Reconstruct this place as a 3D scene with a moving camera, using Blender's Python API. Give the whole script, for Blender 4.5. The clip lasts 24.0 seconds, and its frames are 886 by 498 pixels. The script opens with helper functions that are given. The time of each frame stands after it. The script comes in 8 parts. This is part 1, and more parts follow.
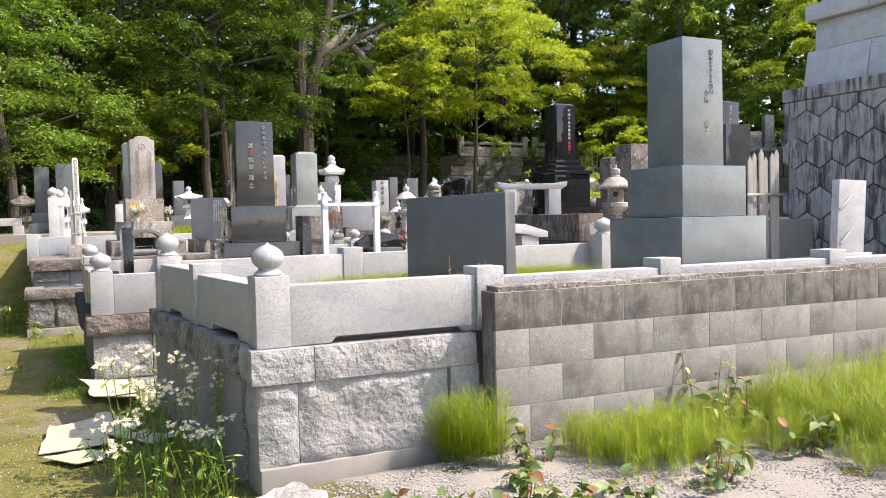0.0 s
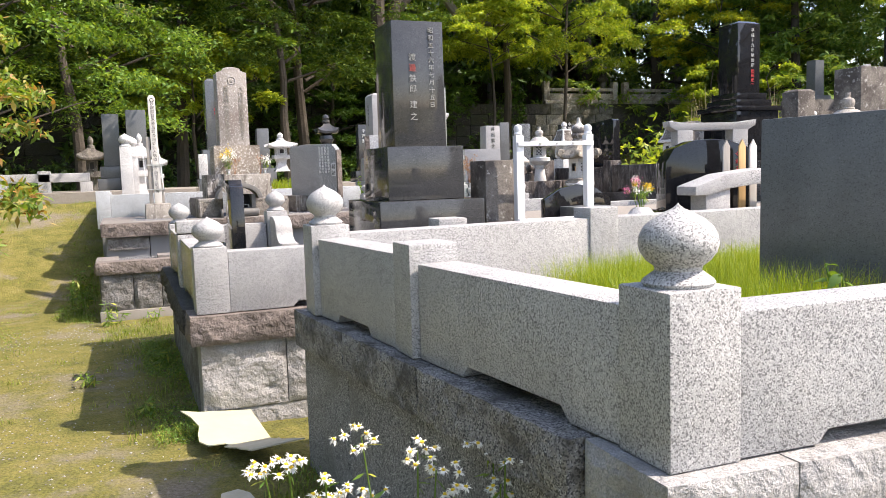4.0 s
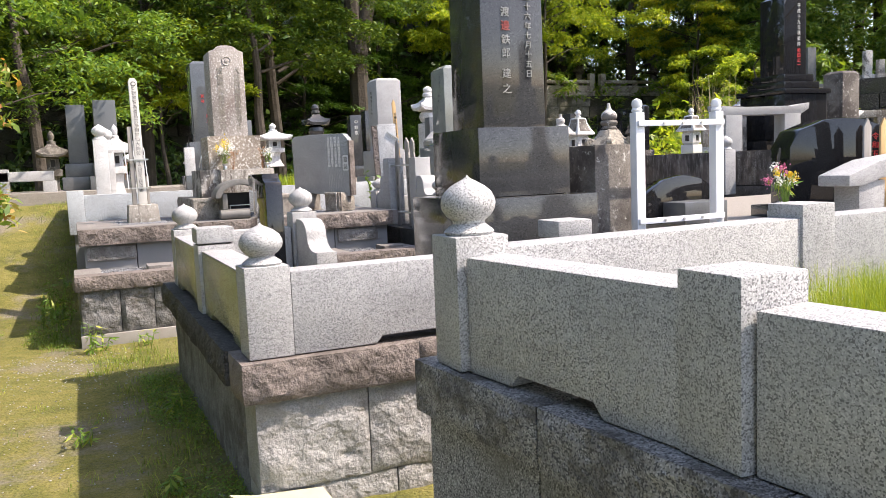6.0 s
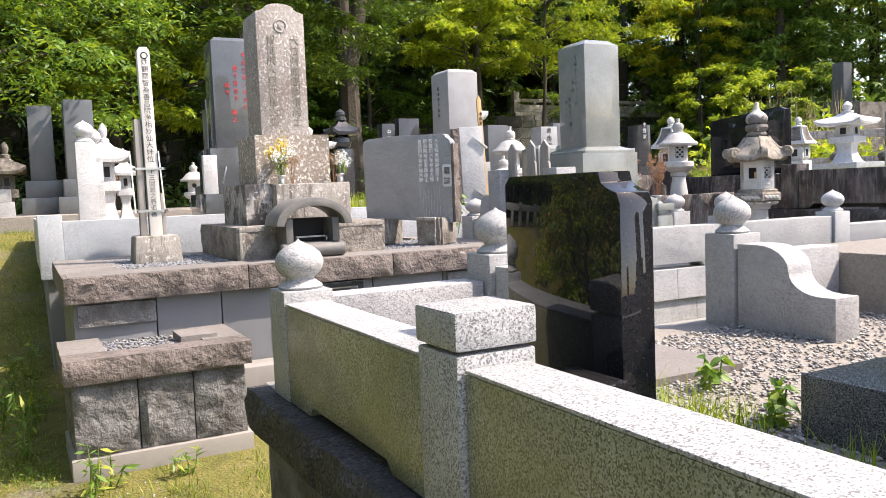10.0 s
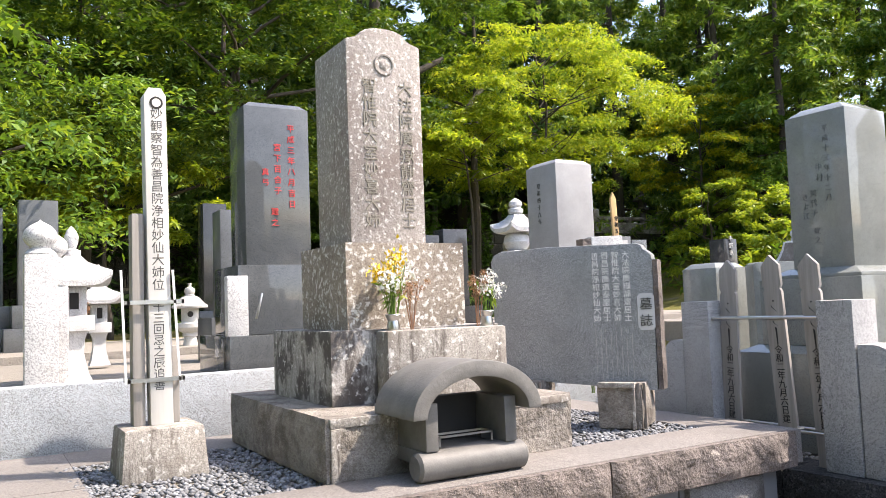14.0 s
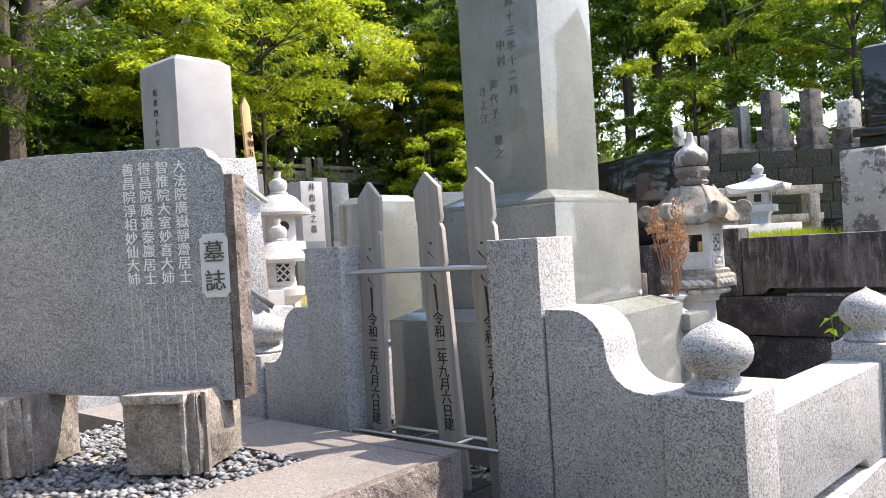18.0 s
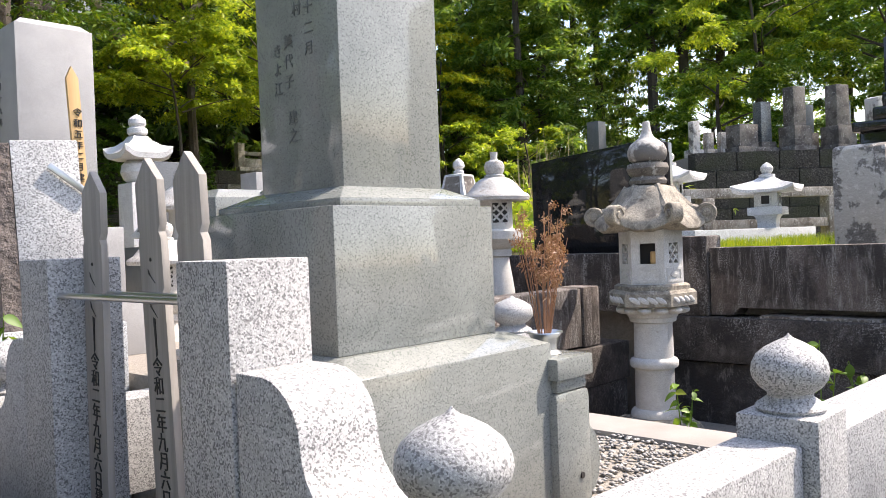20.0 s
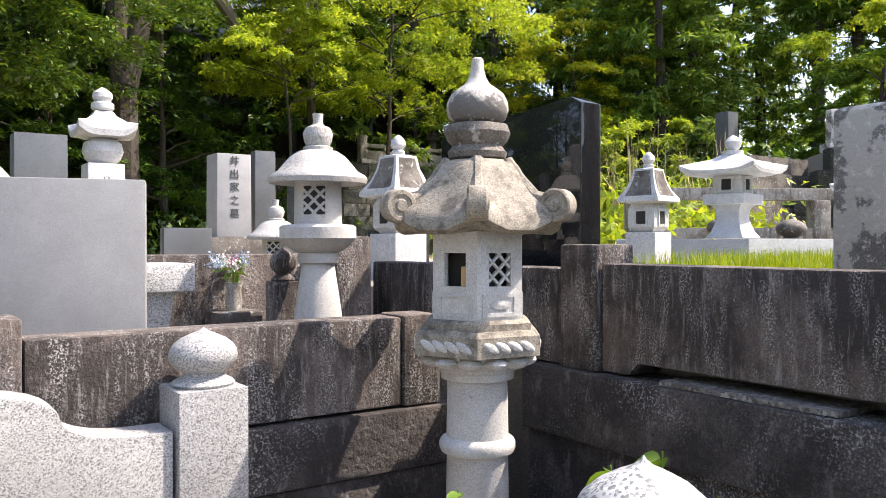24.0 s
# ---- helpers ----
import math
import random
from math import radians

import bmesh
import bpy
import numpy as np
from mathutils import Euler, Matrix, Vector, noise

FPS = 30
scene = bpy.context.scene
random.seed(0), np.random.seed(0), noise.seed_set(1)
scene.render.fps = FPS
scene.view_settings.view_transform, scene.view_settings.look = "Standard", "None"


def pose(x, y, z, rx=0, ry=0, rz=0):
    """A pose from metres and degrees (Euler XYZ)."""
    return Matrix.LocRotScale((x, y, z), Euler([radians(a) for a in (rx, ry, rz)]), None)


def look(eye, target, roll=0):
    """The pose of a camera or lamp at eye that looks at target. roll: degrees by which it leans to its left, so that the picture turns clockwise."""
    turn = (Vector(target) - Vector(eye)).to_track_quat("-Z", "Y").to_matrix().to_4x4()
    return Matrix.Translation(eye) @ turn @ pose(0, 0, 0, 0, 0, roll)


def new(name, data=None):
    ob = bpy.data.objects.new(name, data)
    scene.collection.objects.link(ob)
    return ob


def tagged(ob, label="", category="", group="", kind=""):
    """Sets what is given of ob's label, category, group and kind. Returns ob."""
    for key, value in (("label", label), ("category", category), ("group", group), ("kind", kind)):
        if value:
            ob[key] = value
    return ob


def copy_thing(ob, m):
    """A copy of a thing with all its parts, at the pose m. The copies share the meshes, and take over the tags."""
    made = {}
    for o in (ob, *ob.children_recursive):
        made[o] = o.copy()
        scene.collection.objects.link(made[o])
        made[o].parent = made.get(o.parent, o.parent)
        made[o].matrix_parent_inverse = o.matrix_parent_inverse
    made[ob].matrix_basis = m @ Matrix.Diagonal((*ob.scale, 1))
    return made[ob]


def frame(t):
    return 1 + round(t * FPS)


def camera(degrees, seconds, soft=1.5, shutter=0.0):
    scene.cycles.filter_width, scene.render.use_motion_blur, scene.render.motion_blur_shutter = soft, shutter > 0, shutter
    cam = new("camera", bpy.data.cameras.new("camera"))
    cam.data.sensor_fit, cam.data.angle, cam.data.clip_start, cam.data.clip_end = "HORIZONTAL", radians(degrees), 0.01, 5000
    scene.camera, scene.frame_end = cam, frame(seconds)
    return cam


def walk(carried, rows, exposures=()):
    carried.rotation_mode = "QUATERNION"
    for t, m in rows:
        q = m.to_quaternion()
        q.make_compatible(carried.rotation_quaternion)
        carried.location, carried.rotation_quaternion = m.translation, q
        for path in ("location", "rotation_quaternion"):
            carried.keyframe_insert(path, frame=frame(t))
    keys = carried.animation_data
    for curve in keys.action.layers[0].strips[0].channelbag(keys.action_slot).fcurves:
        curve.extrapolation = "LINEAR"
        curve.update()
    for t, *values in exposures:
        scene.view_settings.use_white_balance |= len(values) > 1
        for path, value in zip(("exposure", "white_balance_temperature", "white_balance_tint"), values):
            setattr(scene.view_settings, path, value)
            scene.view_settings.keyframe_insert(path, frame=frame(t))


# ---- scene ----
cam = camera(57.7, 24.0, soft=0.6)
METRES, EYE, TILT, LEAN, TURN = 14.1, 1.35, 0.0, 0.0, -25.7
ROWS = [
    (0.0, 0.0, 0.0, 0.0, -0.05, -2.44, 1.28),
    (0.5, -0.0112, 0.0208, 0.0003, 0.63, -2.29, 1.45),
    (1.0, -0.0218, 0.0439, -0.001, 1.98, -2.61, 1.42),
    (1.5, -0.0337, 0.0636, -0.0023, 3.19, -3.23, 1.28),
    (2.0, -0.0466, 0.0844, -0.0023, 4.11, -3.97, 1.2),
    (2.5, -0.0539, 0.1044, -0.0013, 4.71, -4.03, 0.91),
    (4.5, -0.0993, 0.1849, -0.0031, 3.48, -5.86, 2.2),
    (5.0, -0.1129, 0.2038, -0.0032, 2.95, -5.82, 2.49),
    (5.5, -0.1261, 0.2233, -0.0034, 2.24, -5.91, 2.45),
    (6.0, -0.1409, 0.2424, -0.0036, 1.05, -5.92, 2.4),
    (6.5, -0.1531, 0.2635, -0.0046, 0.39, -5.82, 2.27),
    (7.0, -0.1652, 0.2845, -0.0045, -0.34, -5.47, 2.2),
    (7.5, -0.1773, 0.3064, -0.0041, -1.0, -5.12, 2.38),
    (8.0, -0.1876, 0.3286, -0.0046, -1.3, -4.94, 2.36),
    (8.5, -0.2005, 0.3487, -0.0059, -2.46, -4.81, 2.4),
    (9.0, -0.2125, 0.3688, -0.0056, -3.48, -4.74, 2.53),
    (9.5, -0.2238, 0.3925, -0.0057, -3.07, -4.39, 2.36),
    (10.0, -0.2379, 0.4154, -0.0056, -2.09, -4.23, 2.25),
    (10.5, -0.2492, 0.438, -0.006, -0.84, -4.31, 2.05),
    (11.0, -0.2586, 0.4615, -0.0049, 0.38, -4.31, 1.62),
    (11.5, -0.27, 0.4842, -0.0046, 1.38, -4.03, 1.73),
    (13.5, -0.2994, 0.5607, 0.0049, -0.53, 2.61, 2.58),
    (14.0, -0.3007, 0.5797, 0.0057, -4.38, 3.96, 2.13),
    (14.5, -0.3024, 0.5981, 0.0046, -10.31, 4.43, 2.23),
    (15.0, -0.3001, 0.6134, 0.0061, -16.51, 4.13, 2.54),
    (15.5, -0.2934, 0.6274, 0.0056, -19.81, 3.8, 2.8),
    (16.0, -0.2876, 0.6412, 0.0046, -21.93, 3.21, 3.38),
    (16.5, -0.278, 0.6531, 0.0045, -22.78, 2.69, 3.95),
    (17.0, -0.2636, 0.6607, 0.004, -22.31, 1.88, 3.8),
    (17.5, -0.2518, 0.6663, 0.0032, -22.23, 0.76, 3.69),
    (18.0, -0.2387, 0.6742, 0.0024, -22.93, -0.24, 3.41),
    (18.5, -0.2248, 0.6804, 0.0023, -23.35, -0.93, 2.46),
    (20.5, -0.1625, 0.7117, 0.0044, -20.1, -0.43, 2.03),
    (21.0, -0.1428, 0.7162, 0.0032, -19.64, -0.48, 1.66),
    (21.5, -0.1206, 0.7243, 0.0031, -17.84, -0.43, 1.12),
    (22.0, -0.1002, 0.7331, 0.0026, -15.03, -0.5, 0.56),
    (22.5, -0.0837, 0.7448, 0.0011, -12.87, -0.9, 0.35),
    (23.0, -0.0701, 0.7557, 0.0017, -11.07, -1.22, -0.02),
    (23.5, -0.0552, 0.7627, 0.0027, -9.43, -0.94, -0.35),
    (24.0, -0.0447, 0.7693, 0.0029, -8.94, -0.45, 0.03),
]
walk(cam, [(t, pose(0, 0, EYE, TILT, LEAN, TURN) @ pose(METRES * x, METRES * y, METRES * z, 90 + pitch, roll, yaw)) for t, x, y, z, yaw, pitch, roll in ROWS], exposures=[(0.0, 1.50, 7180, 18), (11.5, 1.64, 7180, 18), (14.0, 1.72, 7150, 17), (18.5, 1.76, 7150, 17), (21.0, 1.56, 7180, 17), (24.0, 1.64, 7180, 17)])

# ---- light ----
world = bpy.data.worlds.new("sky")
scene.world = world
world.use_nodes = True
SUN_WAY = Vector((0.535, -0.30, 0.788)).normalized()
wn = world.node_tree.nodes
sky = wn.new("ShaderNodeTexSky")
sky.sky_type = "NISHITA"
sky.sun_disc = False
sky.sun_elevation = math.asin(SUN_WAY.z)
sky.sun_rotation = math.atan2(SUN_WAY.x, SUN_WAY.y)
sky.air_density, sky.dust_density = 1.0, 1.5
world.node_tree.links.new(sky.outputs[0], wn["Background"].inputs["Color"])
wn["Background"].inputs["Strength"].default_value = 0.15
sun = new("sun", bpy.data.lights.new("sun", "SUN"))
sun.data.energy, sun.data.angle, sun.data.color = 2.9, radians(0.55), (1.0, 0.96, 0.89)
sun.matrix_world = look(SUN_WAY * 40, (0, 0, 0))


# ---- materials ----
def ramp_node(nt, stops, constant=False):
    n = nt.nodes.new("ShaderNodeValToRGB")
    els = n.color_ramp.elements
    while len(els) < len(stops):
        els.new(0.5)
    for e, (p, c) in zip(els, stops):
        e.position = p
        e.color = (*c, 1) if len(c) == 3 else c
    if constant:
        n.color_ramp.interpolation = "CONSTANT"
    return n


def grey(v):
    return (v, v, v)


def coords(nt, scale=(1, 1, 1)):
    tc, mp = nt.nodes.new("ShaderNodeTexCoord"), nt.nodes.new("ShaderNodeMapping")
    info, add = nt.nodes.new("ShaderNodeObjectInfo"), nt.nodes.new("ShaderNodeVectorMath")
    mul = nt.nodes.new("ShaderNodeMath")
    mul.operation, mul.inputs[1].default_value = "MULTIPLY", 37.0
    nt.links.new(info.outputs["Random"], mul.inputs[0])
    nt.links.new(tc.outputs["Object"], add.inputs[0])
    nt.links.new(mul.outputs[0], add.inputs[1])
    nt.links.new(add.outputs[0], mp.inputs["Vector"])
    mp.inputs["Scale"].default_value = scale
    return mp.outputs[0]


def noise_node(nt, vec, scale, detail=4, rough=0.55):
    n = nt.nodes.new("ShaderNodeTexNoise")
    n.inputs["Scale"].default_value, n.inputs["Detail"].default_value, n.inputs["Roughness"].default_value = scale, detail, rough
    nt.links.new(vec, n.inputs["Vector"])
    return n.outputs["Fac"]


def mix_node(nt, fac, a, b, blend="MIX"):
    n = nt.nodes.new("ShaderNodeMix")
    n.data_type, n.blend_type = "RGBA", blend
    for value, sock in ((fac, n.inputs[0]), (a, n.inputs[6]), (b, n.inputs[7])):
        if isinstance(value, bpy.types.NodeSocket):
            nt.links.new(value, sock)
        elif isinstance(value, (int, float)):
            sock.default_value = value
        else:
            sock.default_value = (*value, 1)
    return n.outputs[2]


def surface(name, base, rough=0.6, metal=0.0, bump=None, spec=0.5):
    """base: a colour, or a function nt -> colour socket; bump: (scale, strength, detail)."""
    m = bpy.data.materials.new(name)
    m.use_nodes = True
    nt = m.node_tree
    b = nt.nodes["Principled BSDF"]
    b.inputs["Metallic"].default_value = metal
    b.inputs["Specular IOR Level"].default_value = spec
    if callable(base):
        nt.links.new(base(nt), b.inputs["Base Color"])
    else:
        b.inputs["Base Color"].default_value = (*base, 1)
    if isinstance(rough, tuple):
        r = ramp_node(nt, [(0.35, grey(rough[0])), (0.65, grey(rough[1]))])
        nt.links.new(noise_node(nt, coords(nt), rough[2]), r.inputs[0])
        nt.links.new(r.outputs[0], b.inputs["Roughness"])
    else:
        b.inputs["Roughness"].default_value = rough
    if bump:
        bn = nt.nodes.new("ShaderNodeBump")
        bn.inputs["Strength"].default_value, bn.inputs["Distance"].default_value = bump[1], bump[3] if len(bump) > 3 else 0.004
        nt.links.new(noise_node(nt, coords(nt), bump[0], bump[2]), bn.inputs["Height"])
        nt.links.new(bn.outputs[0], b.inputs["Normal"])
    return m


def granite(name, dark, mid, light, cell=190, stain=None, rough=0.55, bump=None, spread=(0.0, 0.22, 0.38, 0.78), stain_at=(0.5, 0.7, 2.2), streak=None, lichen=None):
    def base(nt):
        v = nt.nodes.new("ShaderNodeTexVoronoi")
        v.inputs["Scale"].default_value = cell
        vec = coords(nt)
        nt.links.new(vec, v.inputs["Vector"])
        sep = nt.nodes.new("ShaderNodeSeparateColor")
        nt.links.new(v.outputs["Color"], sep.inputs[0])
        r = ramp_node(nt, [(spread[0], dark), (spread[1], dark), (spread[2], mid), (spread[3], mid), (min(0.99, spread[3] + 0.14), light)])
        nt.links.new(sep.outputs[0], r.inputs[0])
        c = r.outputs[0]
        soft = ramp_node(nt, [(0.3, grey(0.86)), (0.7, grey(1.1))])
        nt.links.new(noise_node(nt, vec, 6, 6), soft.inputs[0])
        c = mix_node(nt, 1.0, c, soft.outputs[0], "MULTIPLY")
        if stain:
            s = ramp_node(nt, [(stain_at[0], grey(0)), (stain_at[1], grey(stain_at[3] if len(stain_at) > 3 else 0.85))])
            nt.links.new(noise_node(nt, vec, stain_at[2], 8, 0.65), s.inputs[0])
            c = mix_node(nt, s.outputs[0], c, stain)
        if streak:
            s = ramp_node(nt, [(streak[1], grey(0)), (streak[2], grey(0.9))])
            nt.links.new(noise_node(nt, coords(nt, streak[3] if len(streak) > 3 else (16, 16, 1.5)), 1.6, 8, 0.75), s.inputs[0])
            c = mix_node(nt, s.outputs[0], c, streak[0])
        if lichen:
            s = ramp_node(nt, [(lichen[1], grey(0)), (lichen[1] + 0.06, grey(0.85))])
            nt.links.new(noise_node(nt, vec, lichen[2], 9, 0.7), s.inputs[0])
            fac = s.outputs[0]
            if len(lichen) > 3:
                where = ramp_node(nt, [(lichen[4], grey(0)), (lichen[4] + 0.16, grey(1))])
                nt.links.new(noise_node(nt, coords(nt, lichen[5]) if len(lichen) > 5 else vec, lichen[3], 5, 0.6), where.inputs[0])
                fac = mix_node(nt, 1.0, fac, where.outputs[0], "MULTIPLY")
            c = mix_node(nt, fac, c, lichen[0])
        return c
    return surface(name, base, rough, 0.0, bump)


def leafy(name, stops, through_light=0.35, rough=0.5):
    m = bpy.data.materials.new(name)
    m.use_nodes = True
    nt = m.node_tree
    b = nt.nodes["Principled BSDF"]
    geo = nt.nodes.new("ShaderNodeNewGeometry")
    r = ramp_node(nt, stops)
    nt.links.new(geo.outputs["Random Per Island"], r.inputs[0])
    tr, mx = nt.nodes.new("ShaderNodeBsdfTranslucent"), nt.nodes.new("ShaderNodeMixShader")
    warm = mix_node(nt, 1.0, r.outputs[0], (1.35, 1.25, 0.5), "MULTIPLY")
    nt.links.new(r.outputs[0], b.inputs["Base Color"])
    nt.links.new(warm, tr.inputs["Color"])
    b.inputs["Roughness"].default_value = rough
    mx.inputs[0].default_value = through_light
    nt.links.new(b.outputs[0], mx.inputs[1])
    nt.links.new(tr.outputs[0], mx.inputs[2])
    nt.links.new(mx.outputs[0], nt.nodes["Material Output"].inputs["Surface"])
    return m


GRANITE = granite("pale_granite", grey(0.14), (0.375, 0.375, 0.37), (0.52, 0.52, 0.51), 330, rough=0.62, bump=(220, 0.25, 3), stain=(0.28, 0.28, 0.265), stain_at=(0.54, 0.78, 3.0), spread=(0.0, 0.17, 0.34, 0.72))
GRANITE_FINE = granite("fine_pale_granite", grey(0.20), (0.50, 0.505, 0.50), (0.66, 0.66, 0.65), 260, rough=0.5, bump=(260, 0.15, 3))
GRANITE_MOSSY = granite("granite_with_algae", grey(0.10), (0.34, 0.34, 0.275), (0.52, 0.515, 0.43), 330, rough=0.25, bump=(220, 0.15, 3), stain=(0.17, 0.172, 0.062), stain_at=(0.28, 0.64, 3.2, 0.68))
GRANITE_BLUE = granite("pale_blue_granite", grey(0.22), (0.46, 0.50, 0.53), (0.66, 0.69, 0.71), 360, rough=0.5, bump=(220, 0.15, 3))
GRANITE_WHITE = granite("white_granite", grey(0.30), (0.60, 0.60, 0.592), (0.72, 0.72, 0.71), 260, rough=0.55, bump=(220, 0.15, 3), stain=(0.36, 0.34, 0.30), stain_at=(0.56, 0.80, 5.0))
HEWN = granite("hewn_granite", grey(0.25), (0.345, 0.34, 0.328), (0.43, 0.425, 0.41), 320, rough=0.85, bump=(22, 1.0, 9, 0.03), stain=(0.19, 0.172, 0.15), stain_at=(0.48, 0.72, 4.0))
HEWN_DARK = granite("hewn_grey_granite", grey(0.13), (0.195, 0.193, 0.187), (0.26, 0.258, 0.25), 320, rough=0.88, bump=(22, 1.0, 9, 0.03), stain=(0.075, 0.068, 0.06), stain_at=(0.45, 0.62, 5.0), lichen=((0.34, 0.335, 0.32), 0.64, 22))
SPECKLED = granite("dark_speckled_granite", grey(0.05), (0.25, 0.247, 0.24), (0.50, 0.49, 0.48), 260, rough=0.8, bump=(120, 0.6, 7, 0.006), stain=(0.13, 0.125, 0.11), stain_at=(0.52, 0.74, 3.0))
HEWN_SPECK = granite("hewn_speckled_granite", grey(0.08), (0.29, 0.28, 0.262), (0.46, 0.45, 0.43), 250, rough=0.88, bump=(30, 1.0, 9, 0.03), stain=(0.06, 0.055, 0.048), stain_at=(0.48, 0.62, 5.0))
HEWN_BROWN = granite("hewn_brown_stone", (0.13, 0.107, 0.095), (0.195, 0.163, 0.144), (0.27, 0.232, 0.21), 320, rough=0.9, bump=(20, 1.0, 10, 0.034), stain=(0.075, 0.062, 0.053), stain_at=(0.46, 0.64, 6.0), lichen=((0.38, 0.34, 0.29), 0.64, 14))
HEWN_BLACK = granite("hewn_black_stone", (0.02, 0.02, 0.019), (0.055, 0.053, 0.05), (0.11, 0.105, 0.10), 150, rough=0.8, bump=(40, 0.9, 9, 0.02), stain=(0.025, 0.024, 0.022), stain_at=(0.45, 0.65, 4.0), lichen=((0.3, 0.3, 0.28), 0.72, 14))
KERB_TOP = granite("worn_kerb_stone", (0.135, 0.123, 0.112), (0.205, 0.188, 0.173), (0.27, 0.25, 0.23), 320, rough=0.85, bump=(60, 0.5, 7, 0.006), stain=(0.12, 0.107, 0.096), stain_at=(0.48, 0.72, 3.0))
GREEN_STONE = granite("polished_green_grey_granite", (0.13, 0.14, 0.128), (0.235, 0.248, 0.23), (0.30, 0.314, 0.29), 420, rough=0.07, spread=(0.0, 0.12, 0.2, 0.85))
GREY_STONE = granite("polished_grey_granite", (0.085, 0.095, 0.10), (0.165, 0.185, 0.19), (0.22, 0.24, 0.245), 300, rough=0.2, spread=(0.0, 0.1, 0.2, 0.85))
SLATE = granite("dark_blue_grey_stone", (0.065, 0.07, 0.074), (0.112, 0.119, 0.123), (0.15, 0.158, 0.162), 320, rough=0.3, spread=(0.0, 0.1, 0.2, 0.85), stain=(0.17, 0.172, 0.17), stain_at=(0.5, 0.8, 2.0))
SLAB_GREY = granite("salt_and_pepper_granite", (0.12, 0.127, 0.132), (0.275, 0.291, 0.298), (0.45, 0.466, 0.47), 420, rough=0.34, spread=(0.0, 0.22, 0.36, 0.74))
POLISHED_SLATE = granite("polished_dark_grey_stone", (0.06, 0.066, 0.07), (0.105, 0.113, 0.117), (0.15, 0.158, 0.162), 320, rough=0.06, spread=(0.0, 0.1, 0.2, 0.85))
SLATE_MID = granite("flecked_grey_stone", (0.03, 0.033, 0.036), (0.115, 0.126, 0.131), (0.25, 0.265, 0.27), 400, rough=0.25, spread=(0.0, 0.22, 0.36, 0.76))
BLACK = granite("polished_black_granite", (0.008, 0.008, 0.009), (0.016, 0.016, 0.017), (0.035, 0.035, 0.036), 320, rough=0.02, spread=(0.0, 0.1, 0.2, 0.93))
BLACK_DULL = granite("black_granite_front", (0.02, 0.02, 0.021), (0.05, 0.051, 0.052), (0.11, 0.112, 0.112), 320, rough=(0.04, 0.14, 5), spread=(0.0, 0.1, 0.2, 0.9))
SHAFT_OLD = granite("pale_lichened_shaft_stone", (0.20, 0.178, 0.158), (0.335, 0.307, 0.28), (0.43, 0.40, 0.37), 380, rough=0.85, bump=(60, 0.5, 8, 0.006), stain=(0.20, 0.155, 0.135), stain_at=(0.47, 0.68, 2.2), streak=((0.12, 0.095, 0.082), 0.56, 0.74), lichen=((0.66, 0.64, 0.60), 0.545, 55))
PEDESTAL = granite("brown_lichen_spotted_stone", (0.17, 0.14, 0.11), (0.30, 0.255, 0.205), (0.40, 0.35, 0.29), 380, rough=0.85, bump=(60, 0.5, 8, 0.006), stain=(0.105, 0.08, 0.062), stain_at=(0.45, 0.62, 3.0), lichen=((0.66, 0.64, 0.60), 0.53, 48))
BLOTCHED = granite("black_and_white_blotched_stone", (0.24, 0.225, 0.205), (0.37, 0.35, 0.325), (0.46, 0.44, 0.41), 380, rough=0.85, bump=(60, 0.5, 8, 0.006), stain=(0.05, 0.042, 0.037), stain_at=(0.49, 0.55, 5.0), streak=((0.075, 0.063, 0.055), 0.50, 0.60, (12, 12, 2)), lichen=((0.62, 0.605, 0.57), 0.57, 30))
WEATHERED = granite("lichened_old_stone", (0.19, 0.175, 0.15), (0.35, 0.325, 0.285), (0.45, 0.42, 0.38), 380, rough=0.85, bump=(60, 0.5, 8, 0.006), stain=(0.15, 0.123, 0.10), stain_at=(0.47, 0.60, 3.2), streak=((0.085, 0.07, 0.06), 0.52, 0.64), lichen=((0.60, 0.58, 0.54), 0.56, 34))
LICHENED_BROWN = granite("split_brown_grey_stone", (0.16, 0.14, 0.115), (0.29, 0.262, 0.225), (0.38, 0.35, 0.31), 380, rough=0.9, bump=(40, 0.9, 9, 0.016), stain=(0.11, 0.093, 0.076), stain_at=(0.46, 0.62, 9.0), lichen=((0.60, 0.585, 0.55), 0.68, 14))
LICHEN_DARK = granite("dark_stone_with_pale_lichen", (0.095, 0.086, 0.076), (0.18, 0.165, 0.145), (0.28, 0.26, 0.23), 380, rough=0.88, bump=(60, 0.7, 8, 0.008), stain=(0.50, 0.465, 0.40), stain_at=(0.51, 0.54, 4.5), lichen=((0.58, 0.55, 0.49), 0.55, 34))
LICHENED = granite("blotched_grey_stone", (0.40, 0.38, 0.34), (0.55, 0.525, 0.48), (0.62, 0.60, 0.56), 380, rough=0.85, bump=(60, 0.5, 8, 0.006), stain=(0.085, 0.074, 0.067), stain_at=(0.49, 0.56, 6.0), streak=((0.13, 0.115, 0.105), 0.55, 0.67), lichen=((0.64, 0.625, 0.59), 0.60, 24))
PLAIN_GREY = granite("smooth_grey_granite", (0.25, 0.25, 0.25), (0.31, 0.31, 0.308), (0.36, 0.36, 0.358), 520, rough=0.5, stain=(0.24, 0.22, 0.20), stain_at=(0.60, 0.85, 2.0))
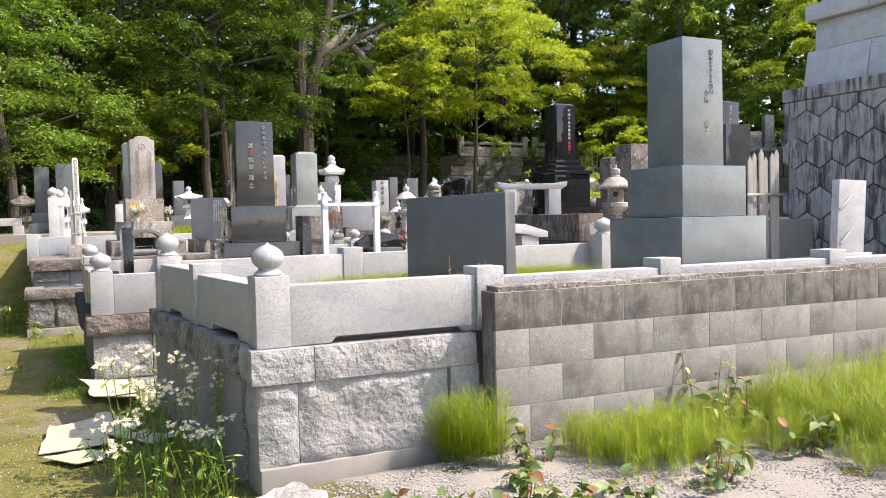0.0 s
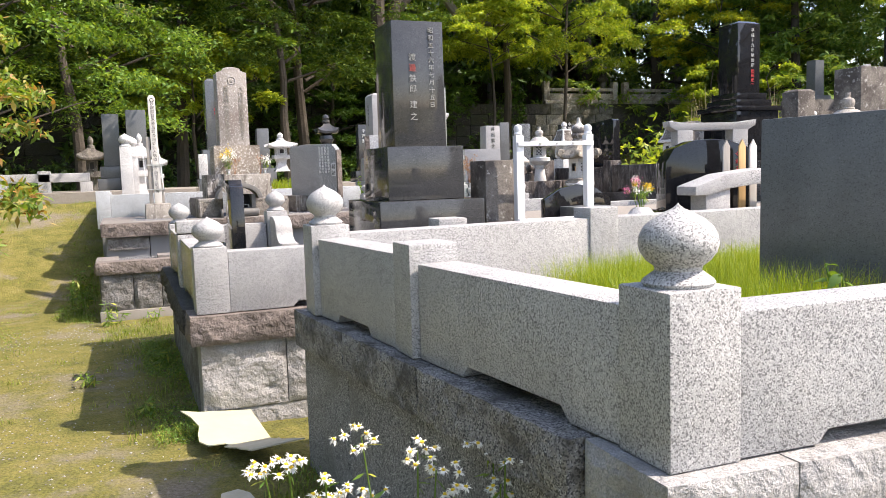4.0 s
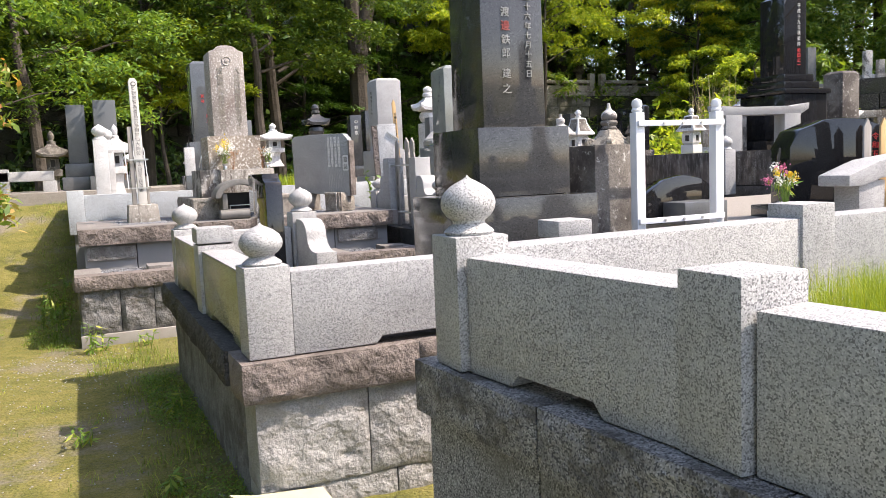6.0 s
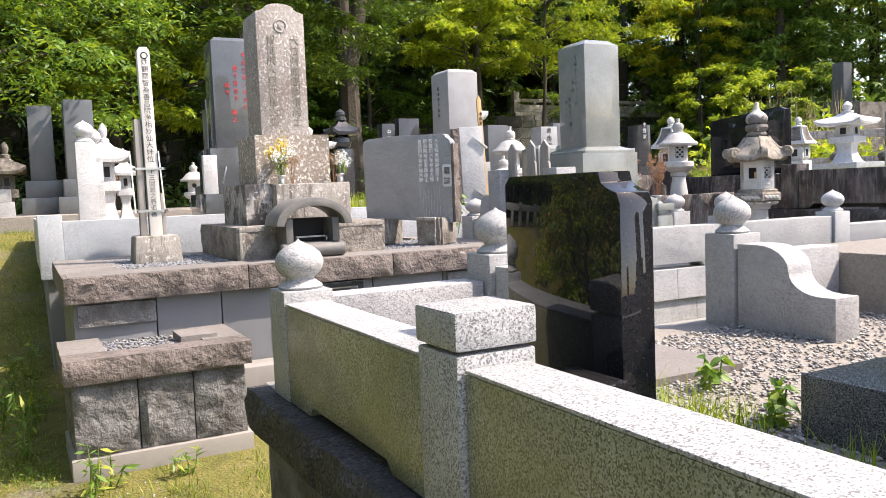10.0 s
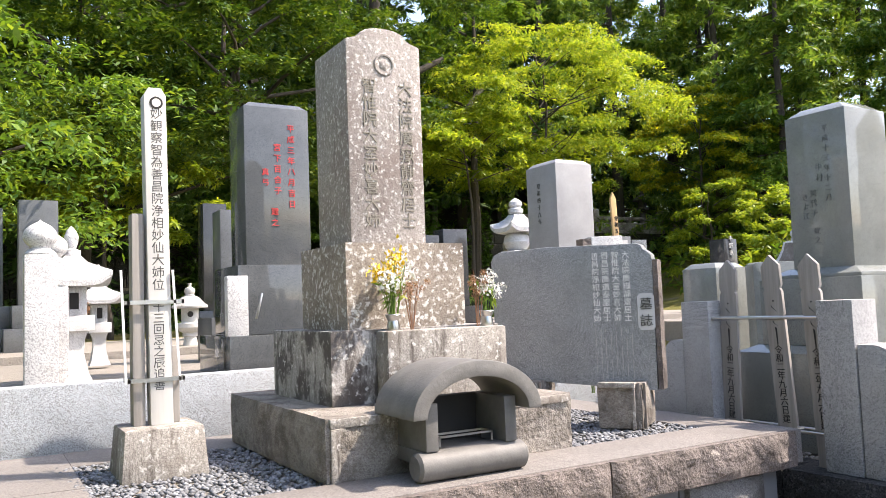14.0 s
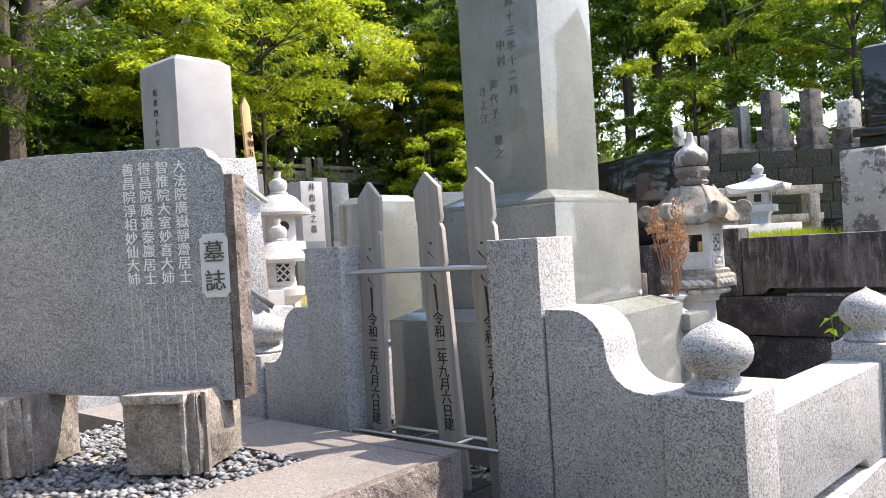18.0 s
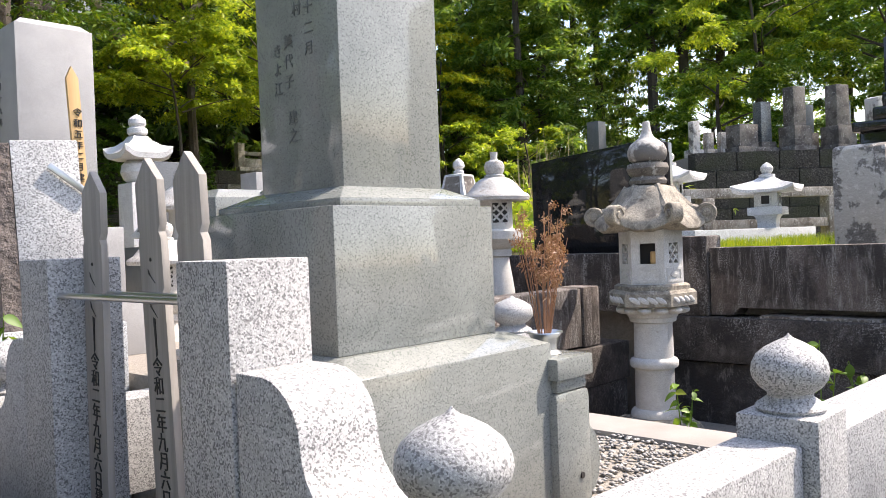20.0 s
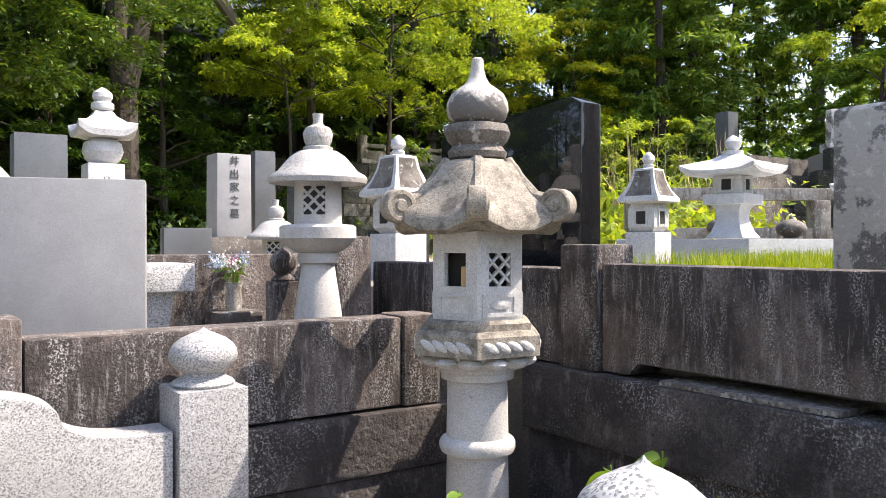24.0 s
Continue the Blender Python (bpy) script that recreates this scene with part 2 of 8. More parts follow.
WEATHERED_DARK = granite("dark_lichened_stone", (0.09, 0.078, 0.066), (0.18, 0.16, 0.138), (0.26, 0.24, 0.21), 380, rough=0.85, bump=(60, 0.5, 8, 0.006), stain=(0.055, 0.046, 0.04), stain_at=(0.45, 0.58, 4.0), lichen=((0.46, 0.45, 0.41), 0.58, 26))
CONCRETE = granite("stained_concrete", (0.08, 0.065, 0.057), (0.14, 0.113, 0.098), (0.22, 0.185, 0.165), 420, rough=0.92, bump=(70, 0.7, 8, 0.009), stain=(0.03, 0.024, 0.022), stain_at=(0.42, 0.54, 3.2), streak=((0.34, 0.315, 0.29), 0.55, 0.72, (26, 26, 3)), lichen=((0.46, 0.44, 0.415), 0.51, 170, 1.6, 0.46, (12, 12, 2.4)))
CONCRETE_BLACK = granite("blackened_concrete", (0.045, 0.038, 0.034), (0.09, 0.077, 0.07), (0.16, 0.14, 0.128), 420, rough=0.92, bump=(60, 0.9, 8, 0.012), stain=(0.03, 0.025, 0.023), stain_at=(0.44, 0.56, 4.0), streak=((0.22, 0.20, 0.185), 0.56, 0.72, (12, 12, 5)), lichen=((0.46, 0.44, 0.42), 0.53, 120, 2.2, 0.47))
CONCRETE_PALE = granite("lichened_concrete_foot", (0.075, 0.066, 0.06), (0.12, 0.104, 0.093), (0.19, 0.17, 0.155), 420, rough=0.9, bump=(70, 0.5, 7, 0.006), stain=(0.03, 0.025, 0.023), stain_at=(0.42, 0.56, 2.0), lichen=((0.46, 0.46, 0.45), 0.42, 150, 1.5, 0.48))
BLOCKS = granite("weathered_concrete_block", (0.19, 0.178, 0.163), (0.28, 0.26, 0.236), (0.39, 0.365, 0.335), 300, rough=0.95, bump=(240, 0.4, 4, 0.004), stain=(0.115, 0.098, 0.086), stain_at=(0.50, 0.66, 3.0), streak=((0.13, 0.112, 0.098), 0.55, 0.74, (9, 9, 1.6)), lichen=((0.44, 0.43, 0.41), 0.60, 48))
BLOCKS_SOOTY = granite("soot_stained_concrete_block", grey(0.13), (0.20, 0.18, 0.16), (0.30, 0.275, 0.25), 300, rough=0.95, bump=(240, 0.4, 4, 0.004), stain=(0.075, 0.062, 0.053), stain_at=(0.42, 0.60, 6.0), streak=((0.07, 0.058, 0.05), 0.50, 0.66, (14, 14, 2.5)), lichen=((0.40, 0.385, 0.36), 0.62, 36))
HEXSTONE = granite("streaked_hexagon_stone", (0.24, 0.23, 0.215), (0.36, 0.345, 0.325), (0.46, 0.445, 0.42), 300, rough=0.85, bump=(60, 0.5, 7, 0.006), stain=(0.30, 0.215, 0.13), stain_at=(0.58, 0.72, 1.6), streak=((0.045, 0.042, 0.042), 0.47, 0.58, (6, 6, 0.8)))
LANTERN = granite("pale_lantern_stone", (0.40, 0.39, 0.365), (0.54, 0.532, 0.508), (0.65, 0.64, 0.615), 420, rough=0.75, bump=(120, 0.4, 5, 0.003), stain=(0.34, 0.32, 0.285), stain_at=(0.52, 0.74, 8.0), lichen=((0.26, 0.235, 0.20), 0.66, 20))
LANTERN_SPOT = granite("spotted_white_lantern_stone", (0.34, 0.325, 0.30), (0.48, 0.468, 0.445), (0.60, 0.588, 0.565), 300, rough=0.75, bump=(120, 0.4, 5, 0.003), stain=(0.36, 0.33, 0.29), stain_at=(0.5, 0.74, 6.0), lichen=((0.20, 0.165, 0.135), 0.54, 70, 5.0, 0.46))
LANTERN_ROOF = granite("weathered_lantern_roof", (0.19, 0.165, 0.13), (0.33, 0.295, 0.235), (0.44, 0.40, 0.33), 420, rough=0.85, bump=(90, 0.5, 6, 0.004), stain=(0.09, 0.077, 0.064), stain_at=(0.47, 0.63, 17.0), lichen=((0.52, 0.49, 0.44), 0.62, 26))
IRON_STONE = surface("smooth_dark_grey_stone", lambda nt: mix_node(nt, noise_node(nt, coords(nt), 12, 8, 0.7), (0.06, 0.058, 0.055), (0.23, 0.222, 0.205)), 0.6, bump=(90, 0.25, 5))
MORTAR = surface("pale_cement", lambda nt: mix_node(nt, noise_node(nt, coords(nt), 5, 7), (0.20, 0.185, 0.165), (0.36, 0.34, 0.31)), 0.9, bump=(120, 0.3, 5))
CEMENT_CRUMB = granite("crumbling_cement", (0.13, 0.115, 0.10), (0.25, 0.225, 0.20), (0.42, 0.39, 0.355), 90, rough=0.95, bump=(45, 0.9, 8, 0.015), stain=(0.10, 0.083, 0.07), stain_at=(0.46, 0.62, 8.0))
PLASTER = surface("smooth_grey_cement", lambda nt: mix_node(nt, noise_node(nt, coords(nt), 3, 8), (0.13, 0.135, 0.14), (0.22, 0.225, 0.23)), 0.7, bump=(120, 0.15, 5))
WOOD_GREY = surface("silvered_wood", lambda nt: mix_node(nt, noise_node(nt, coords(nt, (30, 30, 1.6)), 2.2, 6), (0.17, 0.155, 0.14), (0.42, 0.395, 0.36)), 0.8, bump=(60, 0.3, 5))
WOOD_PALE = surface("pale_painted_wood", lambda nt: mix_node(nt, noise_node(nt, coords(nt, (20, 20, 1.5)), 2.0, 6), (0.50, 0.48, 0.44), (0.72, 0.70, 0.66)), 0.75)
WOOD_NEW = surface("fresh_cedar_wood", lambda nt: mix_node(nt, noise_node(nt, coords(nt, (30, 30, 1.6)), 2.2, 6), (0.42, 0.25, 0.10), (0.62, 0.42, 0.20)), 0.7)
WHITE_METAL = surface("white_painted_metal", lambda nt: mix_node(nt, noise_node(nt, coords(nt), 12, 5), (0.66, 0.68, 0.70), (0.82, 0.83, 0.84)), 0.35)
STEEL = surface("steel", (0.55, 0.55, 0.54), 0.3, 1.0)
PLATE = surface("pale_stone_plate", lambda nt: mix_node(nt, noise_node(nt, coords(nt), 9, 5), (0.52, 0.53, 0.53), (0.64, 0.65, 0.65)), 0.5)
INK_GREY = surface("worn_black_ink", lambda nt: mix_node(nt, noise_node(nt, coords(nt), 30, 6, 0.7), (0.02, 0.02, 0.02), (0.14, 0.135, 0.13)), 0.8)
INK = surface("black_ink", (0.018, 0.017, 0.016), 0.7)
CARVED = surface("carved_white_letters", (0.46, 0.46, 0.435), 0.8)
CARVED_SHADE = surface("carved_old_letters", lambda nt: mix_node(nt, noise_node(nt, coords(nt), 40, 6, 0.7), (0.14, 0.125, 0.10), (0.36, 0.335, 0.28)), 0.9)
CARVED_WHITE = surface("white_painted_letters", (0.80, 0.80, 0.78), 0.8)
CARVED_DIM = surface("weathered_carved_letters", (0.29, 0.295, 0.285), 0.8)
CARVED_FAINT = surface("faint_carved_letters", (0.10, 0.108, 0.108), 0.6)
CARVED_GREY = surface("carved_grey_letters", (0.36, 0.335, 0.26), 0.9)
CARVED_DARK = surface("carved_shaded_letters", (0.07, 0.075, 0.07), 0.8)
RED_PAINT = surface("red_letter_paint", (0.62, 0.05, 0.05), 0.6)
RED_DULL = surface("faded_red_letter_paint", (0.34, 0.07, 0.06), 0.7)
# Near-black that paints the shade inside hollows, windows and holes
HOLLOW = surface("hollow_shade_black", (0.03, 0.028, 0.026), 0.9)
PALE_BARK = surface("pale_bark", lambda nt: mix_node(nt, noise_node(nt, coords(nt), 3, 6), (0.09, 0.075, 0.055), (0.26, 0.23, 0.18)), 0.9, bump=(20, 0.8, 7, 0.02))
BARK = surface("brown_bark", lambda nt: mix_node(nt, noise_node(nt, coords(nt, (7, 7, 1.2)), 3.0, 8, 0.7), (0.022, 0.018, 0.014), (0.095, 0.076, 0.06)), 0.9, bump=(14, 0.9, 8, 0.03))


def pebbly(name, lo, hi, rough):
    """Loose stones, each of its own tone."""
    def base(nt):
        geo = nt.nodes.new("ShaderNodeNewGeometry")
        r = ramp_node(nt, [(0.0, lo), (0.7, tuple((a + b) / 2 for a, b in zip(lo, hi))), (1.0, hi)])
        nt.links.new(geo.outputs["Random Per Island"], r.inputs[0])
        soft = ramp_node(nt, [(0.3, grey(0.75)), (0.7, grey(1.15))])
        nt.links.new(noise_node(nt, coords(nt), 60, 4), soft.inputs[0])
        return mix_node(nt, 1.0, r.outputs[0], soft.outputs[0], "MULTIPLY")
    return surface(name, base, rough)


GRAVEL_DARK = pebbly("dark_pebbles", (0.085, 0.09, 0.096), (0.30, 0.31, 0.325), 0.75)
GRAVEL_PALE = pebbly("pale_gravel", (0.20, 0.19, 0.178), (0.50, 0.485, 0.46), 0.85)
MAPLE_BRIGHT = leafy("yellow_green_maple_leaves", [(0.0, (0.14, 0.24, 0.03)), (0.5, (0.285, 0.39, 0.045)), (1.0, (0.46, 0.51, 0.07))], 0.5)
MAPLE_MID = leafy("green_maple_leaves", [(0.0, (0.024, 0.066, 0.012)), (0.6, (0.062, 0.128, 0.018)), (1.0, (0.17, 0.235, 0.025))], 0.32)
MAPLE_FRESH = leafy("fresh_green_leaves", [(0.0, (0.05, 0.12, 0.02)), (0.6, (0.12, 0.23, 0.03)), (1.0, (0.25, 0.35, 0.045))], 0.4)
MAPLE_GOLD = leafy("golden_maple_leaves", [(0.0, (0.16, 0.25, 0.022)), (0.5, (0.31, 0.36, 0.03)), (1.0, (0.50, 0.45, 0.04))], 0.55)
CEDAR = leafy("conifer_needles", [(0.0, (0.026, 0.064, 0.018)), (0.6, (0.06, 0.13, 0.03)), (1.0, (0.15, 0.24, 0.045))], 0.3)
# Brighter copy of the needles, the sun on them put into the colour
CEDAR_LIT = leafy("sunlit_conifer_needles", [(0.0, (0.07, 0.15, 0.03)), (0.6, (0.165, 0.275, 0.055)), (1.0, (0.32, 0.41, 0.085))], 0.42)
CHERRY = leafy("cherry_leaves_turning", [(0.0, (0.09, 0.17, 0.03)), (0.55, (0.20, 0.30, 0.05)), (0.85, (0.38, 0.30, 0.09)), (1.0, (0.42, 0.18, 0.07))], 0.45)
IVY_TREE = leafy("ivy_grown_leaves", [(0.0, (0.03, 0.085, 0.012)), (0.7, (0.075, 0.165, 0.02)), (1.0, (0.15, 0.25, 0.03))], 0.32)
IVY = leafy("ivy_leaves", [(0.0, (0.04, 0.10, 0.012)), (1.0, (0.10, 0.20, 0.02))], 0.3)
GRASS = leafy("grass_blades", [(0.0, (0.105, 0.19, 0.008)), (0.6, (0.235, 0.335, 0.012)), (1.0, (0.40, 0.43, 0.025))], 0.4)
GRASS_DULL = leafy("low_path_grass", [(0.0, (0.08, 0.13, 0.015)), (0.6, (0.17, 0.25, 0.025)), (1.0, (0.33, 0.35, 0.06))], 0.35)
WEED = leafy("weed_leaves", [(0.0, (0.08, 0.17, 0.025)), (0.7, (0.17, 0.29, 0.04)), (1.0, (0.36, 0.38, 0.06))], 0.35)
DRY = leafy("dried_flower_heads", [(0.0, (0.22, 0.10, 0.055)), (0.6, (0.36, 0.20, 0.12)), (1.0, (0.46, 0.31, 0.20))], 0.2)
PETAL_WHITE = surface("white_petals", (0.82, 0.82, 0.76), 0.6)
PETAL_YELLOW = surface("yellow_petals", (0.75, 0.52, 0.02), 0.6)
PETAL_PINK = surface("pink_petals", (0.66, 0.16, 0.30), 0.6)
PETAL_BLUE = surface("pale_blue_petals", (0.42, 0.55, 0.72), 0.6)
PAPER = surface("sun_bleached_board", lambda nt: mix_node(nt, noise_node(nt, coords(nt), 7, 8, 0.7), (0.26, 0.22, 0.15), (0.60, 0.58, 0.44)), 0.8, bump=(40, 0.4, 5, 0.004))
PAPER_PALE = surface("cream_painted_board", lambda nt: mix_node(nt, noise_node(nt, coords(nt), 4, 6, 0.6), (0.36, 0.35, 0.22), (0.54, 0.53, 0.37)), 0.7)


def ground_base(nt):
    vec = coords(nt)
    moss = ramp_node(nt, [(0.30, (0.055, 0.064, 0.012)), (0.46, (0.135, 0.13, 0.022)), (0.60, (0.20, 0.172, 0.045)), (0.74, (0.23, 0.20, 0.10))])
    nt.links.new(noise_node(nt, vec, 3.5, 10, 0.78), moss.inputs[0])
    tuft = ramp_node(nt, [(0.36, grey(0.55)), (0.52, grey(1.0)), (0.70, grey(1.25))])
    nt.links.new(noise_node(nt, vec, 70, 6, 0.75), tuft.inputs[0])
    mossy = mix_node(nt, 1.0, moss.outputs[0], tuft.outputs[0], "MULTIPLY")
    dirt = ramp_node(nt, [(0.35, (0.11, 0.088, 0.064)), (0.58, (0.22, 0.19, 0.15)), (0.76, (0.40, 0.37, 0.33))])
    nt.links.new(noise_node(nt, vec, 55, 6, 0.75), dirt.inputs[0])
    where = ramp_node(nt, [(0.52, grey(0)), (0.64, grey(0.9))])
    nt.links.new(noise_node(nt, vec, 1.3, 9, 0.7), where.inputs[0])
    return mix_node(nt, where.outputs[0], mossy, dirt.outputs[0])


GROUND = surface("mossy_earth", ground_base, 0.95, bump=(48, 1.0, 9, 0.02))
EARTH = surface("gravelly_earth", lambda nt: mix_node(nt, noise_node(nt, coords(nt), 60, 6, 0.7), (0.14, 0.12, 0.095), (0.38, 0.35, 0.31)), 0.95, bump=(80, 0.7, 7, 0.012))


# ---- mesh helpers ----
def bx(x0, x1, y0, y1, z0, z1, b=0.006, tx=0.0, ty=0.0):
    """A bevelled block; tx, ty: how far the top draws in at each side."""
    bm = bmesh.new()
    v = [bm.verts.new(p) for p in ((x0, y0, z0), (x1, y0, z0), (x1, y1, z0), (x0, y1, z0),
                                   (x0 + tx, y0 + ty, z1), (x1 - tx, y0 + ty, z1), (x1 - tx, y1 - ty, z1), (x0 + tx, y1 - ty, z1))]
    for f in ((3, 2, 1, 0), (4, 5, 6, 7), (0, 1, 5, 4), (1, 2, 6, 5), (2, 3, 7, 6), (3, 0, 4, 7)):
        bm.faces.new([v[i] for i in f])
    if b:
        bmesh.ops.bevel(bm, geom=bm.edges[:], offset=b, segments=2, profile=0.6, affect="EDGES")
    return bm


def lathe(profile, seg=24, smooth=True, turn=0.0, cx=0.0, cy=0.0, ripple=None):
    bm = bmesh.new()
    rings = []
    for r, z in profile:
        ring = []
        for i in range(seg):
            a = 2 * math.pi * i / seg + radians(turn)
            rr = r * (ripple(a, z) if ripple else 1.0)
            ring.append(bm.verts.new((cx + rr * math.cos(a), cy + rr * math.sin(a), z)))
        rings.append(ring)
    for lo, hi in zip(rings, rings[1:]):
        for i in range(seg):
            f = bm.faces.new((lo[i], lo[(i + 1) % seg], hi[(i + 1) % seg], hi[i]))
            f.smooth = smooth
    bm.faces.new(rings[0][::-1])
    bm.faces.new(rings[-1])
    return bm


def prism(poly, axis, a0, a1, b=0.005):
    """A polygon in the x-z plane (axis 'y') or in the y-z plane (axis 'x'), drawn out from a0 to a1."""
    bm = bmesh.new()
    put = (lambda u, w, a: (u, a, w)) if axis == "y" else (lambda u, w, a: (a, u, w)) if axis == "x" else (lambda u, w, a: (u, w, a))
    lo, hi = [bm.verts.new(put(u, w, a0)) for u, w in poly], [bm.verts.new(put(u, w, a1)) for u, w in poly]
    n = len(poly)
    bm.faces.new(lo)
    bm.faces.new(hi[::-1])
    for i in range(n):
        bm.faces.new((lo[i], hi[i], hi[(i + 1) % n], lo[(i + 1) % n]))
    bmesh.ops.recalc_face_normals(bm, faces=bm.faces[:])
    if b:
        sharp = [e for e in bm.edges if len(e.link_faces) == 2 and e.calc_face_angle(0) > 0.6]
        bmesh.ops.bevel(bm, geom=sharp, offset=b, segments=2, profile=0.6, affect="EDGES")
    return bm


def hewn(x0, x1, y0, y1, z0, z1, amp=0.018, step=0.06, seed=0, faces="f"):
    """A block with rough, split faces: f front (-y), b back, l left (-x), r right, t top."""
    nx, ny, nz = (max(1, min(34, round((b - a) / step))) for a, b in ((x0, x1), (y0, y1), (z0, z1)))
    if "t" not in faces and "l" not in faces and "r" not in faces:
        ny = 1
    bm, made = bmesh.new(), {}

    def vert(i, j, k):
        if (i, j, k) not in made:
            p = Vector((x0 + (x1 - x0) * i / nx, y0 + (y1 - y0) * j / ny, z0 + (z1 - z0) * k / nz))
            n = noise.noise(p * 7 + Vector((seed * 3.7, seed, 0))) + 0.6 * noise.noise(p * 19 + Vector((0, seed * 1.9, 4))) + 0.35 * noise.noise(p * 43 + Vector((seed, 2, 1)))
            edge = (0.25 if i in (0, nx) else 1) * (0.25 if k in (0, nz) else 1)
            side = (0.25 if j in (0, ny) else 1) * (0.25 if k in (0, nz) else 1)
            if j == 0 and "f" in faces:
                p.y -= amp * (n + 0.55) * edge
            if j == ny and "b" in faces:
                p.y += amp * (n + 0.55) * edge
            if i == 0 and "l" in faces:
                p.x -= amp * (n + 0.55) * side
            if i == nx and "r" in faces:
                p.x += amp * (n + 0.55) * side
            if k == nz and "t" in faces:
                p.z += amp * 0.4 * n
            if 0 < k < nz or "t" in faces:
                p.z += amp * 0.3 * noise.noise(p * 11)
            made[i, j, k] = bm.verts.new(p)
        return made[i, j, k]

    for i in range(nx):
        for k in range(nz):
            bm.faces.new((vert(i, 0, k), vert(i + 1, 0, k), vert(i + 1, 0, k + 1), vert(i, 0, k + 1)))
            bm.faces.new((vert(i + 1, ny, k), vert(i, ny, k), vert(i, ny, k + 1), vert(i + 1, ny, k + 1)))
        for j in range(ny):
            bm.faces.new((vert(i, j, nz), vert(i + 1, j, nz), vert(i + 1, j + 1, nz), vert(i, j + 1, nz)))
            bm.faces.new((vert(i, j + 1, 0), vert(i + 1, j + 1, 0), vert(i + 1, j, 0), vert(i, j, 0)))
    for j in range(ny):
        for k in range(nz):
            bm.faces.new((vert(0, j + 1, k), vert(0, j, k), vert(0, j, k + 1), vert(0, j + 1, k + 1)))
            bm.faces.new((vert(nx, j, k), vert(nx, j + 1, k), vert(nx, j + 1, k + 1), vert(nx, j, k + 1)))
    for f in bm.faces:
        f.smooth = True
    return bm


def joined(*bms):
    out = bms[0]
    for b in bms[1:]:
        me = bpy.data.meshes.new("tmp")
        b.to_mesh(me)
        out.from_mesh(me)
        bpy.data.meshes.remove(me)
        b.free()
    return out


def moved(bm, m):
    bmesh.ops.transform(bm, matrix=m, verts=bm.verts[:])
    return bm


def mesh_of(name, bm, material):
    me = bpy.data.meshes.new(name)
    bm.to_mesh(me)
    bm.free()
    me.set_sharp_from_angle(angle=radians(38))
    me.materials.append(material)
    return me


def thing(name, label, category, x=0.0, y=0.0, z=0.0, rz=0.0, group="", kind=""):
    ob = new(name)
    ob.empty_display_size = 0.1
    ob.matrix_world = pose(x, y, z, 0, 0, rz)
    return tagged(ob, label, category, group, kind)


def part(name, bm, material, parent, label="", here=False):
    """One mesh under a thing or part. here: the mesh is in the world's metres, else in those of its thing."""
    ob = new(name, mesh_of(name, bm, material))
    ob.parent = parent
    if here:
        ob.matrix_parent_inverse = root_pose(parent).inverted()
    return tagged(ob, label)


def root_pose(ob):
    m = ob.matrix_basis.copy()
    p = ob
    while p.parent:
        m = p.parent.matrix_basis @ p.matrix_parent_inverse @ m
        p = p.parent
    return m


def single(name, bm, material, label, category, x=0.0, y=0.0, z=0.0, rz=0.0, group="", kind=""):
    ob = new(name, mesh_of(name, bm, material))
    ob.matrix_world = pose(x, y, z, 0, 0, rz)
    return tagged(ob, label, category, group, kind)


def soup(name, verts, faces, material, parent=None):
    """A mesh from numpy arrays of vertices (n, 3) and equal-sided faces (m, k)."""
    me = bpy.data.meshes.new(name)
    k = faces.shape[1]
    me.vertices.add(len(verts))
    me.vertices.foreach_set("co", verts.astype(np.float32).ravel())
    me.loops.add(faces.size)
    me.loops.foreach_set("vertex_index", faces.astype(np.int32).ravel())
    me.polygons.add(len(faces))
    me.polygons.foreach_set("loop_start", np.arange(0, faces.size, k, dtype=np.int32))
    me.update(calc_edges=True)
    me.materials.append(material)
    ob = new(name, me)
    ob.parent = parent
    return ob


GLYPHS = {}


def load_characters(text):
    """One flat mesh, a unit high, for each character that the stones carry."""
    obs = {}
    for ch in sorted(set(text)):
        cu = bpy.data.curves.new("letters", "FONT")
        cu.body, cu.align_x, cu.size, cu.extrude, cu.resolution_u = ch, "CENTER", 1.0, 1.0, 1
        obs[ch] = new("letters", cu)
    deps = bpy.context.evaluated_depsgraph_get()
    for ch, ob in obs.items():
        GLYPHS[ch] = bpy.data.meshes.new_from_object(ob.evaluated_get(deps))
    for ob in obs.values():
        cu = ob.data
        bpy.data.objects.remove(ob)
        bpy.data.curves.remove(cu)


load_characters("村代きよ一七三下中之九二五井仙令位八六出十合吉和善喜四回墓士大妙姉子室宮家察小居山岸嶽巖常平年廣建弓彼得徳忌念惟成承日昌昭智月松林正江法泰浄淑淨渡為田百相真祥秋経經美良観誌辰辺追道邊郎野鉄院靜點齋")
LETTERED = {}


def glyphs(parent, text, x, z, y, size, material, pitch=1.12, face="f", deep=0.0025, lean=None):
    """A column of characters from (x, z) downwards on a face at y: f looks to -y, l to -x (then x runs along -y)."""
    for i, ch in enumerate(text):
        key = ch + material.name
        if key not in LETTERED:
            me = GLYPHS[ch].copy()
            me.materials.clear()
            me.materials.append(material)
            LETTERED[key] = me
        ob = new("character", LETTERED[key])
        ob.parent = parent
        zz = z - i * size * pitch
        m = pose(x, y, zz, 90, 0, 0) if face == "f" else pose(y, x, zz, 90, 0, -90)
        ob.matrix_basis = (lean or Matrix.Identity(4)) @ m @ Matrix.Diagonal((size, size, deep, 1))


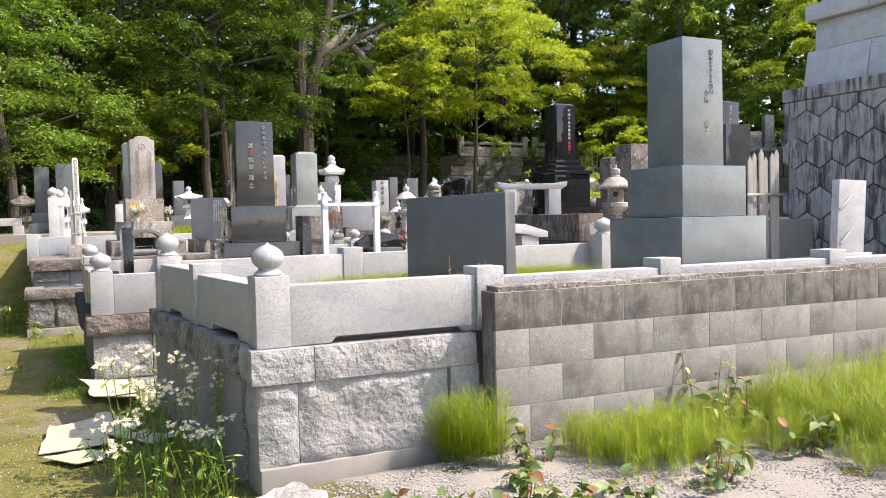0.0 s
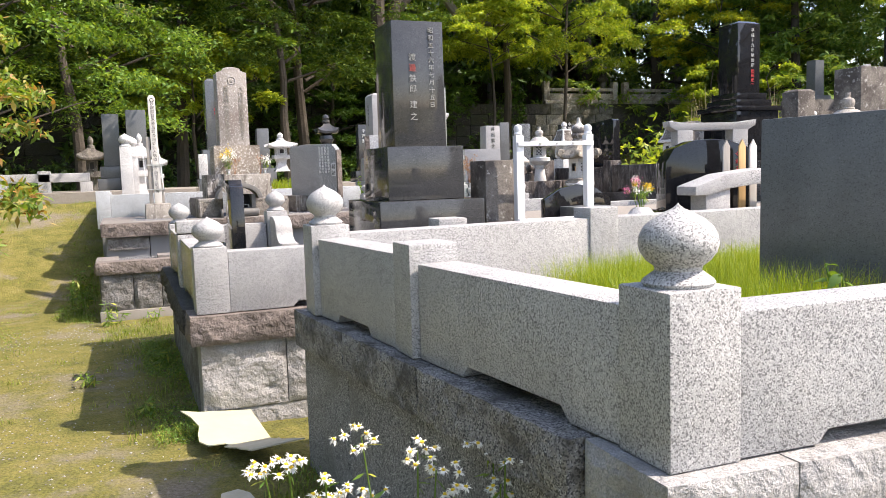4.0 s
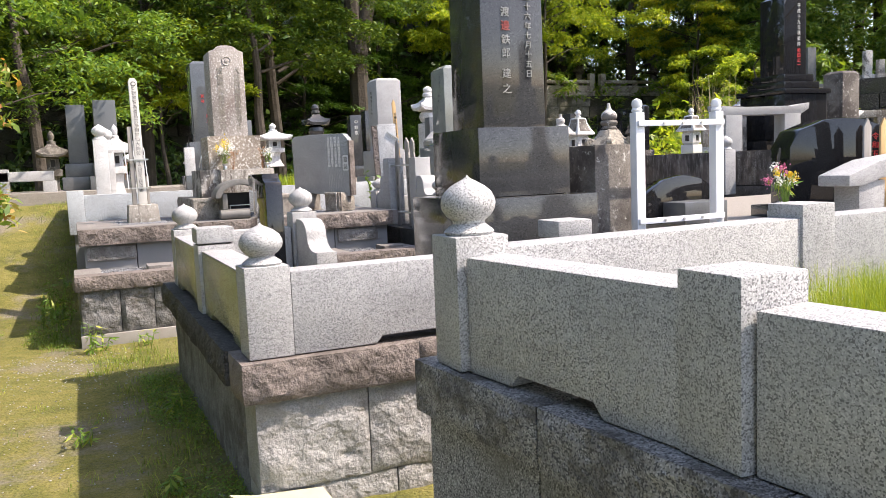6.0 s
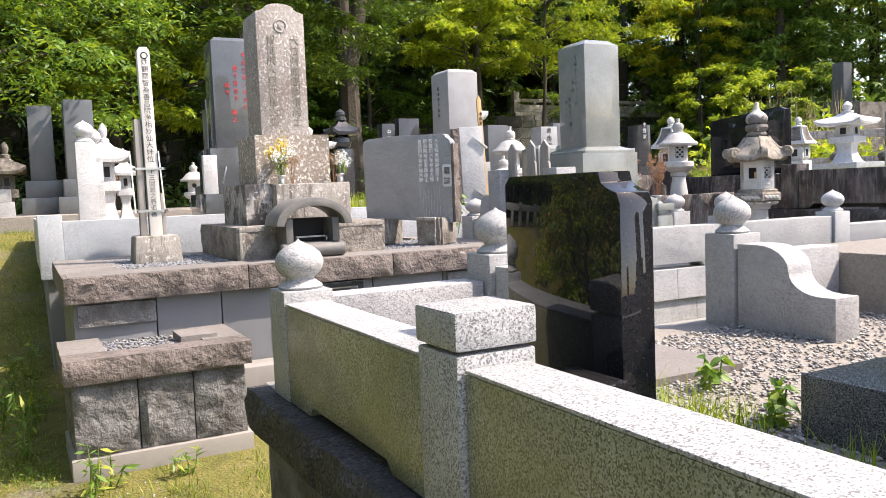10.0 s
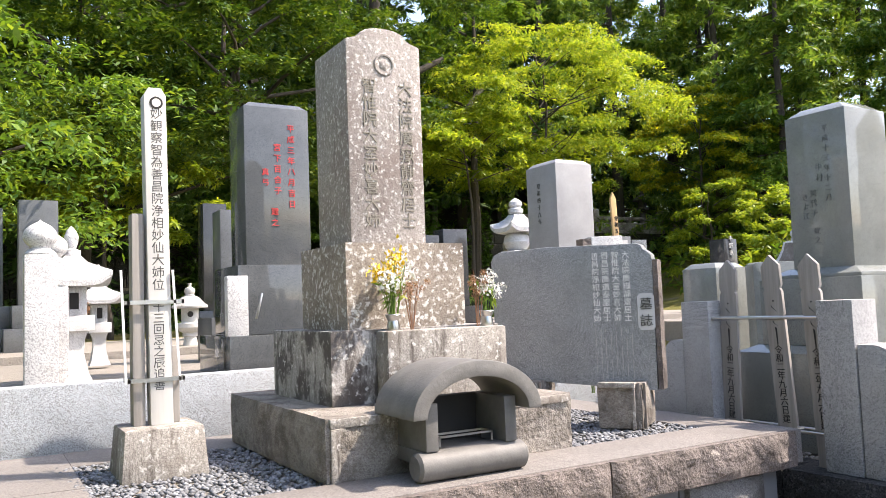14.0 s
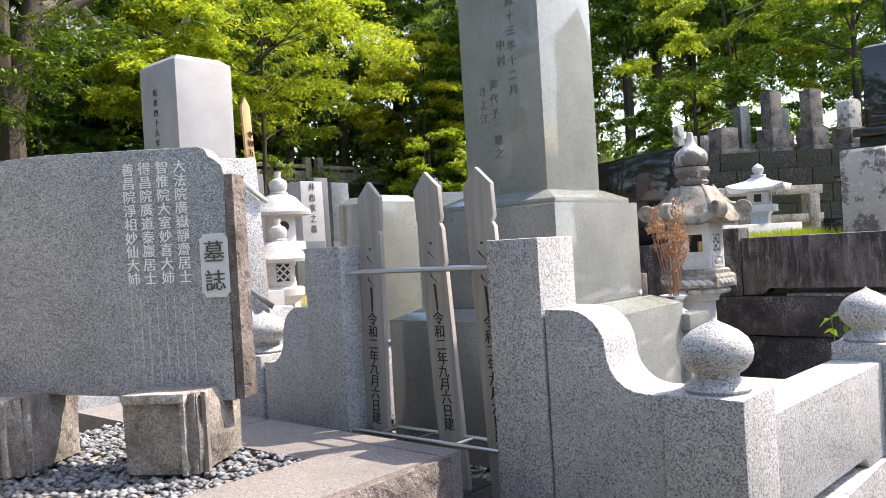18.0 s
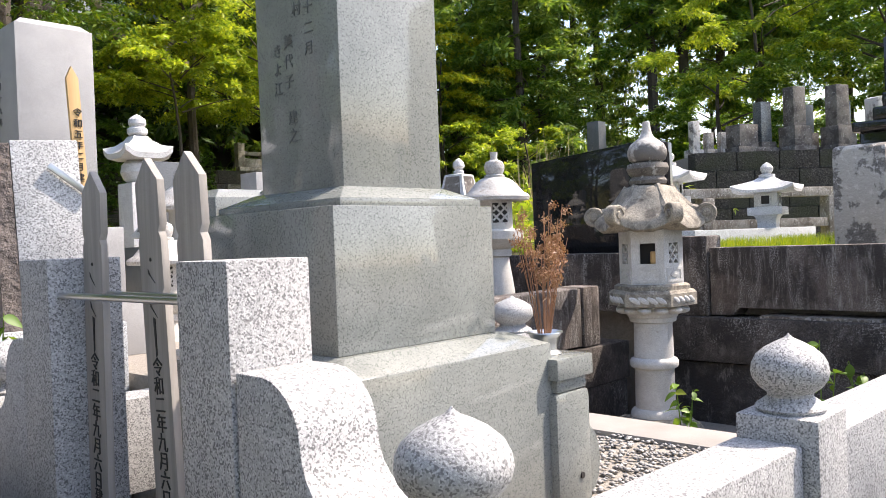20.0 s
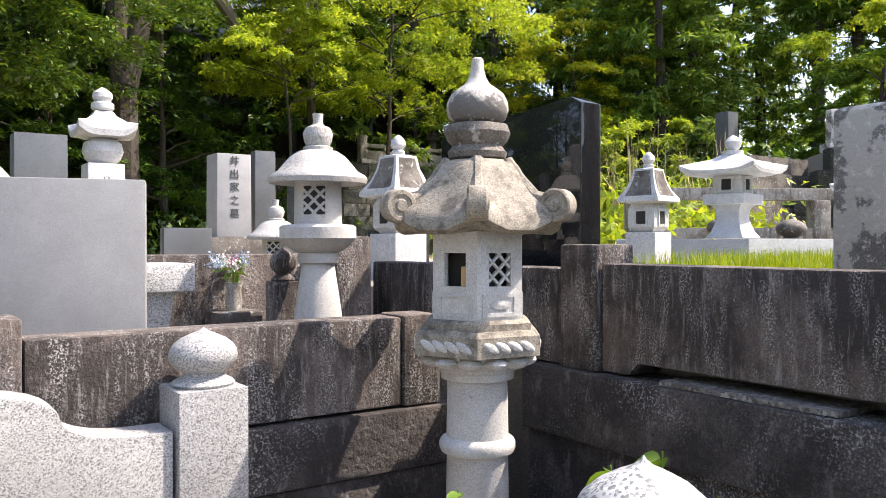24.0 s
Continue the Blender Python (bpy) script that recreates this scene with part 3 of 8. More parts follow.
# ---- ground ----
def ground_z(x, y):
    rise = 0.11 * max(0.0, min(1.0, (x - 0.5) / 0.5)) * max(0.0, min(1.0, (3.95 - y) / 0.4))
    up = max(0.0, min(1.0, (y - 12.8) / 3.0)) * 1.0
    hill = max(0.0, min(16.0, (y - 35.8) * 0.42)) * max(0.0, min(1.0, (30 - x) / 8)) + max(0.0, min(2.4, (x - 19.5) * 0.35)) * max(0.0, min(1.0, (y - 5) / 6))
    return rise + up + hill + 0.012 * noise.noise(Vector((x * 1.7, y * 1.7, 0))) + 0.006 * noise.noise(Vector((x * 6, y * 6, 3)))


def build_ground():
    near = np.arange(-9, 13.01, 0.1)
    xs = np.concatenate([[-900, -200, -60, -25, -14], near, [16, 19, 21, 24, 28, 34, 40, 48, 60, 200, 900]])
    ys = np.concatenate([[-900, -200, -60, -20, -9], np.arange(-4, 16.01, 0.1), [18, 20, 24, 28, 32, 35.8, 37.5, 41, 47, 56, 66, 76, 90, 200, 900]])
    gx, gy = np.meshgrid(xs, ys)
    gz = np.array([[ground_z(x, y) for x in xs] for y in ys])
    verts = np.stack([gx, gy, gz], -1).reshape(-1, 3)
    nx = len(xs)
    i = np.arange(len(ys) - 1)[:, None] * nx + np.arange(nx - 1)[None, :]
    faces = np.stack([i, i + 1, i + nx + 1, i + nx], -1).reshape(-1, 4)
    ob = soup("ground", verts, faces, GROUND)
    for p in ob.data.polygons:
        p.use_smooth = True
    tagged(ob, "mossy trodden earth with patches of gravel", "ground", kind="structure")


build_ground()


# ---- fences and plinths ----
def finial_bm(h, r, z, cx, cy):
    prof = [(0.0, 0), (0.86, 0), (0.92, 0.05), (0.86, 0.09), (0.74, 0.13), (0.58, 0.19), (0.60, 0.24), (0.80, 0.31), (0.95, 0.41), (1.0, 0.51),
            (0.97, 0.61), (0.86, 0.715), (0.64, 0.81), (0.36, 0.885), (0.14, 0.935), (0.04, 0.975), (0.0, 1.0)]
    return lathe([(max(a * r, 0.0008), z + b * h) for a, b in prof], 28, True, 0, cx, cy)


def post(parent, cx, cy, w, z0, z1, material, tip=None, r=None, name="post"):
    p = part(name, bx(cx - w / 2, cx + w / 2, cy - w / 2, cy + w / 2, z0, z1, 0.005), material, parent, here=True)
    if tip:
        part("finial", finial_bm(tip - z1, r or w * 0.46, z1, cx, cy), material, p, "onion-shaped stone finial")
    return p


def panel(parent, p0, p1, thick, z0, z1, material, slot=None, name="panel", crown=0.0):
    """A slab standing from p0 to p1; slot: (start, end) of the drain gap at its foot, as shares of its length, and the height."""
    a, b = Vector((*p0, 0)), Vector((*p1, 0))
    n = (b - a).length
    poly = [(0, z0)]
    if slot:
        s0, s1, hh = slot[0] * n, slot[1] * n, slot[2]
        poly += [(s0, z0), (s0 + hh * 0.9, z0 + hh), (s1 - hh * 0.9, z0 + hh), (s1, z0)]
    poly += [(n, z0), (n, z1), (0, z1)]
    bm = prism(poly, "y", -thick / 2, thick / 2, 0.006)
    moved(bm, Matrix.Translation(a) @ Matrix.Rotation(math.atan2(b.y - a.y, b.x - a.x), 4, "Z"))
    return part(name, bm, material, parent, here=True)


def hewn_run(parent, p0, p1, thick, z0, z1, cuts, material, amp=0.016, name="stone_block", seed=1, faces="f"):
    """A course of split stones whose outer face runs from p0 to p1, the outside on the right hand."""
    a, b = Vector((*p0, 0)), Vector((*p1, 0))
    n = (b - a).length
    turn = Matrix.Translation(a) @ Matrix.Rotation(math.atan2(b.y - a.y, b.x - a.x), 4, "Z")
    marks = [0, *[c * n for c in cuts], n]
    for i, (s0, s1) in enumerate(zip(marks, marks[1:])):
        bm = hewn(s0 + 0.003, s1 - 0.003, 0, thick, z0 + 0.002, z1 - 0.002, amp, 0.032, seed + i, faces)
        part(name, moved(bm, turn), material, parent, here=True)


def s_curve(y_high, y_low, z_high, z_low, z0, steps=12):
    """A side panel that swings down from z_high to z_low in an ogee, as a polygon in (y, z)."""
    d = y_low - y_high
    pts = [(y_high, z0), (y_high, z_high), (y_high + d * 0.22, z_high)]
    for i in range(steps + 1):
        a = i / steps
        if a < 0.5:
            k = a * 2
            pts.append((y_high + d * (0.22 + 0.33 * math.sin(k * math.pi / 2)), z_high - (z_high - z_low) * 0.52 * (1 - math.cos(k * math.pi / 2))))
        else:
            k = (a - 0.5) * 2
            pts.append((y_high + d * (0.55 + 0.30 * (1 - math.cos(k * math.pi / 2))), z_high - (z_high - z_low) * (0.52 + 0.48 * math.sin(k * math.pi / 2))))
    pts += [(y_low, z_low), (y_low, z0)]
    clean = [pts[0]]
    for p in pts[1:]:
        if (Vector(p) - Vector(clean[-1])).length > 0.004:
            clean.append(p)
    return clean


def pebbles(name, x0, x1, y0, y1, z, n, size, material, label, seed=0, parent=None, flat=0.55):
    """A bed of small stones, each an eight-sided lump."""
    rng = np.random.default_rng(seed)
    base = np.array([(1, 0, 0), (-1, 0, 0), (0, 1, 0), (0, -1, 0), (0, 0, 1), (0, 0, -1)], float)
    tri = np.array([(0, 2, 4), (2, 1, 4), (1, 3, 4), (3, 0, 4), (2, 0, 5), (1, 2, 5), (3, 1, 5), (0, 3, 5)])
    c = np.stack([rng.uniform(x0, x1, n), rng.uniform(y0, y1, n), z + rng.uniform(-0.3, 0.5, n) * size * 0.5], -1)
    s = size * rng.uniform(0.6, 1.3, (n, 1, 3)) * np.array([1, 1, flat])
    a = rng.uniform(0, 6.28, n)
    v = base[None] * s
    rot = np.stack([np.stack([np.cos(a), -np.sin(a), 0 * a], -1), np.stack([np.sin(a), np.cos(a), 0 * a], -1), np.stack([0 * a, 0 * a, 1 + 0 * a], -1)], 1)
    v = np.einsum("nij,nkj->nki", rot, v) + c[:, None]
    f = (tri[None] + (np.arange(n) * 6)[:, None, None]).reshape(-1, 3)
    ob = soup(name, v.reshape(-1, 3), f, material, parent)
    return tagged(ob, label, "gravel", kind="stuff") if parent is None else tagged(ob, kind="stuff")


# -- first plot: pale granite fence on a hewn plinth --
pl = thing("stone_plinth", "rough-hewn granite plinth under a granite grave fence", "plinth", 0.85, 3.85, 0)
hewn_run(pl, (0.81, 3.81), (2.00, 3.77), 0.30, 0.55, 0.72, (0.26,), HEWN, 0.016, "cap_stone", 3, "fl")
hewn_run(pl, (0.84, 3.84), (1.84, 3.80), 0.25, 0.14, 0.55, (0.2,), HEWN, 0.022, "stone_block", 11, "fl")
part("footing", moved(bx(0.84, 1.98, 3.80, 4.1, -0.05, 0.145, 0.01), Matrix.Identity(4)), MORTAR, pl, here=True)
part("filler_block", bx(1.845, 2.018, 3.775, 4.05, 0.145, 0.55, 0.008), HEWN, pl, here=True)
# The -x side has darker, more speckled stones than the front
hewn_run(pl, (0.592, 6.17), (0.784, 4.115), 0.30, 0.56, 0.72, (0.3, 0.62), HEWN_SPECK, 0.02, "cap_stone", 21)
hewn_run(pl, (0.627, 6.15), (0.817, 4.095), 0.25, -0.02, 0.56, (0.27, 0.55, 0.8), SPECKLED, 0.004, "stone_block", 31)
part("back_wall", bx(0.9, 4.6, 6.01, 6.19, -0.02, 0.718, 0.01), MORTAR, pl, here=True)
fe = thing("grave_fence", "pale speckled granite fence with onion finials on a hewn plinth", "stone fence", 0.85, 3.85, 0.72)
post(fe, 0.935, 3.935, 0.17, 0.72, 1.07, GRANITE, 1.235, 0.079)
post(fe, 0.815, 5.07, 0.165, 0.722, 1.085, GRANITE)
post(fe, 0.715, 6.01, 0.165, 0.722, 1.10, GRANITE, 1.27, 0.079)
post(fe, 2.10, 6.07, 0.16, 0.722, 1.11, GRANITE)
post(fe, 2.115, 3.89, 0.165, 0.722, 1.065, GRANITE)
panel(fe, (1.022, 3.925), (2.032, 3.895), 0.14, 0.722, 1.02, GRANITE, (0.20, 0.92, 0.03))
panel(fe, (0.927, 4.022), (0.826, 4.985), 0.14, 0.722, 1.025, GRANITE, (0.2, 0.72, 0.035))
panel(fe, (0.808, 5.155), (0.727, 5.925), 0.14, 0.722, 1.045, GRANITE, (0.3, 0.75, 0.035))
panel(fe, (0.80, 6.015), (2.018, 6.07), 0.14, 0.722, 1.06, GRANITE)
panel(fe, (2.182, 6.07), (4.4, 6.11), 0.14, 0.722, 1.06, GRANITE)
panel(fe, (2.2, 3.885), (3.24, 3.83), 0.14, 0.90, 1.005, GRANITE)
post(fe, 3.32, 3.83, 0.16, 0.90, 1.06, GRANITE)
panel(fe, (3.402, 3.825), (4.62, 3.77), 0.14, 0.90, 1.005, GRANITE)
post(fe, 4.70, 3.765, 0.16, 0.90, 1.06, GRANITE)
panel(fe, (4.78, 3.76), (6.6, 3.68), 0.14, 0.90, 1.0, GRANITE)
single("grave_bed", bx(0.9, 6.6, 4.0, 6.005, -0.02, 0.79, 0.01), EARTH, "gravel and earth bed inside a grave fence", "grave bed", kind="structure")
pebbles("gravel", 1.0, 4.3, 4.05, 5.92, 0.80, 3500, 0.013, GRAVEL_PALE, "pale gravel scattered over the grave bed", 3)

# -- concrete block wall --
bw = thing("block_wall", "weathered grey concrete block retaining wall", "wall", 2.02, 3.59, 0, kind="structure")
BW_TURN = Matrix.Translation((2.02, 3.60, 0)) @ Matrix.Rotation(radians(-2.4), 4, "Z")
part("mortar_core", moved(bx(0.012, 5.2, 0.0028, 0.144, -0.1, 0.942, 0.004), BW_TURN), MORTAR, bw, here=True)
part("coping", moved(hewn(0.03, 5.2, 0.014, 0.15, 0.943, 0.968, 0.02, 0.03, 5, "flt"), BW_TURN), CEMENT_CRUMB, bw, "crumbling cement coping", here=True)
part("end_face", moved(hewn(-0.002, 0.03, 0.032, 0.146, -0.1, 0.943, 0.012, 0.03, 6, "l"), BW_TURN), BLOCKS_SOOTY, bw, "broken open end of the blocks", here=True)

# -- second plot: fence with algae on its shaded side --
pl = thing("stone_plinth", "hewn stone plinth with a rough brown cap course", "plinth", 0.22, 6.88, 0)
hewn_run(pl, (0.19, 6.85), (3.0, 6.85), 0.28, 0.455, 0.61, (0.25, 0.6), HEWN_BROWN, 0.02, "cap_stone", 41, "fl")
hewn_run(pl, (0.235, 6.885), (3.0, 6.885), 0.22, 0.10, 0.455, (0.16, 0.33, 0.55, 0.8), HEWN, 0.022, "stone_block", 51)
hewn_run(pl, (0.235, 6.89), (3.0, 6.89), 0.2, -0.03, 0.10, (0.2, 0.5), HEWN, 0.012, "footing_stone", 61)
# Courses on the -x side are darker than the front courses
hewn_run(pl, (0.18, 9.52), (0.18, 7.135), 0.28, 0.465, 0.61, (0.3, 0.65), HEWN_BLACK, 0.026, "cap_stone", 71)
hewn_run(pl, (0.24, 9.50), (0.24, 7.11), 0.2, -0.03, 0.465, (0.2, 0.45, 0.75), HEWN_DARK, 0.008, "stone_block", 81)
part("back_wall", bx(0.25, 3.0, 9.42, 9.55, -0.03, 0.61, 0.01), MORTAR, pl, here=True)
fe = thing("grave_fence", "speckled granite fence, green with algae on its shaded side", "stone fence", 0.22, 6.88, 0.61)
post(fe, 0.315, 6.975, 0.17, 0.612, 0.955, GRANITE, 1.115, 0.082)
panel(fe, (0.402, 6.965), (1.575, 6.965), 0.14, 0.612, 0.93, GRANITE, (0.28, 0.93, 0.03))
block = post(fe, 1.665, 6.97, 0.17, 0.612, 0.955, GRANITE)
part("cap_block", bx(1.577, 1.753, 6.882, 7.058, 0.962, 1.04, 0.010), GRANITE, block)
panel(fe, (1.755, 6.965), (2.95, 6.965), 0.14, 0.612, 0.95, GRANITE)
panel(fe, (0.31, 7.064), (0.31, 8.045), 0.14, 0.612, 0.922, GRANITE_MOSSY, (0.2, 0.8, 0.03))
part("panel_top", bx(0.24, 0.38, 7.064, 8.045, 0.922, 0.93, 0.003), GRANITE, fe, here=True)
block = part("post", bx(0.225, 0.405, 8.048, 8.215, 0.612, 0.955, 0.006), GRANITE, fe, here=True)
part("cap_block", bx(0.222, 0.408, 8.044, 8.219, 0.962, 1.04, 0.010), GRANITE, block)
panel(fe, (0.31, 8.22), (0.31, 9.205), 0.14, 0.612, 0.922, GRANITE_MOSSY, (0.2, 0.8, 0.03))
part("panel_top", bx(0.24, 0.38, 8.22, 9.205, 0.922, 0.93, 0.003), GRANITE, fe, here=True)
post(fe, 0.32, 9.29, 0.165, 0.612, 0.965, GRANITE, 1.13, 0.08)
panel(fe, (0.404, 9.30), (0.985, 9.30), 0.14, 0.612, 0.935, GRANITE)
post(fe, 1.075, 9.28, 0.165, 0.612, 1.03, GRANITE, 1.2, 0.08)
part("wing_panel", prism(s_curve(9.19, 8.72, 0.99, 0.80, 0.612), "x", 1.01, 1.14), GRANITE, fe, "granite wing with an ogee edge", here=True)
part("wing_panel", prism(s_curve(9.19, 8.72, 0.99, 0.80, 0.612), "x", 2.225, 2.365), GRANITE, fe, "granite wing with an ogee edge", here=True)
post(fe, 2.295, 9.28, 0.165, 0.612, 1.03, GRANITE, 1.2, 0.08)
panel(fe, (2.38, 9.30), (2.95, 9.30), 0.14, 0.612, 0.935, GRANITE)
single("grave_bed", bx(0.38, 2.95, 7.04, 9.4, -0.02, 0.63, 0.01), EARTH, "earth bed with gravel inside a grave fence", "grave bed", kind="structure")
pebbles("gravel", 0.4, 2.9, 7.05, 9.2, 0.636, 9000, 0.0095, GRAVEL_PALE, "loose gravel on the grave bed", 5)

# -- third plot: brown kerb, steps and pebbles --
k = thing("stone_kerb", "raised plot with a rough-split brown stone kerb", "kerb", -0.31, 11.28, 0)
hewn_run(k, (-0.31, 11.28), (2.5, 11.28), 0.29, 0.75, 0.89, (0.34, 0.66), HEWN_BROWN, 0.024, "kerb_stone", 91)
hewn_run(k, (-0.31, 12.85), (-0.31, 11.28), 0.34, 0.755, 0.888, (0.5,), KERB_TOP, 0.006, "kerb_stone", 96)
hewn_run(k, (2.56, 11.30), (2.56, 12.85), 0.25, 0.755, 0.888, (0.5,), KERB_TOP, 0.006, "kerb_stone", 98)
part("kerb_stone", bx(0.03, 2.16, 12.5, 12.85, 0.755, 0.888, 0.01), KERB_TOP, k, here=True)
part("kerb_lid", bx(-0.29, 2.48, 11.30, 11.57, 0.86, 0.893, 0.008), KERB_TOP, k, here=True)
for x0, x1 in ((-0.27, 0.142), (0.148, 0.497), (0.503, 1.43), (1.436, 1.92), (1.926, 2.46)):
    part("facing", bx(x0, x1, 11.35, 11.6, -0.02, 0.75, 0.006), PLASTER, k, "smooth grey facing under the kerb", here=True)
part("side_facing", bx(-0.26, -0.05, 11.6, 12.8, -0.02, 0.75, 0.008), PLASTER, k, here=True)
part("side_facing", bx(2.25, 2.45, 11.6, 12.8, -0.02, 0.75, 0.008), PLASTER, k, here=True)
for cut in ((-0.25, 0.14), (1.95, 2.35)):
    part("split_panel", hewn(cut[0], cut[1], 11.325, 11.40, 0.62, 0.735, 0.02, 0.05, 101, "f"), HEWN_DARK, k, here=True)
plaque = part("plaque", bx(0.82, 1.36, 11.322, 11.36, 0.42, 0.74, 0.006), BLACK_DULL, k, "dark stone plaque carved with a lotus", here=True)
part("plaque_border", joined(bx(0.86, 1.32, 11.318, 11.326, 0.455, 0.462, 0), bx(0.86, 1.32, 11.318, 11.326, 0.698, 0.705, 0), bx(0.86, 0.867, 11.318, 11.326, 0.462, 0.698, 0), bx(1.313, 1.32, 11.318, 11.326, 0.462, 0.698, 0)), CARVED_GREY, plaque)


def petal(cx, cz, w, h, turn, y):
    pts = []
    for i in range(12):
        a = 2 * math.pi * i / 12
        px, pz = w * math.sin(a) * (1 - 0.35 * math.cos(a)), h * -math.cos(a)
        c, s = math.cos(radians(turn)), math.sin(radians(turn))
        pts.append((cx + px * c - (pz + h) * s, cz + px * s + (pz + h) * c))
    return prism(pts, "y", y - 0.004, y, 0)


for turn in (-70, -42, -18, 0, 18, 42, 70):
    part("lotus_petal", petal(1.11, 0.585, 0.022, 0.045, turn, 11.322 - 0.0006 * (80 - abs(turn)) / 10), PLASTER, plaque)
for dx, dz, w, h, turn in ((-0.12, 0.53, 0.045, 0.03, 20), (0.12, 0.54, 0.045, 0.03, -25), (-0.16, 0.64, 0.016, 0.03, 10), (0.17, 0.65, 0.016, 0.03, -12)):
    part("lotus_leaf", petal(1.11 + dx, dz, w, h, turn, 11.321), PLASTER, plaque)
part("lotus_stem", joined(bx(1.105, 1.112, 11.319, 11.323, 0.47, 0.59, 0), bx(0.96, 1.06, 11.319, 11.323, 0.50, 0.506, 0), bx(1.13, 1.25, 11.319, 11.323, 0.49, 0.496, 0)), PLASTER, plaque)
single("grave_bed", bx(0.0, 2.30, 11.58, 12.52, 0.5, 0.872, 0.005), EARTH, "bed of dark pebbles inside the kerb", "grave bed", kind="structure")
pebbles("pebbles", -0.02, 2.32, 11.58, 12.51, 0.88, 7000, 0.013, GRAVEL_DARK, "rounded dark grey pebbles filling the plot", 9)


def planter(x0, x1, label):
    t = thing("stone_planter", label, "planter", x0, 10.72, 0)
    hewn_run(t, (x0, 10.72), (x1, 10.72), 0.17, 0.44, 0.56, (), HEWN_BROWN, 0.022, "kerb_stone", int(x0 * 10) + 120, "flr")
    part("kerb_stone", hewn(x0, x0 + 0.2, 10.895, 11.34, 0.442, 0.558, 0.012, 0.06, 131, "l"), KERB_TOP, t, here=True)
    part("kerb_stone", hewn(x1 - 0.2, x1, 10.895, 11.34, 0.442, 0.558, 0.012, 0.06, 133, "r"), KERB_TOP, t, here=True)
    hewn_run(t, (x0 + 0.03, 10.76), (x1 - 0.03, 10.76), 0.2, 0.09, 0.44, (0.36, 0.68), HEWN_DARK, 0.028, "stone_block", int(x0 * 10) + 141)
    part("side_stone", hewn(x0 + 0.03, x0 + 0.2, 10.965, 11.34, 0.09, 0.44, 0.018, 0.06, 151, "l"), HEWN_DARK, t, here=True)
    part("side_stone", hewn(x1 - 0.2, x1 - 0.03, 10.965, 11.34, 0.09, 0.44, 0.018, 0.06, 152, "r"), HEWN_DARK, t, here=True)
    part("footing", bx(x0 + 0.01, x1 - 0.01, 10.73, 11.34, -0.05, 0.09, 0.01), MORTAR, t, here=True)
    part("fill", bx(x0 + 0.19, x1 - 0.19, 10.88, 11.33, 0.3, 0.53, 0), EARTH, t, here=True)
    part("flat_stone", hewn(x1 - 0.3, x1 - 0.12, 10.95, 11.2, 0.535, 0.575, 0.005, 0.05, 161, "t"), KERB_TOP, t, here=True)
    pebbles("pebble_fill", x0 + 0.2, x1 - 0.3, 10.9, 11.32, 0.535, 420, 0.012, GRAVEL_DARK, "", 11, t).matrix_parent_inverse = root_pose(t).inverted()


planter(-0.36, 0.50, "hewn stone planter filled with dark gravel")
planter(1.72, 2.58, "hewn stone planter beside the plot steps")
st = thing("entrance_step", "low cement step between two stone planters", "step", 0.5, 10.9, 0)
part("tread", bx(0.52, 1.70, 10.98, 11.34, -0.02, 0.16, 0.01), MORTAR, st, here=True)
part("tread", bx(0.52, 1.70, 11.14, 11.34, 0.16, 0.33, 0.01), MORTAR, st, here=True)

# -- fourth plot: granite wings, steel rail and fence --
pl = thing("stone_plinth", "dark stone plinth under a granite grave fence", "plinth", 2.62, 10.66, 0)
hewn_run(pl, (2.66, 10.62), (3.86, 10.62), 0.3, 0.5, 0.70, (0.5,), GRANITE_FINE, 0.002, "cap_stone", 171)
hewn_run(pl, (2.67, 10.64), (3.86, 10.64), 0.25, -0.03, 0.5, (0.3, 0.65), GRANITE_FINE, 0.002, "stone_block", 175)
# Near-black courses on the -x side, pale granite on the front
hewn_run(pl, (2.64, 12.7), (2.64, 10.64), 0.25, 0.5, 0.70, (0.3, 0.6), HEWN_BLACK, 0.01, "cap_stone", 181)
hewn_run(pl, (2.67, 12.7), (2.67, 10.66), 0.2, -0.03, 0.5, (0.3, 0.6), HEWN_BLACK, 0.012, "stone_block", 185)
hewn_run(pl, (3.86, 10.62), (5.05, 10.56), 0.3, 0.5, 0.70, (0.5,), GRANITE_FINE, 0.002, "cap_stone", 191)
hewn_run(pl, (3.86, 10.64), (5.05, 10.58), 0.25, -0.03, 0.5, (0.4,), GRANITE_FINE, 0.002, "stone_block", 195)
fe = thing("grave_fence", "speckled granite fence with ogee wings and onion finials", "stone fence", 2.7, 10.66, 0.7)
post(fe, 2.78, 11.22, 0.16, 0.70, 1.39, GRANITE)
part("wing_panel", prism(s_curve(11.135, 10.84, 1.215, 1.03, 0.70), "x", 2.705, 2.855), GRANITE, fe, "granite wing with an ogee edge", here=True)
post(fe, 2.78, 10.745, 0.18, 0.70, 1.035, GRANITE, 1.195, 0.079)
panel(fe, (2.872, 10.735), (3.682, 10.70), 0.14, 0.70, 0.97, GRANITE, (0.25, 0.8, 0.03))
post(fe, 3.77, 10.685, 0.17, 0.70, 1.02, GRANITE, 1.185, 0.079)
panel(fe, (3.86, 10.68), (4.72, 10.65), 0.15, 0.70, 0.97, GRANITE)
post(fe, 4.81, 10.64, 0.165, 0.70, 1.00, GRANITE_FINE, 1.16, 0.079)
panel(fe, (4.895, 10.64), (5.9, 10.6), 0.15, 0.70, 0.90, GRANITE)
post(fe, 2.782, 11.945, 0.165, 0.70, 1.40, GRANITE)
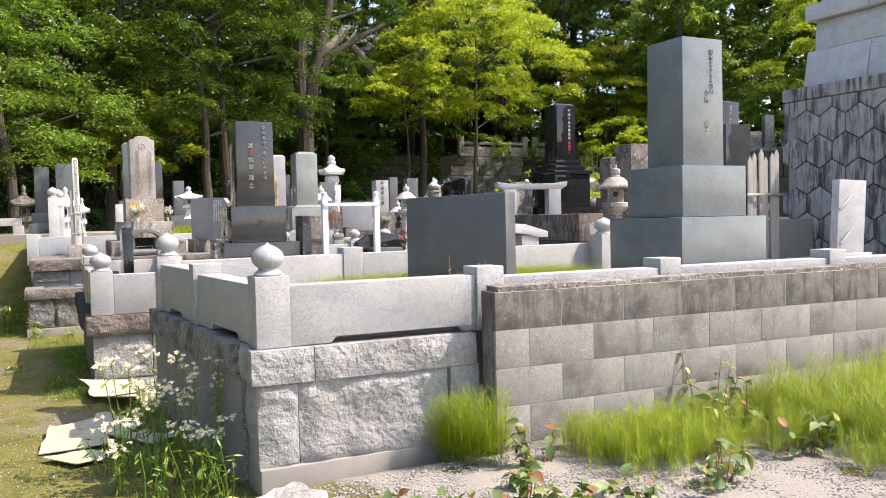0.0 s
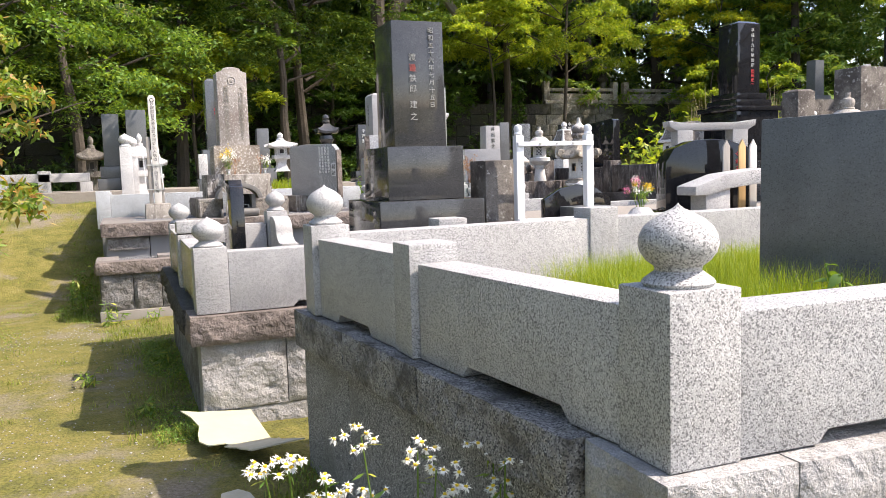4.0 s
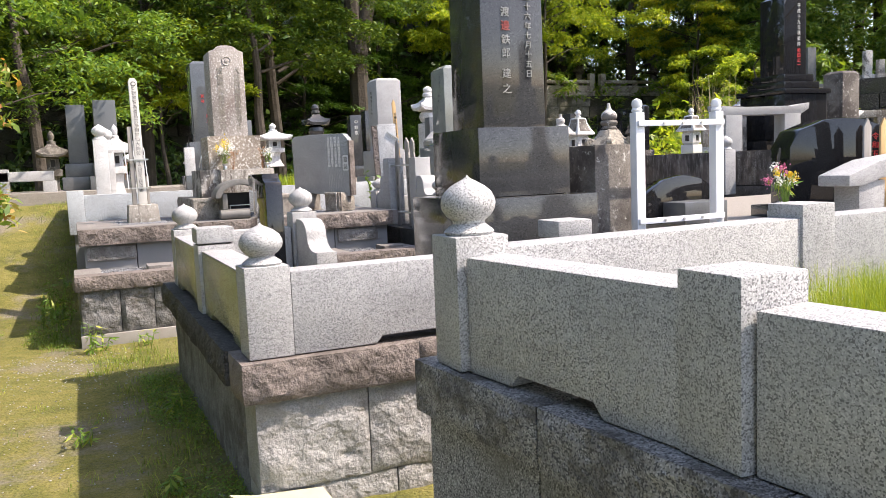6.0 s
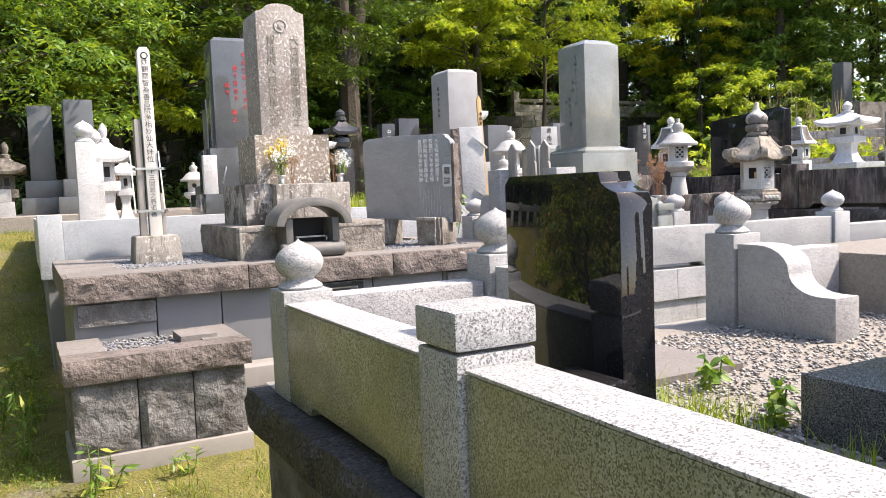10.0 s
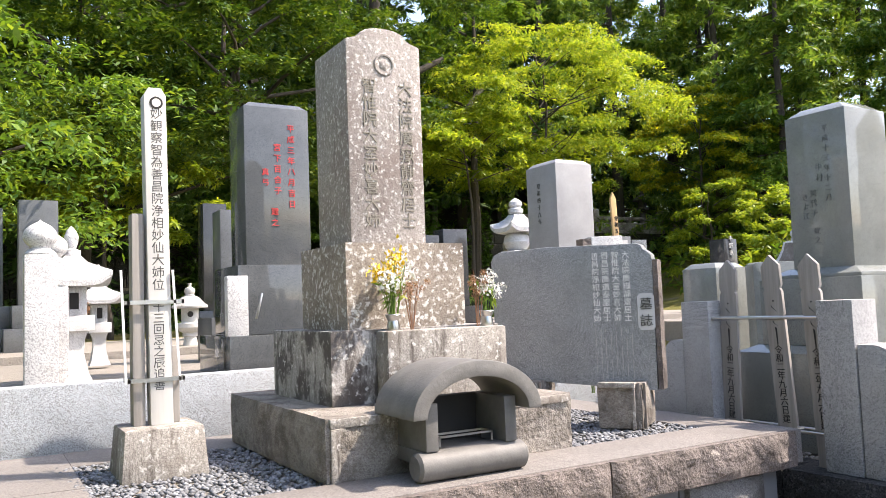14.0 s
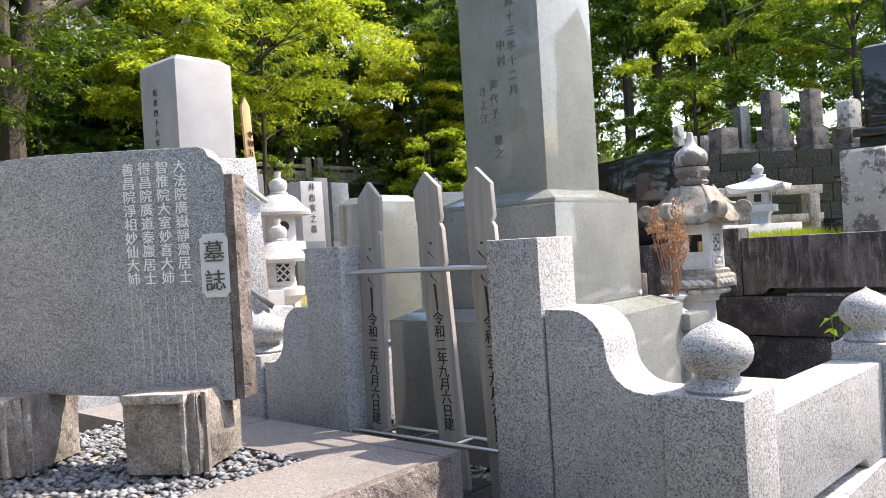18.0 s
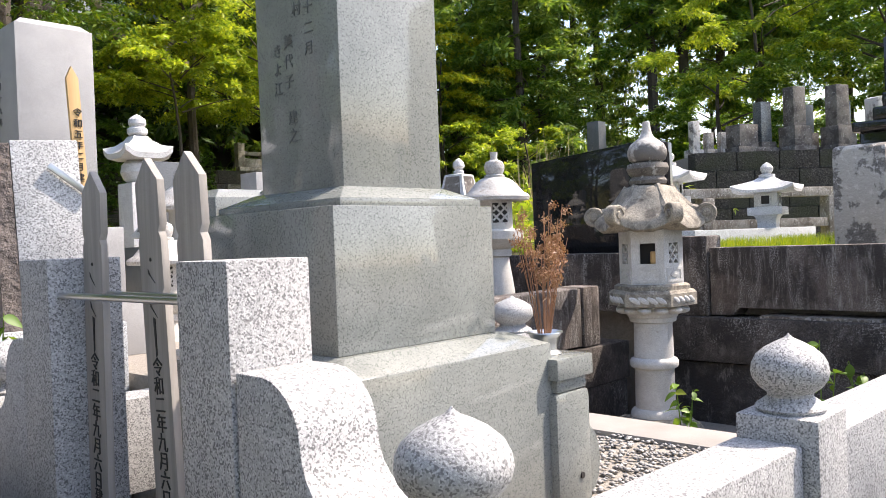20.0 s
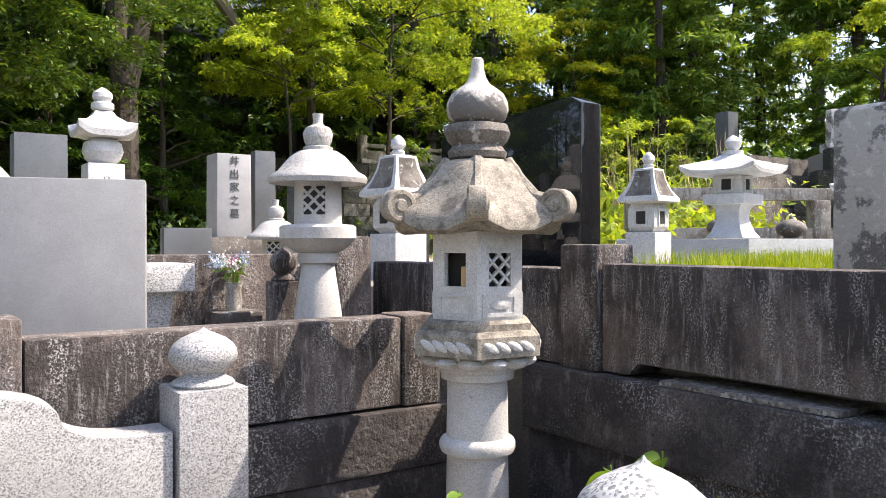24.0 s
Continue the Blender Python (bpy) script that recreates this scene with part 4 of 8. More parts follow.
part("wing_panel", prism(s_curve(12.032, 12.28, 1.215, 1.03, 0.70), "x", 2.705, 2.855), GRANITE, fe, "granite wing with an ogee edge", here=True)
post(fe, 2.78, 12.37, 0.17, 0.70, 1.05, GRANITE, 1.195, 0.085)
panel(fe, (2.87, 12.40), (3.45, 12.40), 0.14, 0.70, 0.98, GRANITE)
post(fe, 4.877, 12.325, 0.195, 0.62, 0.985, GRANITE, 1.152, 0.096)
part("wing_panel", moved(prism(s_curve(0.0, 0.62, 1.02, 0.88, 0.62), "x", -0.07, 0.07), Matrix.Translation((4.15, 12.32, 0)) @ Matrix.Rotation(radians(-90), 4, "Z")), GRANITE, fe, "granite wing with an ogee edge", here=True)
panel(fe, (3.87, 12.32), (4.15, 12.31), 0.14, 0.62, 1.02, GRANITE)
single("grave_bed", bx(2.88, 4.73, 10.8, 12.22, -0.02, 0.69, 0.01), EARTH, "gravel bed inside a granite grave fence", "grave bed", kind="structure")
part("inner_kerb", bx(4.49, 4.715, 10.76, 12.21, 0.60, 0.708, 0.004), MORTAR, fe, here=True)
part("wing_footing", bx(3.86, 5.0, 12.225, 12.40, -0.02, 0.62, 0.008), GRANITE, fe, here=True)
pebbles("gravel", 2.9, 4.5, 10.82, 12.2, 0.698, 4500, 0.011, GRAVEL_PALE, "mixed pale pebbles on the grave bed", 13)

# -- fifth plot: stained concrete walls round a lantern --
cw = thing("concrete_wall", "rain-stained dark concrete wall with a stepped foot", "wall", 6.1, 11.9, 0, kind="structure")
panel(cw, (6.175, 8.6), (6.175, 11.955), 0.15, 0.962, 1.32, CONCRETE, (0.71, 0.965, 0.042), "upper_slab")
part("rubble", hewn(6.06, 6.24, 11.12, 11.68, 0.957, 0.972, 0.008, 0.03, 977, "flt"), CEMENT_CRUMB, cw, "pale rubble in the open joint", here=True)
part("lower_course", bx(6.04, 6.30, 8.6, 12.3, 0.72, 0.955, 0.012), CONCRETE_BLACK, cw, here=True)
part("foot_course", bx(6.07, 6.30, 8.6, 10.98, -0.02, 0.715, 0.012), CONCRETE_PALE, cw, here=True)
part("foot_course", bx(6.07, 6.30, 10.99, 12.3, -0.02, 0.715, 0.012), CONCRETE_BLACK, cw, here=True)
part("gate_post", bx(6.08, 6.26, 11.96, 12.14, 0.955, 1.385, 0.012), CONCRETE, cw, here=True)
part("upper_slab", bx(6.10, 6.25, 12.145, 13.5, 0.96, 1.30, 0.012), CONCRETE, cw, here=True)
cw = thing("concrete_wall", "low stained concrete wall behind a stone lantern", "wall", 4.4, 12.45, 0, kind="structure")
part("upper_slab", bx(4.435, 5.62, 12.45, 12.60, 0.82, 1.13, 0.012), CONCRETE, cw, here=True)
part("lower_course", bx(4.30, 6.04, 12.42, 12.66, 0.60, 0.81, 0.012), CONCRETE_BLACK, cw, here=True)
part("foot_course", bx(4.30, 6.04, 12.44, 12.66, -0.02, 0.595, 0.012), CONCRETE_BLACK, cw, here=True)
part("end_post", bx(5.625, 5.78, 12.44, 12.62, 0.815, 1.135, 0.012), CONCRETE, cw, here=True)
part("gate_post", bx(4.25, 4.43, 12.44, 12.62, 0.815, 1.19, 0.012), CONCRETE, cw, here=True)
cw = thing("concrete_wall", "dark concrete wall of the plot behind", "wall", 4.7, 13.35, 0, kind="structure")
part("upper_slab", bx(4.9, 6.09, 13.5, 13.65, 0.6, 1.34, 0.012), CONCRETE, cw, here=True)
part("side_slab", bx(4.9, 5.05, 12.67, 13.49, 0.5, 1.02, 0.012), CONCRETE, cw, here=True)
part("gate_post", bx(5.80, 5.98, 13.30, 13.48, 0.6, 1.42, 0.012), CONCRETE, cw, here=True)
single("grave_bed", bx(4.74, 6.05, 10.75, 12.22, -0.02, 0.40, 0.01), EARTH, "weedy earth floor between concrete walls", "grave bed", kind="structure")
single("grave_bed", bx(6.26, 12.0, 8.6, 16.5, -0.02, 1.16, 0.01), EARTH, "raised grave bed with grass behind a concrete wall", "grave bed", kind="structure")
single("grave_bed", bx(4.0, 6.0, 12.7, 16.0, -0.02, 0.60, 0.01), EARTH, "earth bed behind low concrete walls", "grave bed", kind="structure")


def star(lobes, wide=0.24):
    """A palmate leaf as a fan of rhombs, one unit long, pointing along +x."""
    vs, fs = [], []
    for i in range(lobes):
        a = radians(-64 + 128 * i / (lobes - 1)) if lobes > 1 else 0
        n = 1.0 - 0.3 * abs(i - (lobes - 1) / 2) / max(1, (lobes - 1) / 2)
        b = len(vs)
        for r, s in ((0, 0), (0.5, -wide), (1, 0), (0.5, wide)):
            vs.append((n * r * math.cos(a + s), n * r * math.sin(a + s), -0.18 * r * r))
        fs.append((b, b + 1, b + 2, b + 3))
    if not lobes:
        # an egg-shaped blade, folded along its midrib and drooping to a point
        for r, h in ((0.0, 0.03), (0.14, 0.19), (0.34, 0.28), (0.58, 0.24), (0.82, 0.11), (1.0, 0.0)):
            vs += [(r, -h, 0.28 * h - 0.30 * r * r), (r, 0, -0.30 * r * r), (r, h, 0.28 * h - 0.30 * r * r)]
        for k in range(5):
            fs += [(3 * k, 3 * k + 3, 3 * k + 4, 3 * k + 1), (3 * k + 1, 3 * k + 4, 3 * k + 5, 3 * k + 2)]
    return np.array(vs), np.array(fs)


def scatter(rng, centres, size, lobes, tilt=0.6, jitter=0.35, wide=None):
    v0, f0 = star(lobes, wide or (0.42 if lobes == 3 else 0.24))
    n = len(centres)
    yaw, pit, rol = rng.uniform(0, 6.283, n), rng.normal(0.15, tilt, n), rng.normal(0, tilt, n)
    s = size * rng.uniform(1 - jitter, 1 + jitter, n)
    cy, sy, cp, sp, cr, sr = np.cos(yaw), np.sin(yaw), np.cos(pit), np.sin(pit), np.cos(rol), np.sin(rol)
    rot = np.stack([np.stack([cy * cp, cy * sp * sr - sy * cr, cy * sp * cr + sy * sr], -1),
                    np.stack([sy * cp, sy * sp * sr + cy * cr, sy * sp * cr - cy * sr], -1),
                    np.stack([-sp, cp * sr, cp * cr], -1)], 1)
    v = np.einsum("nij,kj->nki", rot, v0) * s[:, None, None] + centres[:, None]
    f = f0[None] + (np.arange(n) * len(v0))[:, None, None]
    return v.reshape(-1, 3), f.reshape(-1, 4)


def limb(points, r0, r1, seg=7):
    """A tapered, bent round limb through the points."""
    bm = bmesh.new()
    pts = [Vector(p) for p in points]
    rings = []
    for i, p in enumerate(pts):
        way = (pts[min(i + 1, len(pts) - 1)] - pts[max(i - 1, 0)]).normalized()
        side = way.cross(Vector((0.3, 0.9, 0.1))).normalized()
        up = way.cross(side)
        r = r0 + (r1 - r0) * i / (len(pts) - 1)
        rings.append([bm.verts.new(p + (side * math.cos(a) + up * math.sin(a)) * r) for a in [2 * math.pi * k / seg for k in range(seg)]])
    for lo, hi in zip(rings, rings[1:]):
        for k in range(seg):
            bm.faces.new((lo[k], lo[(k + 1) % seg], hi[(k + 1) % seg], hi[k])).smooth = True
    bm.faces.new(rings[-1])
    return bm


# ---- gravestones ----
def gravestone(label, x, y, z, tiers, shaft, mats, top="hip", rz=0, name="gravestone", lip=None, cap=None, group=""):
    """A stack centred on (x, y): tiers (width, depth, height) from the ground up, then the shaft (width, depth, height)."""
    t = thing(name, label, "gravestone", x, y, z, rz, group)
    h = 0.0
    for i, (w, d, hh) in enumerate(tiers):
        part("base_tier", bx(-w / 2, w / 2, -d / 2, d / 2, h, h + hh - 0.002, 0.005), mats[min(i, len(mats) - 2)] if len(mats) > 1 else mats[0], t)
        h += hh
    if lip:
        part("moulding", joined(bx(-lip / 2, lip / 2, -lip / 2, lip / 2, h, h + 0.022, 0.006), bx(-lip / 2 + 0.03, lip / 2 - 0.03, -lip / 2 + 0.03, lip / 2 - 0.03, h + 0.022, h + 0.04, 0.008)), mats[-1], t)
        h += 0.042
    w, d, hh = shaft
    m = mats[-1]
    if top == "round":
        prof = [(-w / 2, h), (w / 2, h), (w / 2, h + hh - w * 0.12)]
        prof += [(w / 2 * math.cos(a), h + hh - w * 0.12 + w * 0.12 * math.sin(a)) for a in [math.pi * i / 14 for i in range(1, 14)]]
        prof += [(-w / 2, h + hh - w * 0.12)]
        bm = prism(prof, "y", -d / 2, d / 2, 0.006)
    elif top == "hip":
        bm = joined(bx(-w / 2, w / 2, -d / 2, d / 2, h, h + hh - 0.03, 0.004), bx(-w / 2 + 0.004, w / 2 - 0.004, -d / 2 + 0.004, d / 2 - 0.004, h + hh - 0.031, h + hh, 0.003, 0.035, 0.035))
    else:
        bm = bx(-w / 2, w / 2, -d / 2, d / 2, h, h + hh, 0.006, 0.004, 0.004)
    part("shaft", bm, m, t)
    if cap:
        part("cap", bx(-w / 2 - 0.02, w / 2 + 0.02, -d / 2 - 0.02, d / 2 + 0.02, h + hh, h + hh + cap, 0.008, 0.03, 0.03), m, t)
    t["shaft_foot"] = h
    return t


# tall grey stone behind the block wall
a = gravestone("tall smooth grey granite gravestone on two stepped bases", 3.97, 4.33, 0.79, [(0.74, 0.74, 0.51), (0.56, 0.56, 0.34)], (0.36, 0.36, 0.86), [GREY_STONE, GREY_STONE, GREY_STONE], "flat")
glyphs(a, "昭和五十七年四月", 0.075, 1.61, -0.181, 0.034, CARVED_DIM, 1.12)
glyphs(a, "小林", 0.03, 1.33, -0.181, 0.045, CARVED_DIM, 1.1)
glyphs(a, "建之", 0.03, 1.12, -0.181, 0.045, CARVED_DIM, 1.15)

# dark slab in the first plot
sl = thing("memorial_slab", "plain dark blue-grey stone memorial slab on a low foot", "memorial slab", 2.36, 4.66, 0.79, -63.5)
part("slab", prism([(-0.40, 0.05), (0.40, 0.05), (0.40, 0.69), (-0.395, 0.675)], "y", -0.055, 0.055, 0.006), SLATE, sl)
part("foot", bx(-0.36, 0.36, -0.08, 0.08, 0, 0.055, 0.006), SLATE, sl)

# black monument of the second plot
c = gravestone("tall dark granite gravestone with carved names on two wide bases", 1.67, 7.56, 0.63, [(0.98, 0.98, 0.16), (0.68, 0.72, 0.35), (0.50, 0.52, 0.33)], (0.345, 0.345, 0.77), [SLATE_MID, BLACK_DULL, BLACK_DULL, BLACK_DULL], "flat")
glyphs(c, "昭和五十六年七月十五日", 0.085, 1.54, -0.1745, 0.038, CARVED_DIM, 1.2)
glyphs(c, "渡", -0.04, 1.37, -0.1745, 0.05, CARVED_DIM)
glyphs(c, "邊", -0.04, 1.305, -0.1745, 0.05, RED_DULL)
glyphs(c, "鉄郎", -0.04, 1.24, -0.1745, 0.05, CARVED_DIM, 1.25)
glyphs(c, "建之", -0.04, 1.08, -0.1745, 0.05, CARVED_DIM, 1.45)

# black slab facing the path
sl = thing("memorial_slab", "polished black granite memorial slab with a stepped shoulder", "memorial slab", 0.56, 8.22, 0.63)
part("slab", prism([(-0.25, 0.1), (0.17, 0.1), (0.17, 0.645), (0.15, 0.665), (-0.185, 0.665), (-0.192, 0.642), (-0.215, 0.63), (-0.24, 0.622), (-0.25, 0.60)], "x", 0.0, 0.085, 0.003), BLACK, sl)
part("foot", bx(-0.05, 0.16, -0.33, 0.25, 0.0, 0.1, 0.008), BLACK, sl)
part("flower_block", bx(-0.13, -0.05, -0.33, -0.15, 0.0, 0.27, 0.01), BLACK, sl)

# lichened monument of the third plot
d = thing("gravestone", "old lichen-spotted gravestone with carved names on three bases", "gravestone", 1.14, 12.1, 0.89)
part("base_tier", hewn(-0.48, 0.48, -0.53, 0.53, 0.0, 0.2, 0.014, 0.04, 201, "flr"), LICHENED_BROWN, d, "rough brown lowest base")
part("base_edge", joined(bx(-0.47, 0.47, -0.545, -0.525, 0.17, 0.198, 0.003), bx(-0.47, -0.44, -0.548, -0.525, 0.0, 0.168, 0.003)), WEATHERED, d)
part("base_tier", hewn(-0.35, 0.35, -0.27, 0.35, 0.2, 0.46, 0.006, 0.04, 203, "flr"), BLOTCHED, d, "black and white blotched base")
part("altar_block", bx(-0.18, 0.32, -0.37, -0.272, 0.2, 0.455, 0.012), WEATHERED, d)
part("base_tier", hewn(-0.25, 0.25, -0.19, 0.27, 0.46, 0.78, 0.005, 0.04, 207, "flr"), PEDESTAL, d, "brown lichen-spotted pedestal")
w = 0.165
arc = [(-w, 0.78), (w, 0.78), (w, 1.60), (w - 0.05, 1.615)] + [(0.10 * math.cos(b), 1.625 + 0.035 * math.sin(b)) for b in [math.pi * i / 10 for i in range(11)]] + [(-w + 0.05, 1.615), (-w, 1.60)]
part("shaft", prism(arc, "y", -0.05, 0.285, 0.008), SHAFT_OLD, d)
ring = lathe([(0.001, 0.0), (0.034, 0.0), (0.036, 0.005), (0.042, 0.006), (0.046, 0.003), (0.046, -0.004), (0.001, -0.004)], 28)
part("crest", moved(ring, pose(0, -0.049, 1.51, 90)), SHAFT_OLD, d, "carved round crest")
part("crest_flower", moved(lathe([(0.001, 0.005), (0.010, 0.0045), (0.020, 0.003), (0.026, 0.0), (0.001, -0.001)][::-1], 30, True, 0, 0, 0, lambda a, zz: 1 - 0.16 * abs(math.sin(a * 2.5))), pose(0, -0.05, 1.51, 90)), SHAFT_OLD, d)
glyphs(d, "大法院廣嶽靜齋居士", 0.09, 1.395, -0.0505, 0.066, CARVED_SHADE, 1.02)
glyphs(d, "智惟院大室妙喜大姉", -0.07, 1.395, -0.0505, 0.066, CARVED_SHADE, 1.02)

# incense shelter in front of it
i = thing("incense_burner", "dark stone incense burner with an arched roof", "incense burner", 1.07, 11.44, 0.89)
part("tray", moved(lathe([(0.001, -0.20), (0.035, -0.20), (0.045, -0.19), (0.045, 0.19), (0.035, 0.20), (0.001, 0.20)], 20), pose(0, -0.05, 0.05, 0, 90, 0)), IRON_STONE, i)
part("tray_floor", bx(-0.17, 0.17, -0.06, 0.14, 0.05, 0.095, 0.006), IRON_STONE, i)
for s in (-1, 1):
    part("side_wall", bx(s * 0.145 - 0.022, s * 0.145 + 0.022, -0.07, 0.14, 0.095, 0.24, 0.004), IRON_STONE, i)
part("back_wall", bx(-0.122, 0.122, 0.10, 0.14, 0.095, 0.24, 0.003), HOLLOW, i)
arch = [(0.235 * math.cos(b), 0.20 + 0.165 * math.sin(b)) for b in [radians(v) for v in range(0, 181, 6)]]
arch += [(0.185 * math.cos(b), 0.20 + 0.115 * math.sin(b)) for b in [radians(v) for v in range(180, -1, -6)]]
part("roof", prism(arch, "y", -0.12, 0.15, 0.005), IRON_STONE, i, "arched dark stone roof")
part("rack", joined(bx(-0.1, 0.1, -0.03, -0.024, 0.125, 0.131, 0), bx(-0.1, 0.1, 0.03, 0.036, 0.125, 0.131, 0), bx(-0.1, -0.094, -0.03, 0.03, 0.1, 0.131, 0), bx(0.094, 0.1, -0.03, 0.03, 0.1, 0.131, 0)), STEEL, i, "small steel incense rack")

# memorial slab of the third plot, turned towards the path
sl = thing("memorial_slab", "flecked grey memorial slab with carved names on two split feet", "memorial slab", 2.055, 12.06, 0.89, -57)
outline = [(-0.362, 0.19), (0.372, 0.145), (0.376, 0.70), (0.37, 0.724), (0.352, 0.74), (0.338, 0.748), (0.33, 0.766), (0.31, 0.773), (-0.10, 0.782), (-0.33, 0.772), (-0.358, 0.758), (-0.372, 0.73)]
part("slab", prism(outline, "y", -0.05, 0.022, 0.006), SLAB_GREY, sl)
part("rough_edge", hewn(0.376, 0.396, -0.05, 0.024, 0.15, 0.70, 0.010, 0.04, 205, "rf"), HEWN_BROWN, sl, "brown rough-split edge")
for cx in (-0.22, 0.235):
    f = part("foot", hewn(cx - 0.09, cx + 0.09, -0.165, 0.075, 0.0, 0.185, 0.018, 0.04, int(cx * 10) + 209, "flr"), LICHENED_BROWN, sl, "split brown stone foot with tooled ribs")
    for k, rx in enumerate((0.062, 0.082, 0.102)):
        part("foot_rib", bx(cx + rx - 0.006, cx + rx + 0.006, -0.185 + 0.015 * k, -0.14, 0, 0.188, 0.002), WEATHERED, f)
    part("foot_lip", bx(cx - 0.085, cx + 0.07, -0.187, -0.15, 0.168, 0.19, 0.003), WEATHERED, f)
for n, (px, txt) in enumerate(((0.262, "大法院廣嶽靜齋居士"), (0.216, "智惟院大室妙喜大姉"), (0.170, "得昌院廣道泰巖居士"), (0.126, "善昌院淨相妙仙大姉"))):
    glyphs(sl, txt, px, 0.715, -0.0503, 0.034, CARVED_WHITE, 1.0)
    for col, off in ((0, 0.013), (1, -0.011)):
        for j in range(11):
            if (j * 7 + n * 3 + col * 5) % 6:
                h2 = 0.0035 + 0.0022 * ((j * 5 + n + col) % 3)
                part("worn_letter", joined(bx(px + off - 0.005, px + off + 0.005, -0.0512, -0.0495, 0.405 - j * 0.0195 - h2, 0.4065 - j * 0.0195 - h2, 0), bx(px + off - 0.001, px + off + 0.001, -0.0512, -0.0495, 0.401 - j * 0.0195 - 2 * h2, 0.410 - j * 0.0195, 0)), CARVED, sl)
plate = part("title_plate", prism([(0.304, 0.412), (0.310, 0.409), (0.313, 0.401), (0.367, 0.401), (0.370, 0.409), (0.376, 0.412), (0.376, 0.546), (0.370, 0.549), (0.367, 0.557), (0.313, 0.557), (0.310, 0.549), (0.304, 0.546)], "y", -0.053, -0.049, 0), PLATE, sl, "pale plate with a two-letter title")
glyphs(plate, "墓誌", 0.340, 0.492, -0.0535, 0.056, CARVED_DARK, 1.28)

# wooden memorial post
s = thing("memorial_post", "tall inscribed wooden memorial post in a stone socket", "memorial post", 0.28, 12.19, 0.87)
part("socket", bx(-0.145, 0.145, -0.14, 0.14, 0.0, 0.18, 0.012, 0.015, 0.015), WEATHERED, s, "square mossy stone socket")
post_poly = [(-0.038, 0.18), (0.038, 0.18), (0.038, 1.345), (0.022, 1.372), (-0.022, 1.372), (-0.038, 1.345)]
board = part("board", moved(prism(post_poly, "y", -0.035, 0.035, 0.003), pose(0.01, 0, 0, 0, -0.6, 0)), WOOD_PALE, s)
part("stake", bx(-0.085, -0.045, -0.02, 0.05, 0.18, 0.92, 0.004), WOOD_GREY, s)
part("stake", bx(0.05, 0.075, 0.0, 0.05, 0.18, 0.45, 0.004), WOOD_GREY, s)
for zz in (0.33, 0.60):
    part("binding", joined(bx(-0.105, 0.085, -0.045, -0.038, zz, zz + 0.014, 0), bx(-0.105, 0.085, 0.052, 0.06, zz, zz + 0.014, 0), bx(-0.105, -0.097, -0.045, 0.06, zz, zz + 0.014, 0), bx(0.077, 0.085, -0.045, 0.06, zz, zz + 0.014, 0)), STEEL, s)
part("side_bar", moved(bx(-0.004, 0.004, -0.045, -0.04, 0.33, 0.72, 0), pose(-0.1, 0, 0, 0, -2, 0)), WHITE_METAL, s)
part("side_bar", moved(bx(-0.004, 0.004, -0.045, -0.04, 0.33, 0.72, 0), pose(0.085, 0, 0, 0, -3, 0)), WHITE_METAL, s)
glyphs(board, "妙観察智為善昌院浄相妙仙大姉位", 0.0, 1.262, -0.0352, 0.044, INK_GREY, 0.99, "f", 0.0006)
glyphs(board, "十三回忌之辰追善", -0.0, 0.575, -0.0352, 0.040, INK_GREY, 0.97, "f", 0.0006)
part("ring_mark", moved(lathe([(0.016, -0.001), (0.023, -0.001), (0.023, 0.001), (0.016, 0.001)], 16), pose(0, -0.036, 1.318, 90)), INK, board)
part("ring_mark", moved(lathe([(0.001, -0.001), (0.0155, -0.001), (0.0155, 0.001), (0.001, 0.001)], 16), pose(0, -0.0368, 1.318, 90)), WOOD_PALE, board)

# green-grey monument of the fourth plot
e = thing("gravestone", "tall polished green-grey granite gravestone on wide bases", "gravestone", 3.31, 11.57, 0.70)
part("base_tier", joined(bx(-0.33, 0.34, -0.35, 0.38, 0.0, 0.445, 0.003), bx(-0.329, 0.339, -0.349, 0.379, 0.445, 0.478, 0.002, 0.075, 0.075)), GREEN_STONE, e)
part("base_tier", bx(-0.25, 0.25, -0.25, 0.28, 0.478, 0.79, 0.004), GREEN_STONE, e)
part("moulding", joined(bx(-0.212, 0.236, -0.228, 0.25, 0.79, 0.808, 0.004), bx(-0.208, 0.232, -0.224, 0.245, 0.808, 0.838, 0.002, 0.062, 0.062)), GREEN_STONE, e)
part("shaft", joined(bx(-0.14, 0.172, -0.155, 0.16, 0.82, 1.575, 0.003), bx(-0.136, 0.168, -0.151, 0.156, 1.574, 1.612, 0.003, 0.05, 0.05)), GREEN_STONE, e)
glyphs(e, "平成十三年十二月", -0.05, 1.48, -0.1405, 0.034, CARVED_FAINT, 1.38, "l", 0.0012)
glyphs(e, "中村", -0.007, 1.30, -0.1405, 0.036, CARVED_FAINT, 1.4, "l", 0.0012)
glyphs(e, "美代子", 0.03, 1.18, -0.1405, 0.036, CARVED_FAINT, 1.3, "l", 0.0012)
glyphs(e, "建之", 0.022, 1.0, -0.1405, 0.036, CARVED_FAINT, 1.2, "l", 0.0012)
glyphs(e, "きよ江", 0.075, 1.165, -0.1405, 0.036, CARVED_FAINT, 1.25, "l", 0.0012)

